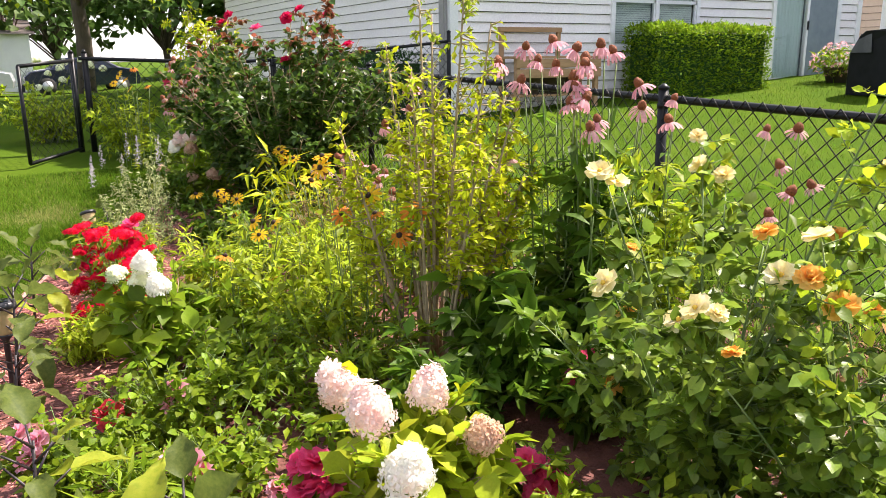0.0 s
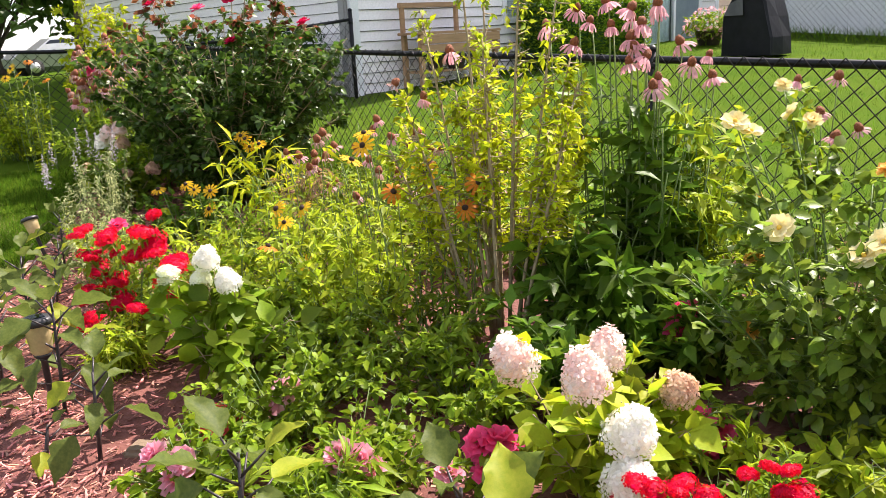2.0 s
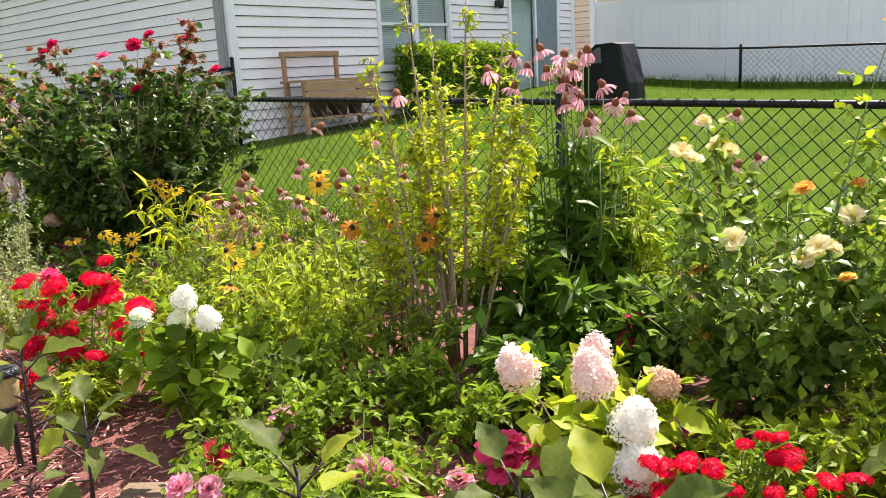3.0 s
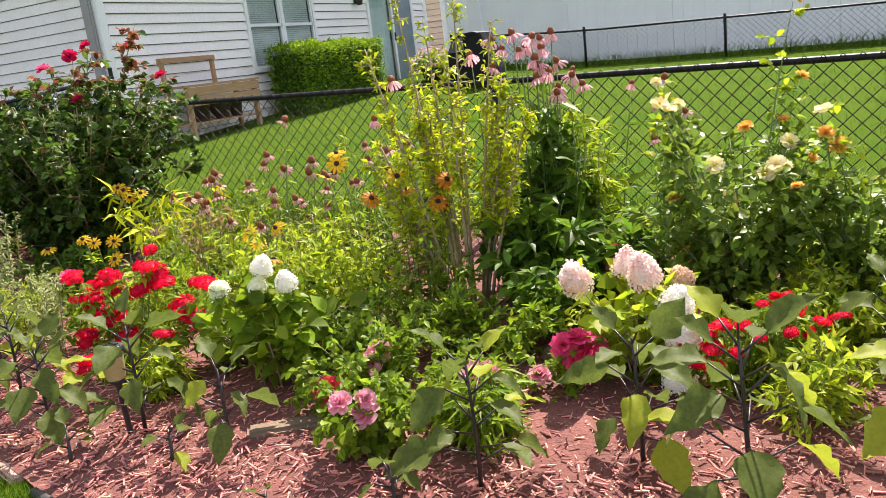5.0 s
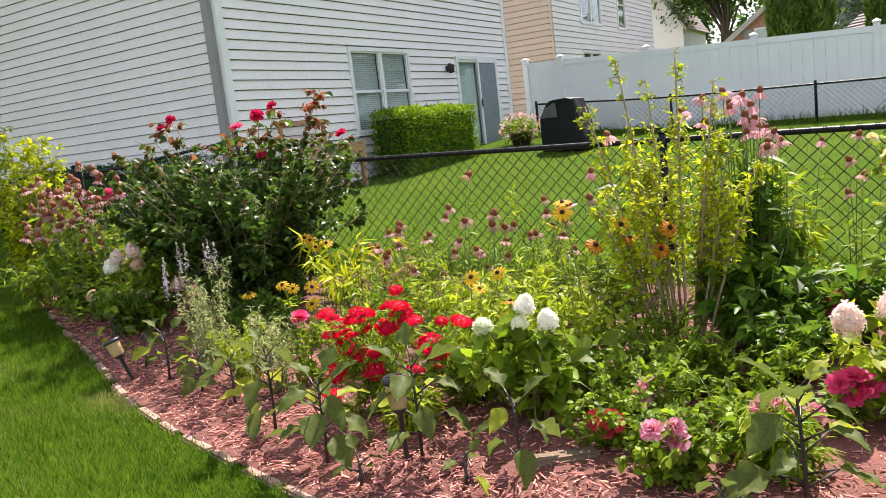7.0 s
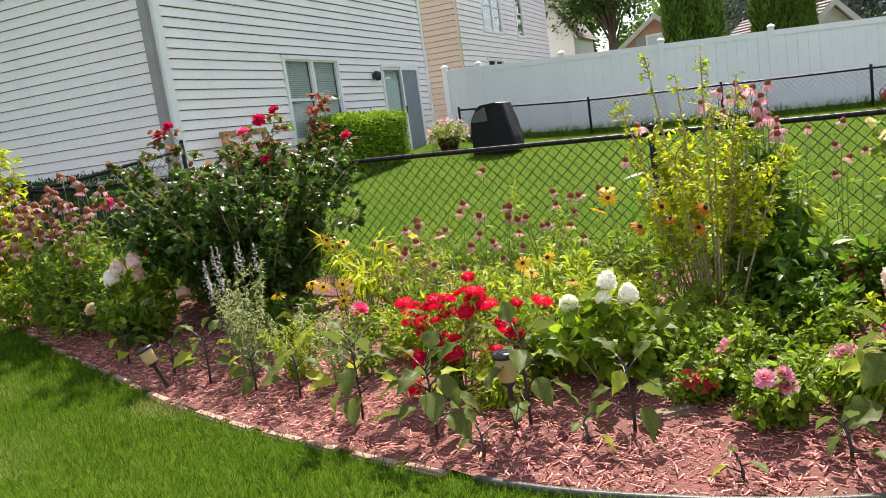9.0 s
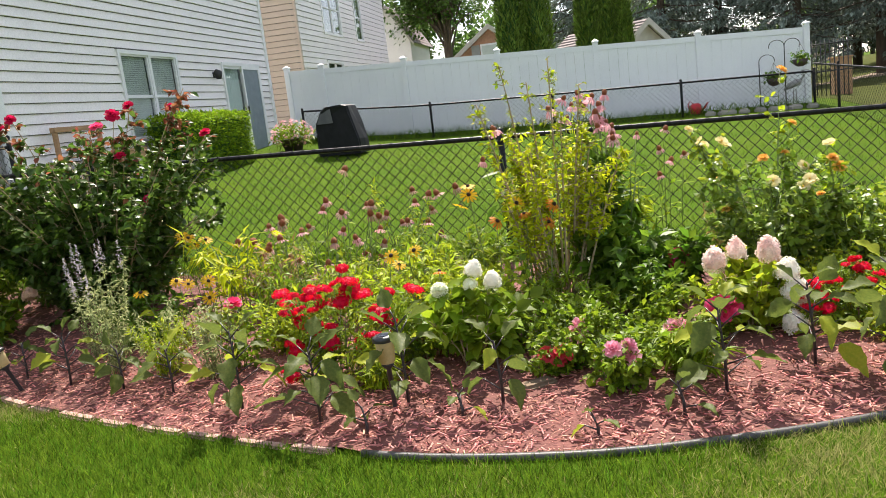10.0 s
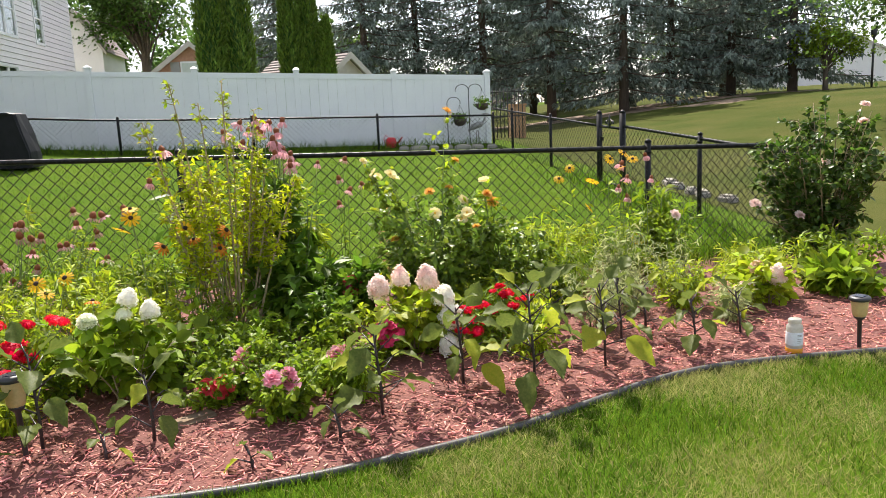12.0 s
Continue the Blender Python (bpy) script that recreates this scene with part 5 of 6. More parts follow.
# green filler plants
for at, h, r, n, sz, shape, leaf, lab in (
        ((0.68, 3.42), 0.46, 0.34, 20, 0.055, LEAF, L_MID, "leafy green perennial without any flowers"),
        ((0.92, 2.30), 0.30, 0.36, 26, 0.05, LEAF, L_MID, "low spreading green perennial"),
        ((0.42, 2.62), 0.30, 0.32, 34, 0.032, LEAF_ROUND, L_MID, "low green rose foliage"),
        ((1.02, 3.55), 0.55, 0.34, 22, 0.06, LEAF_NARROW, L_LIGHT, "light green leafy bushy perennial"),
        ((1.42, 3.55), 0.60, 0.38, 24, 0.06, LEAF_NARROW, L_LIGHT, "tall light green perennial"),
        ((1.30, 2.20), 0.35, 0.30, 20, 0.075, LEAF, L_DEEP, "broad-leaved dark low perennial"),
        ((1.05, 1.75), 0.26, 0.30, 20, 0.05, LEAF, L_LIGHT, "low light green ground cover"),
        ((0.24, 2.06), 0.27, 0.15, 16, 0.08, LEAF_LANCE, L_MID, "tuft of bright lance-shaped leaves"),
        ((0.26, 3.62), 0.24, 0.16, 14, 0.07, LEAF_LANCE, L_LIGHT, "young light green leafy plant"),
        ((2.22, 0.42), 0.60, 0.40, 52, 0.075, LEAF_LANCE, L_LIGHT, "feathery bright green plant before the fence"),
        ((1.25, -1.35), 0.22, 0.30, 18, 0.13, LEAF, L_MID, "low broad-leaved hosta clump"),
        ((1.70, 0.05), 0.55, 0.22, 14, 0.06, LEAF_LANCE, L_SAGE, "grey green thin-leaved bushy plant"),
        ((1.55, -0.25), 0.45, 0.20, 12, 0.05, LEAF_LANCE, L_SAGE, "silvery upright thin-leaved plant"),
        ((2.3, 3.3), 0.45, 0.35, 18, 0.07, LEAF_NARROW, L_MID, "green weeds along the fence"),
        ((2.55, 0.95), 0.35, 0.35, 16, 0.06, LEAF_NARROW, L_LIGHT, "light green weeds below the fence"),
        ((2.6, 5.0), 0.5, 0.4, 18, 0.06, LEAF_NARROW, L_MID, "green growth behind the roses"),
        ((1.4, 6.9), 0.5, 0.35, 18, 0.07, LEAF_NARROW, L_DEEP, "dark green leafy clump"),
        ((1.75, 8.5), 0.6, 0.45, 22, 0.08, LEAF_NARROW, L_MID, "mixed leafy growth near the gate"),
        ((0.95, 4.35), 0.42, 0.32, 20, 0.06, LEAF_NARROW, L_LIGHT, "light green perennial behind the red flowers"),
        ((1.35, 4.4), 0.5, 0.35, 20, 0.06, LEAF_NARROW, L_MID, "green perennial among coneflowers"),
        ((0.75, 2.85), 0.36, 0.34, 24, 0.045, LEAF, L_MID, "leafy low green perennial clump"),
        ((1.15, 2.75), 0.42, 0.32, 22, 0.06, LEAF_NARROW, L_MID, "green clump before the shrub"),
        ((1.10, 3.15), 0.50, 0.34, 24, 0.055, LEAF, L_LIGHT, "light green leafy mixed clump"),
        ((1.55, 4.0), 0.50, 0.40, 26, 0.06, LEAF_NARROW, L_LIGHT, "tangled light green perennial growth"),
        ((2.0, 3.6), 0.55, 0.40, 26, 0.06, LEAF_NARROW, L_MID, "green perennial growth near the fence"),
        ((1.75, 2.0), 0.40, 0.34, 24, 0.09, LEAF, L_DEEP, "dark broad-leaved low growth"),
        ((2.4, 2.6), 0.40, 0.35, 20, 0.08, LEAF_NARROW, L_MID, "leafy growth under the coneflowers"),
        ((2.35, 2.0), 0.30, 0.30, 18, 0.06, LEAF_NARROW, L_LIGHT, "low weedy growth by the fence"),
        ((1.35, 5.55), 0.35, 0.35, 22, 0.06, LEAF, L_DEEP, "dark leafy growth under the roses"),
        ((2.3, 7.0), 0.7, 0.4, 24, 0.07, LEAF_NARROW, L_DEEP, "dark leafy growth by the fence"),
        ((2.2, 8.3), 0.75, 0.45, 24, 0.08, LEAF_NARROW, L_DEEP, "leafy stems near the fence end"),
        ((2.0, 1.1), 0.35, 0.34, 20, 0.06, LEAF_NARROW, L_LIGHT, "light green growth behind yellow roses"),
        ((1.15, 1.25), 0.26, 0.26, 18, 0.055, LEAF, L_LIGHT, "low light green leafy plant"),
        ((2.0, -1.2), 0.35, 0.35, 20, 0.07, LEAF_LANCE, L_LIGHT, "bright lance-leaved growth by the fence"),
        ((1.75, -1.7), 0.4, 0.35, 20, 0.08, LEAF_NARROW, L_MID, "green growth below the dark rose"),
        ((1.25, 0.25), 0.4, 0.2, 16, 0.05, LEAF_LANCE, L_SAGE, "silvery grey thin-leaved plant"),
        ((1.95, 0.0), 0.6, 0.3, 20, 0.06, LEAF_LANCE, L_MID, "tall thin-leaved green plant"),
        ((1.28, 0.95), 0.34, 0.30, 26, 0.045, LEAF, L_LIGHT, "light leafy growth before the yellow roses"),
        ((1.45, 0.62), 0.40, 0.26, 20, 0.05, LEAF_NARROW, L_MID, "mid green leafy low growth"),
        ((2.05, 7.3), 0.85, 0.40, 26, 0.08, LEAF_NARROW, L_MID, "leafy stems among fading coneflowers"),
        ((1.8, 8.1), 0.8, 0.45, 28, 0.08, LEAF_NARROW, L_MID, "leafy coneflower stems without flowers"),
        ((2.32, 2.32), 1.05, 0.34, 20, 0.09, LEAF_NARROW, L_LIGHT, "tall dark leafy stems below the coneflowers"),
        ((2.45, -0.55), 0.85, 0.20, 18, 0.09, LEAF_NARROW, L_MID, "tall leafy stems of the yellow daisies"),
        ((0.98, 0.52), 0.42, 0.16, 16, 0.05, LEAF_LANCE, L_SAGE, "silvery thin-leaved young plant"),
        ((1.18, -0.12), 0.38, 0.20, 18, 0.055, LEAF_NARROW, L_LIGHT, "light green young leafy plant"),
        ((0.85, -0.30), 0.26, 0.18, 14, 0.05, LEAF_LANCE, L_SAGE, "small grey green thin-leaved plant"),
        ((1.55, 0.50), 0.5, 0.22, 18, 0.055, LEAF_LANCE, L_MID, "green thin-leaved upright plant"),
        ((1.45, -0.7), 0.3, 0.28, 18, 0.07, LEAF_LANCE, L_LIGHT, "bright lance-leaved low growth"),
        ((2.1, 4.9), 0.45, 0.40, 24, 0.06, LEAF_NARROW, L_LIGHT, "light green leaves among the coneflowers"),
        ((0.60, 1.05), 0.3, 0.2, 12, 0.06, LEAF_NARROW, L_LIGHT, "small light green plant")):
    bush("green_perennial", lab, "plant", at, h, r, n, 10, 5, 0.09, sz, shape, leaf, M_STEM_G, thick=0.003, start=0.08)

# sage and silver plants
for at, h, r, n in (((0.82, 5.42), 0.85, 0.2, 16), ((0.66, 5.36), 0.72, 0.12, 8), ((0.60, 4.95), 0.42, 0.22, 22), ((0.50, 4.62), 0.50, 0.2, 18), ((0.72, 5.1), 0.5, 0.22, 16), ((1.0, 5.7), 0.6, 0.15, 8)):
    sg = bush("sage_plant", "silver green sage with upright flower spikes", "sage", at, h, r, n, 40, 2, 0.012, 0.03, LEAF_NARROW, L_SAGE if h > 0.45 else L_LIGHT, M_STEM_G, thick=0.0026, start=0.1, bow=0.15, group="sage plants")
    if h > 0.7:
        b = np.array(sg.matrix_basis.translation)
        sp = []
        for k in range(5):
            a = rng.uniform(0, 6.28)
            e = np.array([0.16 * math.cos(a), 0.16 * math.sin(a), h * rng.uniform(0.9, 1.1)])
            s = rng.uniform(0, 1, 70)[:, None]
            ps = e * np.array([1, 1, 0.78]) + s * np.array([0, 0, 0.2]) * h + rng.normal(0, 0.012, (70, 3)) * (1.1 - s)
            sp.append(strew(floret(4), frames_of(rng.normal(0, 1, (70, 3))), ps, np.full(70, 0.006)))
        part("flower_spikes", meshed("flower_spikes", sp, P_MAUVE), sg, label="faded mauve flower spikes")["kind"] = "stuff"


# ---- eggplants along the rim ----
def eggplant(at, h, leaves, yellow=0.22, lean=0.0):
    b = (at[0], at[1], float(bed(*at)))
    t = thing("eggplant", b, "eggplant with purple black stem and large drooping leaves", "eggplant", "eggplants along the rim")
    a0 = rng.uniform(0, 6.28)
    main = np.array([[0, 0, -0.02], [0.01, 0.0, h * 0.3], [0.02 + lean * 0.3, 0.01, h * 0.6], [0.03 + lean, 0.02, h * 0.88]])
    part("stem", meshed("stem", [tube(main, [0.008, 0.007, 0.0055, 0.0035], 6)], M_STEM_P), t, label="purple black upright stem")
    leaves = int(leaves * 1.6)
    for k in range(leaves):
        s = 0.18 + 0.8 * (k + 0.5) / leaves
        i = min(2, int(s * 3))
        o = main[i] + (main[i + 1] - main[i]) * (s * 3 - i)
        a = a0 + k * 2.4 + rng.normal(0, 0.2)
        d = unit(np.array([math.cos(a), math.sin(a), 0.2 + 0.9 * s]))
        ln = (0.07 + 0.07 * (1 - s)) * (h / 0.4) ** 0.5
        tip = o + d * ln
        stalk = part("leaf_stalk", meshed("leaf_stalk", [tube([o, o + d * ln * 0.5, tip], [0.0042, 0.0034, 0.0024], 5)], M_STEM_P), t)
        size = rng.uniform(0.11, 0.175) * (h / 0.42) ** 0.4 * (1.1 - 0.3 * s)
        fall = np.array([math.cos(a), math.sin(a), 1.1 if s > 0.78 else rng.uniform(-0.7, 0.25)])
        mt = L_EGG_Y if rng.uniform() < yellow * (1.7 - 1.6 * s) else L_EGG
        m = frames_of(np.array([fall]), jitter=0.3)[0]
        part("leaf", EGG_LEAF[mt.name][rng.integers(3)], stalk, Matrix.Translation(tip) @ Matrix(m.tolist()).to_4x4() @ Matrix.Scale(size, 4))
    return t


EGG_LEAF = {mt.name: [meshed("leaf", [broad_leaf(w, 0.18, bd, wv, 8)], mt) for w, bd, wv in ((0.62, 0.3, 0.05), (0.55, 0.45, 0.07), (0.7, 0.15, 0.04))] for mt in (L_EGG, L_EGG_Y)}
for x, y, h, nl in ((0.57, 5.61, 0.36, 7), (0.43, 5.17, 0.26, 6), (0.31, 4.79, 0.28, 6), (0.06, 4.27, 0.46, 9), (-0.16, 3.78, 0.42, 11), (-0.04, 3.38, 0.48, 9), (-0.06, 2.93, 0.33, 6), (1.02, 6.71, 0.28, 7), (1.55, 7.6, 0.34, 7),
                    (-0.37, 2.51, 0.10, 3), (-0.04, 1.95, 0.46, 10), (0.22, 1.52, 0.44, 9), (0.07, 1.20, 0.58, 11), (0.32, 0.74, 0.50, 9), (0.80, 0.29, 0.30, 6), (0.49, 0.14, 0.32, 7), (-0.28, 3.52, 0.14, 3), (-0.22, 2.15, 0.16, 4), (0.75, 6.05, 0.26, 6), (-0.18, 3.1, 0.12, 3), (0.62, 0.52, 0.42, 8), (0.92, 0.82, 0.40, 8), (0.60, -0.2, 0.28, 6)):
    eggplant((x, y), h, nl)


# ---- solar lamps ----
def solar_lamp(at, tilt, turn=0.0, h=0.30):
    t = thing("solar_lamp", pose(at[0], at[1], float(bed(*at)), tilt, 0, turn), "black plastic solar stake lamp with amber lens", "solar lamp", "solar lamps")
    part("stake", meshed("stake", [turned([(0.004, -0.08), (0.011, -0.02), (0.012, h * 0.55), (0.03, h * 0.6), (0.032, h * 0.63)], 12)], M_LAMP), t)
    part("lens", meshed("lens", [turned([(0.032, h * 0.63), (0.037, h * 0.66), (0.045, h * 0.9), (0.044, h * 0.93)], 20)], M_AMBER), t, label="ribbed amber lens")
    cap = part("cap", meshed("cap", [turned([(0.046, h * 0.92), (0.056, h * 0.93), (0.054, h * 0.98), (0.045, h), (0.0, h)], 20)], M_LAMP), t)
    part("solar_cell", boxes_mesh("solar_cell", [(-0.026, 0.026, -0.026, 0.026, h + 0.0005, h + 0.003)], M_SOLAR), cap)


solar_lamp((0.55, 5.93), -22, 20)
solar_lamp((1.62, 8.0), 5, 30, 0.34)
solar_lamp((-0.06, 3.44), -2, 0, 0.36)
solar_lamp((0.24, -0.69), 3, 200)

# plastic jar on the mulch
jar = thing("plastic_jar", (0.29, -0.33, float(bed(0.29, -0.33))), "clear plastic jar with orange liquid and pale label", "jar")
part("body", meshed("body", [turned([(0.040, 0.001), (0.043, 0.01), (0.043, 0.145), (0.040, 0.155), (0.030, 0.165), (0.030, 0.17)], 20)], M_PLASTIC), jar)
part("liquid", meshed("liquid", [turned([(0.0435, 0.003), (0.0445, 0.012), (0.0445, 0.03), (0.0435, 0.032)], 20)], M_LIQUID), jar, label="orange liquid at the bottom")
part("lid", meshed("lid", [turned([(0.033, 0.168), (0.034, 0.172), (0.034, 0.188), (0.030, 0.192)], 20)], M_PLASTIC), jar)
lab = part("label", meshed("label", [turned([(0.0438, 0.05), (0.0442, 0.052), (0.0442, 0.118), (0.0438, 0.12)], 20)], M_LABEL), jar)
part("print_lines", meshed("print_lines", [box(-0.0447, -0.0443, -0.012, 0.012, z, z + 0.003) for z in (0.065, 0.075, 0.085, 0.1, 0.107)], M_SPOUT, False), lab)

# stones lying in the bed
stone = soft_box("flat_stone", -0.05, 0.05, -0.14, 0.14, -0.02, 0.02, M_DIRT, 0.014, 3)
for x, y, a in ((0.12, 2.82, 40), (0.98, 1.98, 10)):
    tagged(new("flat_stone", stone), "flat brown stone lying on the mulch", "stone").matrix_basis = pose(x, y, float(bed(x, y)), 2, 3, a)


# ---- clipped hedges ----
def hedge(name, label, x0, x1, y0, y1, z0, z1, n, size, leaf, shape=LEAF, round_=0.12):
    t = thing(name, ((x0 + x1) / 2, (y0 + y1) / 2, z0), label, "hedge")
    a, b, h = (x1 - x0) / 2, (y1 - y0) / 2, z1 - z0
    u = rng.uniform(-1, 1, (n, 3))
    face = rng.choice(3, n, p=np.array([b * h, a * h, a * b]) / (b * h + a * h + a * b))
    sg = np.where(rng.uniform(0, 1, n) < 0.5, -1, 1)
    p = u.copy()
    p[np.arange(n), face] = np.where(face == 2, 1, sg)
    nrm = np.zeros((n, 3))
    nrm[np.arange(n), face] = p[np.arange(n), face]
    depth = np.abs(rng.normal(0, 0.05, n))
    rim_cut = np.clip(np.abs(p[:, :2]).max(1) * 1.0 - (1 - round_), 0, 1)[:, None]
    q = p * np.array([a, b, h / 2]) + np.array([0, 0, h / 2])
    q -= nrm * depth[:, None]
    q[:, 2] -= (rim_cut[:, 0] * 0.5 * h * 0.2 * (p[:, 2] > 0.6))
    q += rng.normal(0, 0.02, (n, 3)) + np.array([0, 0, 0.03]) * np.sin(q[:, 0:1] * 5)
    # dark solid block stands in for the shaded inside behind the leaves
    part("core", meshed("core", [box(-a + 0.07, a - 0.07, -b + 0.07, b - 0.07, 0, h - 0.12)], L_YEW_CORE, False), t)
    part("foliage", meshed("foliage", [foliage(q, nrm + np.array([0, 0, 0.4]), size, shape, droop=0, spread=0.5)], leaf), t)["kind"] = "stuff"
    return t


hedge("clipped_hedge", "bright green clipped box-shaped hedge beside the patio door", 8.9, 11.45, 9.0, 9.75, 0.6, 1.78, 15000, 0.06, L_HEDGE)
hedge("yew_hedge", "dark green low yew hedge along the house wall", 4.7, 5.6, 10.3, 14.5, 0.35, 1.38, 11000, 0.06, L_YEW_CORE, LEAF_NARROW)
bush("lime_shrub", "lime yellow leaved shrub near the gate", "shrub", (2.15, 9.25), 1.85, 0.45, 32, 22, 7, 0.13, 0.07, LEAF, L_YELLOW, M_STEM_B, start=0.1, low=0.4)

# ---- garden gate near the lawn ----
def wire_gate(label, a, b, h, pitch=0.11, extra_posts=()):
    a, b = Vector(a), Vector(b)
    g = thing("wire_gate", a, label, "gate")
    d = b - a
    st = [tube([(0, 0, 0.05), (0, 0, h)], 0.02, 8), tube([(*d.xy, d.z + 0.05), (*d.xy, d.z + h)], 0.02, 8)]
    part("gate_frame", meshed("gate_frame", st + [tube([(0, 0, z), (*d.xy, d.z + z)], 0.02, 8) for z in (0.05, h)], M_VINYL_BLACK), g)
    ln, ch, k = d.xy.length, [], -int(h / pitch) - 1
    u = d.xy / ln
    while k * pitch < ln:
        for sg in (1, -1):
            s0, s1 = (k * pitch, k * pitch + h) if sg > 0 else (k * pitch + h, k * pitch)
            lo, hi = max(min(s0, s1), 0), min(max(s0, s1), ln)
            if hi - lo > 0.03:
                ch.append(tube([(u.x * s, u.y * s, 0.05 + (s - s0) * sg * (h - 0.05) / h + d.z * s / ln) for s in (lo, hi)], 0.0022, 4, False))
        k += 1
    part("chain_link_mesh", meshed("chain_link_mesh", ch, M_VINYL_BLACK), g)
    part("latch", soft_box("latch", -0.03, 0.03, -0.03, 0.03, h * 0.75, h * 0.82, M_VINYL_BLACK, 0.008), g, (d.x * 0.98, d.y * 0.98, d.z))
    return g


zg = float(land(0.9, 10.1))
wire_gate("black chain link gate standing open over the lawn", (0.88, 10.05, zg), (0.30, 9.3, float(land(0.3, 9.3))), 1.05)
for x in (0.88, 1.02):
    gp = tagged(new("gate_post", meshed("gate_post", [tube([(x, 10.12, zg - 0.05), (x, 10.12, zg + 1.13)], 0.034, 12), tube([(x, 10.12, zg + 1.13), (x, 10.12, zg + 1.17)], [0.036, 0.012], 12)], M_VINYL_BLACK)), "black round steel gate post", "post")
z2 = float(land(7.9, -2.45))
wire_gate("small black chain link gate of the side fence", (7.53, -2.45, z2 - 0.01), (8.30, -2.45, z2 + 0.02), 0.9)
for x in (7.47, 8.36):
    tagged(new("gate_post", meshed("gate_post", [tube([(x, -2.45, z2 - 0.08), (x, -2.45, z2 + 1.12)], 0.045, 12), tube([(x, -2.45, z2 + 1.12), (x, -2.45, z2 + 1.16)], [0.048, 0.015], 12)], M_VINYL_BLACK)), "thick black steel gate post", "post")
orn = [tube([(7.92 + sx * 0.16 * math.sin(s * 2.8), -2.435, z2 + 0.91 + 0.13 * s + 0.05 * math.sin(s * 6)) for s in np.linspace(0, 1, 10)], 0.01, 6) for sx in (-1, 1)]
orn.append(tube([(7.92, -2.435, z2 + 0.89), (7.92, -2.435, z2 + 1.09)], 0.012, 6))
tagged(new("gate_ornament", meshed("gate_ornament", orn, M_IRON)), "curled black iron ornament on the gate", "ornament")


# ---- potting bench at the house ----
bx0, bx1, by0, by1 = 6.50, 8.05, 9.30, 9.80
bz = float(land(7.3, 9.5))
pb = thing("potting_bench", (bx0, by0, bz), "weathered brown wooden potting bench with a back frame", "bench")
W, D = bx1 - bx0, by1 - by0
for k in range(4):
    part("top_board", soft_box("top_board", -0.03, W + 0.03, k * D / 4 + 0.004, (k + 1) * D / 4 - 0.004, 0.74, 0.775, M_WOOD, 0.006), pb)
for x, y in ((0.02, 0.03), (W - 0.09, 0.03), (0.02, D - 0.09), (W - 0.09, D - 0.09)):
    part("leg", soft_box("leg", x, x + 0.07, y, y + 0.07, 0, 0.74, M_WOOD, 0.006), pb)
for z in (0.61, 0.47):
    part("apron", soft_box("apron", 0.0, W, -0.002, 0.025, z, z + 0.125, M_WOOD, 0.006), pb)
    part("apron", soft_box("apron", W - 0.005, W + 0.02, 0.03, D, z, z + 0.125, M_WOOD, 0.006), pb)
part("shelf", soft_box("shelf", 0.05, W - 0.05, 0.08, D - 0.04, 0.2, 0.23, M_WOOD, 0.006), pb)
for x in (0.02, W - 0.50):
    part("back_post", soft_box("back_post", x, x + 0.06, D - 0.07, D - 0.01, 0.775, 1.18, M_WOOD, 0.006), pb)
part("back_rail", soft_box("back_rail", 0.0, W - 0.42, D - 0.08, D, 1.12, 1.19, M_WOOD, 0.006), pb)
for k, (x, r, h) in enumerate(((0.45, 0.14, 0.24), (0.85, 0.17, 0.2), (1.2, 0.12, 0.26))):
    pot = tagged(new("plant_pot", meshed("plant_pot", [turned([(r * 0.7, 0), (r, h), (r * 1.08, h), (r * 1.08, h + 0.03), (r * 0.9, h + 0.03)], 16)], M_TERRA)), "dark plastic pot stored on the bench shelf", "pot", "stored pots")
    pot.matrix_basis = Matrix.Translation((bx0 + x, by0 + 0.25, bz + 0.232))

# ---- covered grill ----
gz = float(land(12.0, 7.25))
gr = thing("covered_grill", pose(12.0, 7.31, gz) @ Matrix.Diagonal((1, 0.88, 1, 1)), "gas grill under a black vinyl cover on the lawn", "grill")
prof = [(-0.50, 0.02), (-0.52, 0.5), (-0.50, 0.66), (-0.36, 0.90), (-0.24, 0.98), (0.16, 1.0), (0.30, 0.97), (0.42, 0.62), (0.50, 0.3), (0.53, 0.02)]
vs, fs, m = [], [], len(prof)
cols = ((-0.33, 0.93), (-0.30, 1.0), (0.0, 1.03), (0.30, 1.0), (0.33, 0.93))
for i, (x, sc) in enumerate(cols):
    for k, (y, z) in enumerate(prof):
        wob = 0.018 * math.sin(7 * y + 3 * i) + 0.012 * math.sin(11 * z + i)
        vs.append((x + wob * (1 if i in (0, 4) else 0), -y * sc * (1 - 0.04 * z) + wob, z * (0.985 + 0.015 * sc)))
for i in range(len(cols) - 1):
    fs += [(i * m + k, i * m + k + 1, (i + 1) * m + k + 1, (i + 1) * m + k) for k in range(m - 1)]
fs += [tuple(range(m))[::-1], tuple(range((len(cols) - 1) * m, len(cols) * m))]
part("cover", meshed("cover", [(np.array(vs), fs)], M_COVER, False), gr, label="sagging black vinyl cover")
part("grey_panel", meshed("grey_panel", [([(-0.37, 0.44, 0.66), (-0.37, 0.05, 0.66), (-0.34, 0.10, 0.985), (-0.33, 0.30, 0.93)], [(0, 1, 2, 3)])], M_COVER_GREY, False), gr, label="dark grey hood part of the cover")
for y in (-0.4, 0.4):
    part("wheel", meshed("wheel", [tube([(-0.2, y, 0.05), (-0.16, y, 0.05)], 0.05, 14)], M_RUBBER), gr)

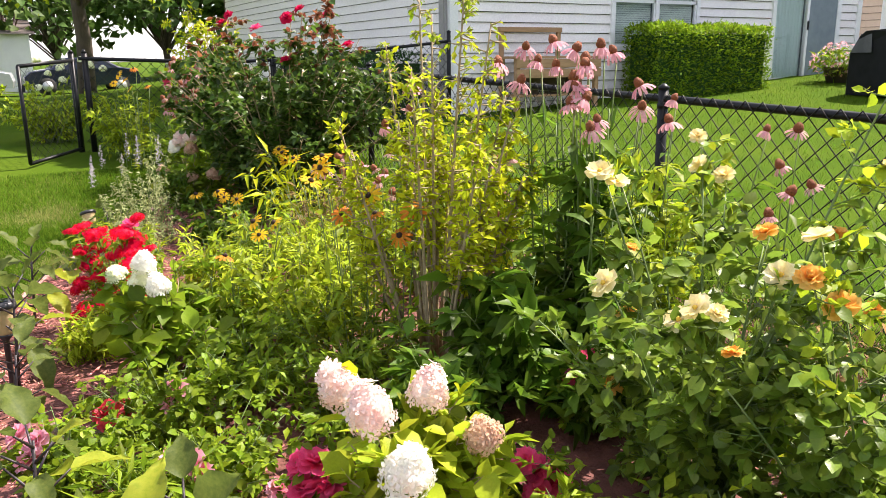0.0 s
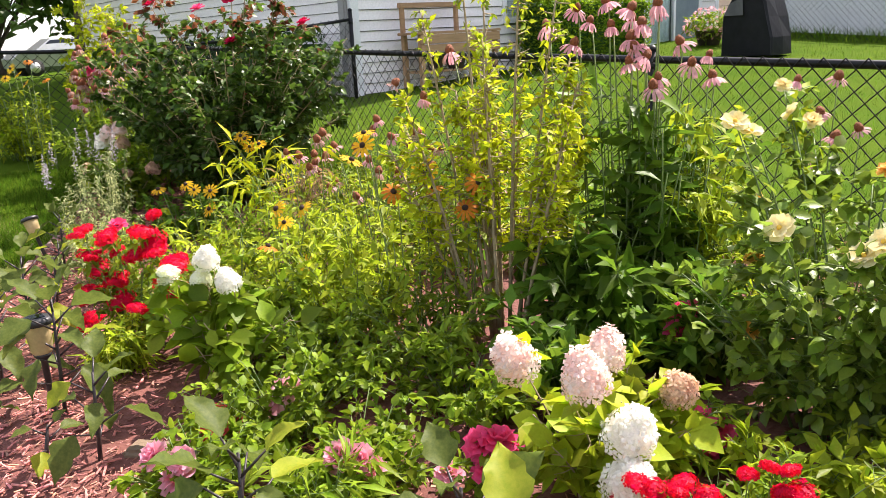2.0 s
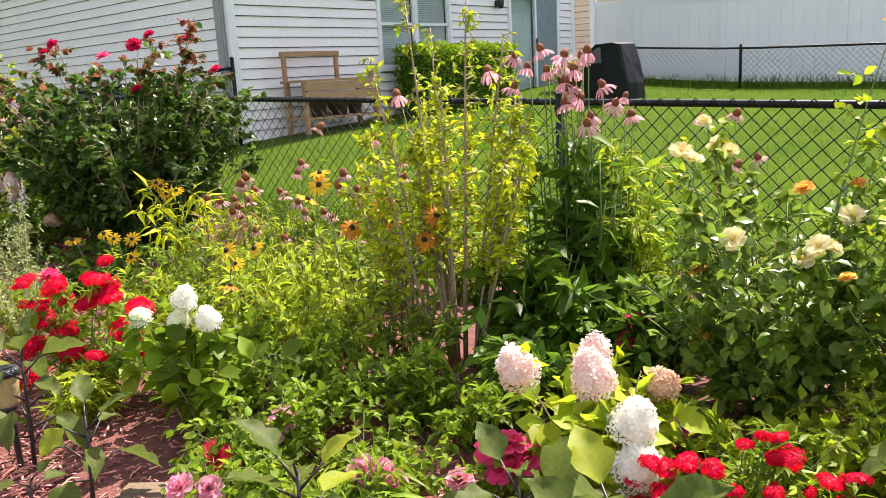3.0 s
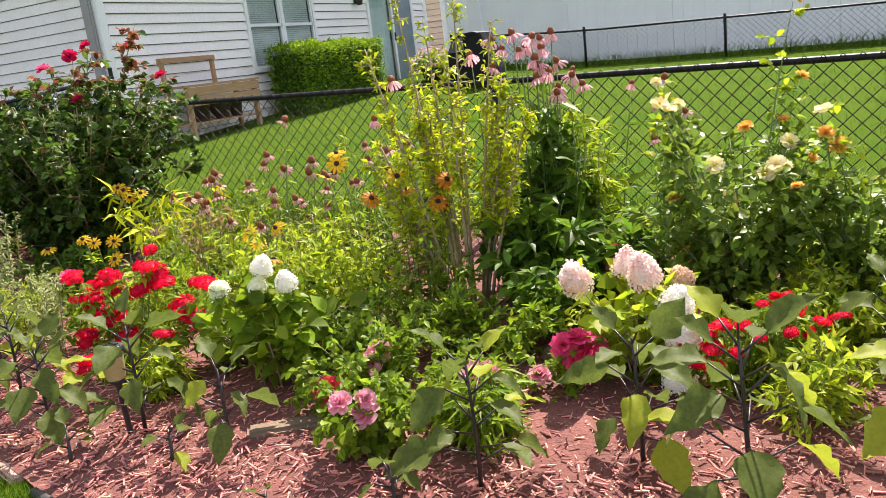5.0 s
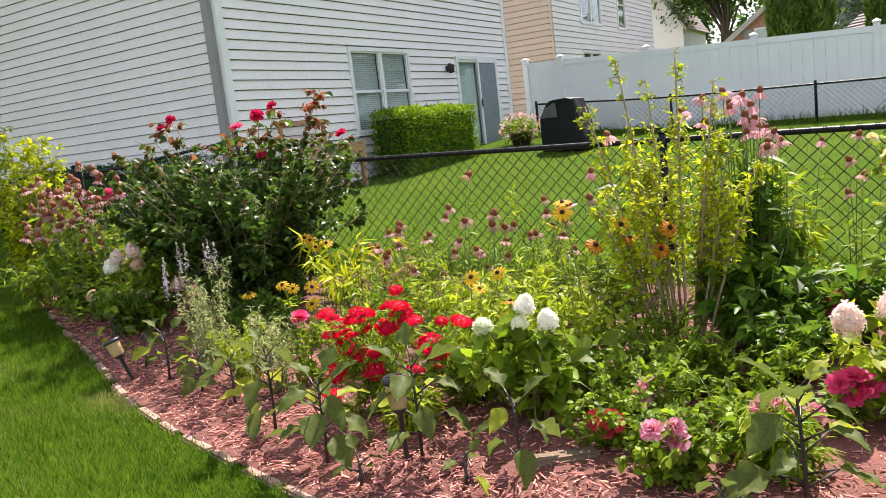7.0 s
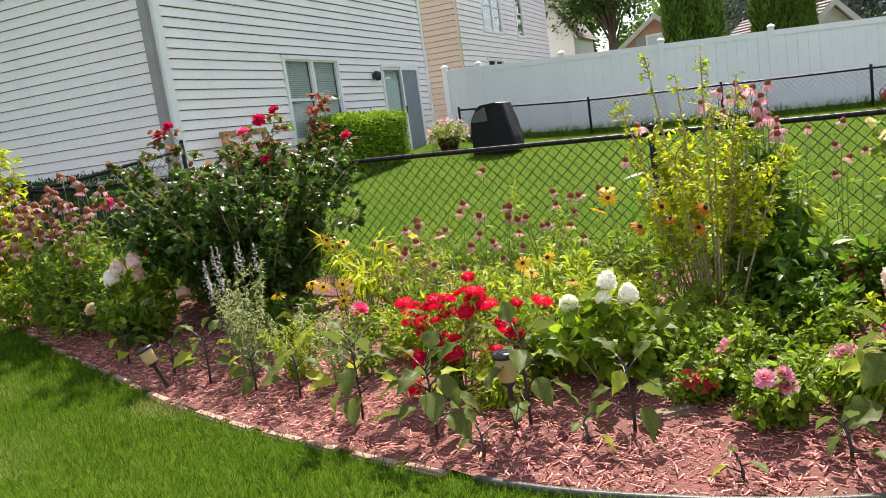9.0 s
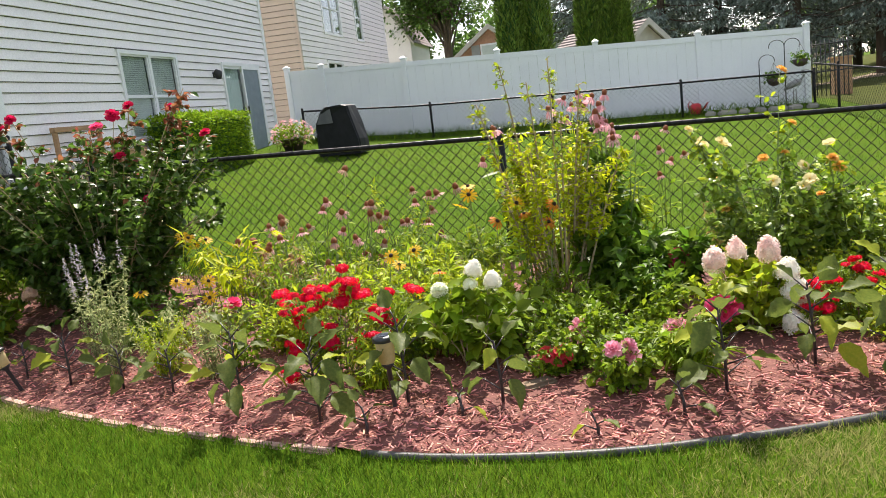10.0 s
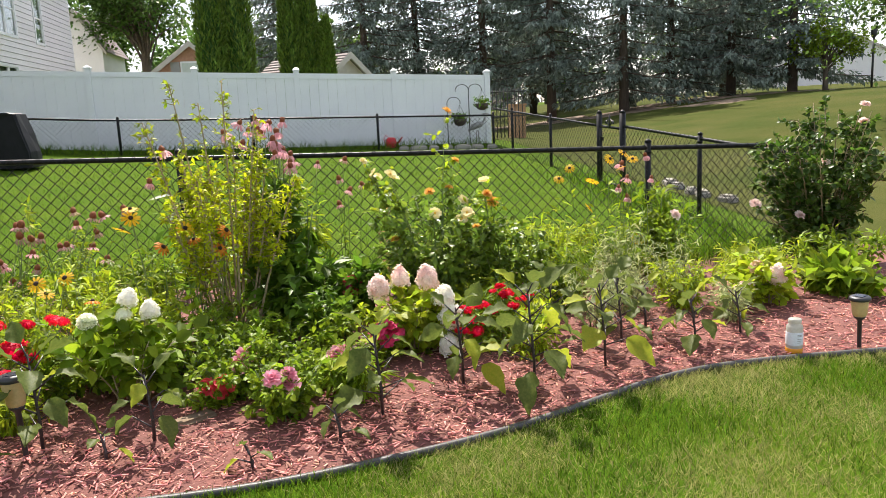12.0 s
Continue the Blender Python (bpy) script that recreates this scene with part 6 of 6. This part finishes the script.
# ---- planter at the door ----
pz = float(land(12.95, 8.75))
pl = thing("flower_planter", (12.95, 8.75, pz), "dark planter with pink trailing flowers by the patio door", "planter")
part("pot", meshed("pot", [turned([(0.18, 0), (0.26, 0.25), (0.28, 0.27), (0.24, 0.27)], 16)], M_TERRA), pl)
q = rng.normal(0, 1, (500, 3))
q = unit(q) * rng.uniform(0.2, 0.48, (500, 1)) * np.array([1, 1, 0.6]) + np.array([0, 0, 0.34])
q[:, 2] = np.maximum(q[:, 2], 0.1)
part("foliage", meshed("foliage", [foliage(q, q - np.array([0, 0, 0.3]), 0.14, LEAF_NARROW)], L_MID), pl)["kind"] = "stuff"
pk = unit(rng.normal(0, 1, (170, 3))) * 0.46 * np.array([1, 1, 0.65]) + np.array([0, 0, 0.38])
part("blossoms", meshed("blossoms", [strew(floret(5), frames_of(rng.normal(0, 1, (170, 3))), pk, np.full(170, 0.035))], P_CONE), pl, label="pink and pale blossoms")["kind"] = "stuff"


# ---- corner by the far fence ----
def hook(at, h, arms):
    z = float(land(*at))
    t = thing("shepherd_hook", (*at, z), "black iron shepherd hook with curled arms", "garden hook")
    part("pole", meshed("pole", [tube([(0, 0, -0.05), (0, 0, h)], 0.011, 8)], M_IRON), t)
    for sg in arms:
        part("arm", meshed("arm", [tube([(0, sg * 0.16 * (1 - math.cos(a)), h + 0.14 * math.sin(a)) for a in np.linspace(0, 3.3, 12)], 0.009, 6)], M_IRON), t)
    return z


def basket(at, r=0.17):
    t = thing("hanging_basket", at, "hanging basket with trailing green leaves", "hanging basket", "hanging baskets")
    part("basket", meshed("basket", [turned([(0.05, -0.16), (r * 0.7, -0.12), (r, 0), (r * 0.95, 0.0)], 14)], M_TERRA), t)
    for k in range(3):
        a = k * 2.1
        part("chain", meshed("chain", [tube([(r * math.cos(a), r * math.sin(a), 0), (0, 0, 0.34)], 0.004, 4)], M_IRON), t)
    q = rng.normal(0, 1, (120, 3)) * np.array([0.1, 0.1, 0.05]) + np.array([0, 0, 0.04])
    part("foliage", meshed("foliage", [foliage(q, q, 0.11, LEAF)], L_DEEP), t)["kind"] = "stuff"


hz = hook((15.1, -1.87), 1.3, (1, -1))
basket((15.1, -2.19, hz + 0.98))
hz2 = hook((15.0, -1.32), 1.0, (-1,))
basket((15.0, -1.62, hz2 + 0.62))
her = thing("heron_statue", (15.1, -2.05, float(land(15.1, -2.05))), "grey metal heron garden statue", "statue")
part("statue", meshed("statue", [tube([(0, 0.03, 0), (0, 0.02, 0.35)], 0.012, 6), tube([(0, -0.04, 0), (0, -0.03, 0.35)], 0.012, 6), tube([(0, 0.22, 0.36), (0, 0.1, 0.44), (0, -0.08, 0.5), (0, -0.16, 0.52)], [0.02, 0.07, 0.075, 0.02], 8), tube([(0, -0.12, 0.52), (0, -0.2, 0.62), (0, -0.16, 0.74), (0, -0.3, 0.74)], [0.03, 0.022, 0.025, 0.006], 6)], M_SPOUT), her)
can = thing("watering_can", (14.95, 0.05, float(land(14.95, 0.05))), "red plastic watering can by the far fence", "watering can")
part("body", meshed("body", [turned([(0.11, 0), (0.13, 0.03), (0.12, 0.2), (0.07, 0.24)], 14)], M_REDPLASTIC), can)
part("spout", meshed("spout", [tube([(0, -0.1, 0.06), (0, -0.2, 0.14), (0, -0.26, 0.24)], [0.03, 0.02, 0.018], 8)], M_REDPLASTIC), can)
part("handle", meshed("handle", [tube([(0, 0.05, 0.23), (0, 0.12, 0.3), (0, 0.17, 0.2), (0, 0.12, 0.08)], 0.013, 6)], M_REDPLASTIC), can)
row = thing("stone_border", (0, 0, 0), "low border of pale stones along the far fence", "stone border")
cob = [soft_box("border_stone", -0.09, 0.09, -w, w, -0.03, 0.1, M_STONE, 0.035, 3) for w in (0.14, 0.19, 0.11)]
yy = -2.2
while yy < -0.1:
    part("border_stone", cob[int(rng.integers(3))], row, pose(14.3 + rng.normal(0, 0.03), yy, float(land(14.3, yy)), 0, 0, rng.normal(0, 8)))
    yy += 0.34
for x in np.arange(6.2, 8.1, 0.42):
    part("border_stone", cob[int(rng.integers(3))], row, pose(x + rng.normal(0, 0.05), -3.4 + 0.1 * math.sin(x * 2), float(land(x, -3.4)) + 0.012, 0, 0, 90 + rng.normal(0, 10)))
n = 1300
wx, wy2 = rng.uniform(3.6, 9.2, n), rng.normal(-2.15, 0.2, n)
tagged(new("tall_weeds", blades("tall_weeds", wx, wy2, land(wx, wy2), 0.08, 0.28, 0.012, M_BLADE)), "tall weeds along the side fence", "weeds", kind="stuff")
n = 2600
wx, wy2 = rng.normal(14.75, 0.18, n), rng.uniform(-2.2, 9, n)
tagged(new("tall_grass", blades("tall_grass", wx, wy2, land(wx, wy2), 0.08, 0.3, 0.016, M_BLADE)), "uncut grass between the two far fences", "grass", kind="stuff")


# ---- trees ----
def needles(p, d, size, material, name="foliage", shape=LEAF_NARROW, **kw):
    return meshed(name, [foliage(p, d, size, shape, **kw)], material)


def spruce(at, h, r, bare=1.5, dense=1.12):
    z = float(land(*at))
    t = thing("spruce_tree", (*at, z), "tall blue green spruce with drooping branches", "spruce", "spruces on the slope")
    part("trunk", meshed("trunk", [tube([(0, 0, -0.2), (0.05, 0, h * 0.3), (0, 0.05, h * 0.7), (0, 0, h)], [0.26, 0.19, 0.1, 0.02], 9)], M_BARK), t)
    st, ps, ds = [], [], []
    zz = bare
    while zz < min(h - 0.3, 10.5):
        reach = r * (1 - (zz - bare) / (h - bare)) ** 0.8 + 0.2
        for k in range(int(7 * dense) + 1):
            a = rng.uniform(0, 6.283)
            ln = reach * rng.uniform(0.65, 1.1)
            s = np.linspace(0, 1, 6)
            arm = np.stack([s * ln * math.cos(a), s * ln * math.sin(a), zz - 0.55 * ln * s ** 1.2 * 0.5 + 0.3 * ln * s ** 3 * 0.4], 1)
            st.append(tube(arm, np.linspace(0.035, 0.008, 6), 4, False))
            m = int(46 * dense * ln / 2)
            u = rng.uniform(0.15, 1.03, m)
            i = np.minimum((u * 5).astype(int), 4)
            base = arm[i] + (arm[i + 1] - arm[i]) * (u * 5 - i)[:, None]
            side = np.array([-math.sin(a), math.cos(a), 0])
            off = rng.uniform(-1, 1, m)[:, None] * (0.42 * (1.1 - u))[:, None] * side + np.array([0, 0, -1]) * rng.uniform(0, 0.28, m)[:, None]
            ps.append(base + off)
            ds.append(unit(np.array([math.cos(a), math.sin(a), 0]) * 0.8 + off * 1.5 + np.array([0, 0, -0.25])))
        zz += rng.uniform(0.3, 0.5)
    part("branch_mass", meshed("branch_mass", st, M_BARK), t)["kind"] = "stuff"
    part("foliage", needles(np.concatenate(ps), np.concatenate(ds), 0.28, L_SPRUCE, shape=leaf_shape(0.4, 0.1, 0.15, 0.4), spread=0.5), t)["kind"] = "stuff"


for x, y, h, r, bare in ((37, -7.6, 15, 3.2, 2.6), (36, -10.9, 16, 3.4, 2.8), (38, -1.6, 13, 3.4, 0.6), (40, -4.6, 15, 3.4, 1.0), (34, -14.0, 14, 3.2, 1.2), (36, -17.5, 15, 3.4, 1.0), (35, -20.4, 14, 3.6, 1.5), (33, -22.6, 13, 3.2, 1.2), (44, 2.5, 15, 3.6, 0.5), (46, -13, 16, 4.0, 1.5), (42, -24, 14, 4.0, 1.2)):
    spruce((x, y), h, r, bare)


def arborvitae(at, h, r, n=6500):
    z = float(land(*at))
    t = thing("arborvitae", (*at, z), "tall narrow column of dark green arborvitae", "conifer", "conifer columns")
    part("trunk", meshed("trunk", [tube([(0, 0, -0.1), (0, 0, h * 0.8)], [0.1, 0.04], 6)], M_BARK), t)
    u = rng.uniform(0, 1, n)
    a = rng.uniform(0, 6.283, n)
    rad = r * np.clip(1.15 * np.sqrt(1 - u ** 2.2), 0.05, 1) * (1 + 0.12 * np.sin(a * 5 + u * 9)) * rng.uniform(0.8, 1.02, n)
    p = np.stack([rad * np.cos(a), rad * np.sin(a), u * h], 1)
    d = np.stack([np.cos(a) * 0.35, np.sin(a) * 0.35, np.ones(n)], 1)
    # dark filler in place of the shaded inside of the column
    part("core", meshed("core", [tube([(0, 0, 0), (0, 0, h * 0.5), (0, 0, h * 0.92)], [r * 0.8, r * 0.75, 0.1], 10)], L_YEW_CORE), t)
    part("foliage", needles(p, d, 0.19, L_ARB, spread=0.2, droop=0, flat=1.5), t)["kind"] = "stuff"


for x, y, h, r in ((22.0, 4.55, 7.5, 0.42), (22.2, 3.75, 7.2, 0.42), (22.6, 2.15, 5.4, 0.36), (22.8, 1.6, 5.3, 0.34), (22.5, 1.05, 3.7, 0.22)):
    arborvitae((x, y), h, r)


def leafy_tree(at, h, r, trunk, n, size, leaf, label, squash=0.8, bottom=0.35):
    z = float(land(*at))
    t = thing("leafy_tree", (*at, z), label, "tree")
    fork = h * bottom
    part("trunk", meshed("trunk", [tube([(0, 0, -0.2), (trunk * 0.3, 0, fork * 0.6), (0, trunk * 0.3, fork), (0, 0, h * 0.75)], [trunk * 1.25, trunk, trunk * 0.85, trunk * 0.2], 10)], M_BARK), t)
    tips, st = [], []
    for k in range(42):
        a, e = rng.uniform(0, 6.283), rng.uniform(-0.25, 1.3)
        q = r * rng.uniform(0.55, 1.0)
        end = np.array([q * math.cos(a) * math.cos(e), q * math.sin(a) * math.cos(e), fork + (h - fork) * 0.42 + q * squash * math.sin(e)])
        foot = np.array([0, 0, fork * rng.uniform(0.8, 1.5)])
        arm = foot + (end - foot) * np.linspace(0, 1, 5)[:, None] + np.array([0, 0, 0.1 * r]) * np.sin(np.linspace(0, math.pi, 5))[:, None]
        st.append(tube(arm, np.linspace(trunk * 0.3, trunk * 0.05, 5), 5, False))
        tips += [end, arm[3]]
    part("limb_mass", meshed("limb_mass", st, M_BARK), t)["kind"] = "stuff"
    tips = np.array(tips)
    c = tips[rng.integers(len(tips), size=n // 28)] + rng.normal(0, 0.15 * r, (n // 28, 3))
    p = np.repeat(c, 28, 0) + rng.normal(0, 0.085 * r, (len(c) * 28, 3))
    d = p - np.array([0, 0, fork + (h - fork) * 0.4])
    part("crown", meshed("crown", [foliage(p, unit(d), size, LEAF_FAR, spread=0.8)], leaf), t)["kind"] = "stuff"


leafy_tree((46, 10.4), 10.5, 3.6, 0.3, 9000, 0.26, L_TREE, "round green broad-leaved tree behind the houses")
leafy_tree((60, 17), 9, 4.5, 0.3, 5000, 0.4, L_TREE, "distant green broad-leaved shade tree")
leafy_tree((14.0, -13.6), 4.7, 3.0, 0.14, 11000, 0.13, L_TREE, "broad-leaved tree overhanging the grassy slope", bottom=0.3)
leafy_tree((31, -23.0), 3.6, 1.5, 0.12, 3500, 0.15, L_MID, "small bright green round tree", bottom=0.25)
leafy_tree((7.2, 26), 8.5, 5.0, 0.42, 9000, 0.2, L_MID, "shade tree with thick dark trunk beyond the gate", bottom=0.38)
leafy_tree((-1.5, 22), 7.5, 4.2, 0.22, 8000, 0.2, L_LIGHT, "yellow green tree beyond the gate", bottom=0.36)
leafy_tree((3.0, 30), 8.0, 4.5, 0.25, 7000, 0.24, L_LIGHT, "light green tree near the street", bottom=0.38)
for x, y, h, r in ((52, -3, 4.5, 2.5), (50, -8.5, 3.6, 2.2), (55, -12, 4, 2.5), (48, -16, 3, 2), (70, 8, 9, 6), (75, -2, 8, 6), (80, -25, 8, 6), (14, 46, 9, 6), (-8, 50, 9, 6), (4, 55, 10, 7), (70, -40, 9, 7), (-4, 44, 8, 5), (9, 47, 9, 5.5), (1, 46, 8, 5), (-14, 44, 9, 6), (20, 50, 9, 6)):
    leafy_tree((x, y), h, r, 0.2, 2200, 0.35 * max(1, r / 3), L_TREE, "distant green broad-leaved tree", bottom=0.15)


# ---- buildings beyond the fence ----
def gable_house(label, at, w, d, eave, peak, wall_mat, windows=(), name="house", turn=0):
    """A low building whose gable, w wide along y, looks towards -x."""
    z = float(land(*at))
    t = thing(name, pose(*at, z, 0, 0, turn), label, "house" if name == "house" else "shed")
    part("wall", meshed("wall", [([(0, -w / 2, 0), (0, w / 2, 0), (0, w / 2, eave), (0, 0, peak), (0, -w / 2, eave), (d, -w / 2, 0), (d, w / 2, 0), (d, w / 2, eave), (d, 0, peak), (d, -w / 2, eave)], [(0, 4, 3, 2, 1), (5, 6, 7, 8, 9), (0, 5, 9, 4), (1, 2, 7, 6)])], wall_mat, False), t)
    for sg in (1, -1):
        roof = part("roof", None, t)
        n = 12
        for k in range(n):
            a, b = k / n, (k + 1) / n
            y0, y1 = sg * (w / 2 + 0.25) * (1 - a), sg * (w / 2 + 0.25) * (1 - b)
            sl = (peak - eave) / (w / 2)
            z0, z1 = peak + 0.06 - abs(y0) * sl + 0.035, peak + 0.06 - abs(y1) * sl
            part("shingle_course", meshed("shingle_course", [([(-0.25, y0, z0), (d + 0.25, y0, z0), (d + 0.25, y1, z1), (-0.25, y1, z1), (-0.25, y0, z0 - 0.05), (d + 0.25, y0, z0 - 0.05)], [(0, 1, 2, 3), (4, 5, 1, 0)])], M_ROOF, False), roof)
        sl = (peak - eave) / (w / 2)
        part("barge_board", meshed("barge_board", [([(-0.28, sg * (w / 2 + 0.25), eave - 0.25 * sl - 0.14), (-0.28, sg * (w / 2 + 0.25), eave - 0.25 * sl + 0.08), (-0.28, 0, peak + 0.1), (-0.28, 0, peak - 0.12), (-0.2, sg * (w / 2 + 0.25), eave - 0.25 * sl - 0.14), (-0.2, 0, peak - 0.12)], [(0, 1, 2, 3), (0, 3, 5, 4)])], M_SHED, False), t)
    for y, z0, ww, hh in windows:
        win = part("window", boxes_mesh("window", [(-0.05, 0, y - ww / 2 - 0.07, y + ww / 2 + 0.07, z0 - 0.07, z0 + hh + 0.07)], M_TRIM), t)
        part("pane", boxes_mesh("pane", [(-0.065, -0.055, y - ww / 2, y + ww / 2, z0, z0 + hh)], M_BLIND), win)
        part("shutter", boxes_mesh("shutter", [(-0.06, 0, y + ww / 2 + 0.1, y + ww / 2 + 0.45, z0 - 0.05, z0 + hh + 0.05)], M_SPOUT), win)
    return t


gable_house("house gable of orange brick behind the white fence", (30, 6.1), 5.4, 7, 1.6, 3.6, M_BRICKWALL, [(-0.1, 1.75, 0.9, 1.1)])
gable_house("beige garden shed with shingle roof", (24, 0.38), 2.9, 3.4, 1.7, 2.72, M_SHED, name="shed", turn=42)
gable_house("grey gabled house far behind", (45, 13.9), 2.6, 6, 4.6, 6.6, M_SIDING)
gable_house("distant low house with brown roof", (75, -15.5), 9, 8, 2.6, 4.6, M_TAN)
gable_house("distant white house above the slope", (70, -52), 14, 10, 3.5, 6.0, M_SIDING)
gable_house("white garage beyond the lawn", (-6, 47), 9, 8, 2.6, 3.4, M_TRIM)

# bare soil under the spruces
for x, y, r in ((34, -14, 2.6), (35.5, -18.5, 3.4), (33.5, -21.8, 3.0), (36, -11, 2.4), (37, -7.5, 2.2), (30, -17, 2.0)):
    a = np.linspace(0, 6.283, 40, endpoint=False)
    rr = r * (1 + 0.22 * np.sin(a * 3 + x) + 0.12 * np.sin(a * 7 + y))
    ring = [np.stack([x + s * rr * np.cos(a), y + s * rr * np.sin(a)], 1) for s in (0.05, 0.35, 0.7, 1.0)]
    pts = np.concatenate(ring)
    zz = land(pts[:, 0], pts[:, 1]) + np.repeat([0.07, 0.07, 0.06, 0.0], 40)
    tagged(new("bare_soil", meshed("bare_soil", [(np.column_stack([pts, zz]), [(k * 40 + i, k * 40 + (i + 1) % 40, (k + 1) * 40 + (i + 1) % 40, (k + 1) * 40 + i) for k in range(3) for i in range(40)])], M_DIRT)), "bare brown soil under the spruce trees", "soil", kind="structure")

# things past the fence end
tall = thing("wooden_chest", (20.2, -4.5, float(land(20.2, -4.5))), "tall dark brown wooden storage box", "cabinet")
part("body", soft_box("body", -0.25, 0.25, -0.22, 0.22, 0, 1.0, M_WOOD, 0.02), tall)
part("lid", soft_box("lid", -0.28, 0.28, -0.25, 0.25, 1.0, 1.05, M_WOOD, 0.012), tall)
ft = thing("iron_fence", (0, 0, 0), "dark iron picket fence beyond the white fence", "fence")
for k in range(14):
    y = -2.9 - 0.11 * k
    part("picket", meshed("picket", [tube([(19.0, y, float(land(19, y))), (19.0, y, 1.95)], 0.014, 5)], M_IRON), ft)
for z in (1.15, 1.85):
    part("rail", meshed("rail", [tube([(19.0, -2.8, z), (19.0, -4.45, z)], 0.018, 6)], M_IRON), ft)
lp = thing("street_lamp", (30, -24.7, float(land(30, -24.7))), "black street lamp post on the slope", "street lamp")
part("pole", meshed("pole", [tube([(0, 0, -0.1), (0, 0, 2.3)], 0.05, 8)], M_IRON), lp)
part("lantern", meshed("lantern", [turned([(0.06, 2.3), (0.12, 2.4), (0.16, 2.65), (0.05, 2.8), (0.02, 2.9)], 10)], M_IRON), lp)


# ---- parked cars beyond the gate ----
def car(at, turn, paint, label):
    t = thing("parked_car", pose(*at, float(land(*at)), 0, 0, turn), label, "car")
    prof = [(-2.1, 0.35), (-2.15, 0.7), (-1.9, 0.9), (-1.2, 1.0), (-0.6, 1.42), (0.7, 1.45), (1.4, 1.05), (2.1, 0.92), (2.2, 0.6), (2.15, 0.35)]
    v, f, m = [], [], len(prof)
    for y, s in ((-0.85, 0.94), (-0.8, 1.0), (0.8, 1.0), (0.85, 0.94)):
        v += [(x * (0.99 if s < 1 else 1), y * (0.82 if z > 1.1 else 1), 0.35 + (z - 0.35) * s) for x, z in prof]
    for i in range(3):
        f += [(i * m + k, i * m + k + 1, (i + 1) * m + k + 1, (i + 1) * m + k) for k in range(m - 1)]
    f += [tuple(range(m))[::-1], tuple(range(3 * m, 4 * m))]
    part("body", meshed("body", [(v, f)], paint, False), t)
    for sg in (-1, 1):
        part("side_window", meshed("side_window", [([(-1.05, sg * 0.80, 1.05), (-0.6, sg * 0.71, 1.36), (0.65, sg * 0.71, 1.38), (1.15, sg * 0.80, 1.08)], [(0, 1, 2, 3)])], M_SOLAR, False), t)
        for x in (-1.35, 1.4):
            w = part("wheel", meshed("wheel", [tube([(x, sg * 0.70, 0.33), (x, sg * 0.88, 0.33)], 0.33, 18)], M_RUBBER), t)
            part("rim", meshed("rim", [tube([(x, sg * 0.875, 0.33), (x, sg * 0.89, 0.33)], 0.2, 14)], M_CARSILVER), w)


tagged(new("street", meshed("street", [([(-60, 33.5, -0.004 + 0.012), (60, 33.5, 0.008), (60, 41, 0.008), (-60, 41, 0.008)], [(0, 1, 2, 3)])], M_ASPHALT)), "grey asphalt street beyond the lawns", "street", kind="structure")
car((3.4, 36), 3, M_CARBLUE, "dark blue car parked beyond the gate")
car((9.0, 35.5), 0, M_CARSILVER, "silver car parked beyond the gate")
car((-1.2, 36), -4, M_CARSILVER, "pale grey car parked beyond the gate")

# white flowering border beyond the gate
wb = bush("white_flower_bush", "bush of small white flowers beyond the gate", "bush", (0.75, 11.6), 0.95, 0.75, 30, 14, 6, 0.12, 0.07, LEAF, L_LIGHT, M_STEM_G, start=0.1, low=0.4)
for p in GATE_WHITES:
    bloom(wb, "flower_head", F_HYD_G[0], (p[0], p[1] + rng.normal(0, 0.15), p[2] + 0.05), facing(0.8), rng.uniform(0.8, 1.2))
bush("upright_weed", "slender weeds with pale green leaves at the fence", "plant", (2.75, 4.0), 0.95, 0.3, 6, 12, 3, 0.06, 0.06, LEAF_NARROW, L_LIGHT, M_STEM_G, start=0.2)
bush("yellowing_perennial", "yellow green clump of leaves inside the gate", "plant", (1.3, 9.6), 0.75, 0.4, 26, 14, 5, 0.1, 0.08, LEAF_NARROW, L_LIGHT, M_STEM_G, start=0.08)
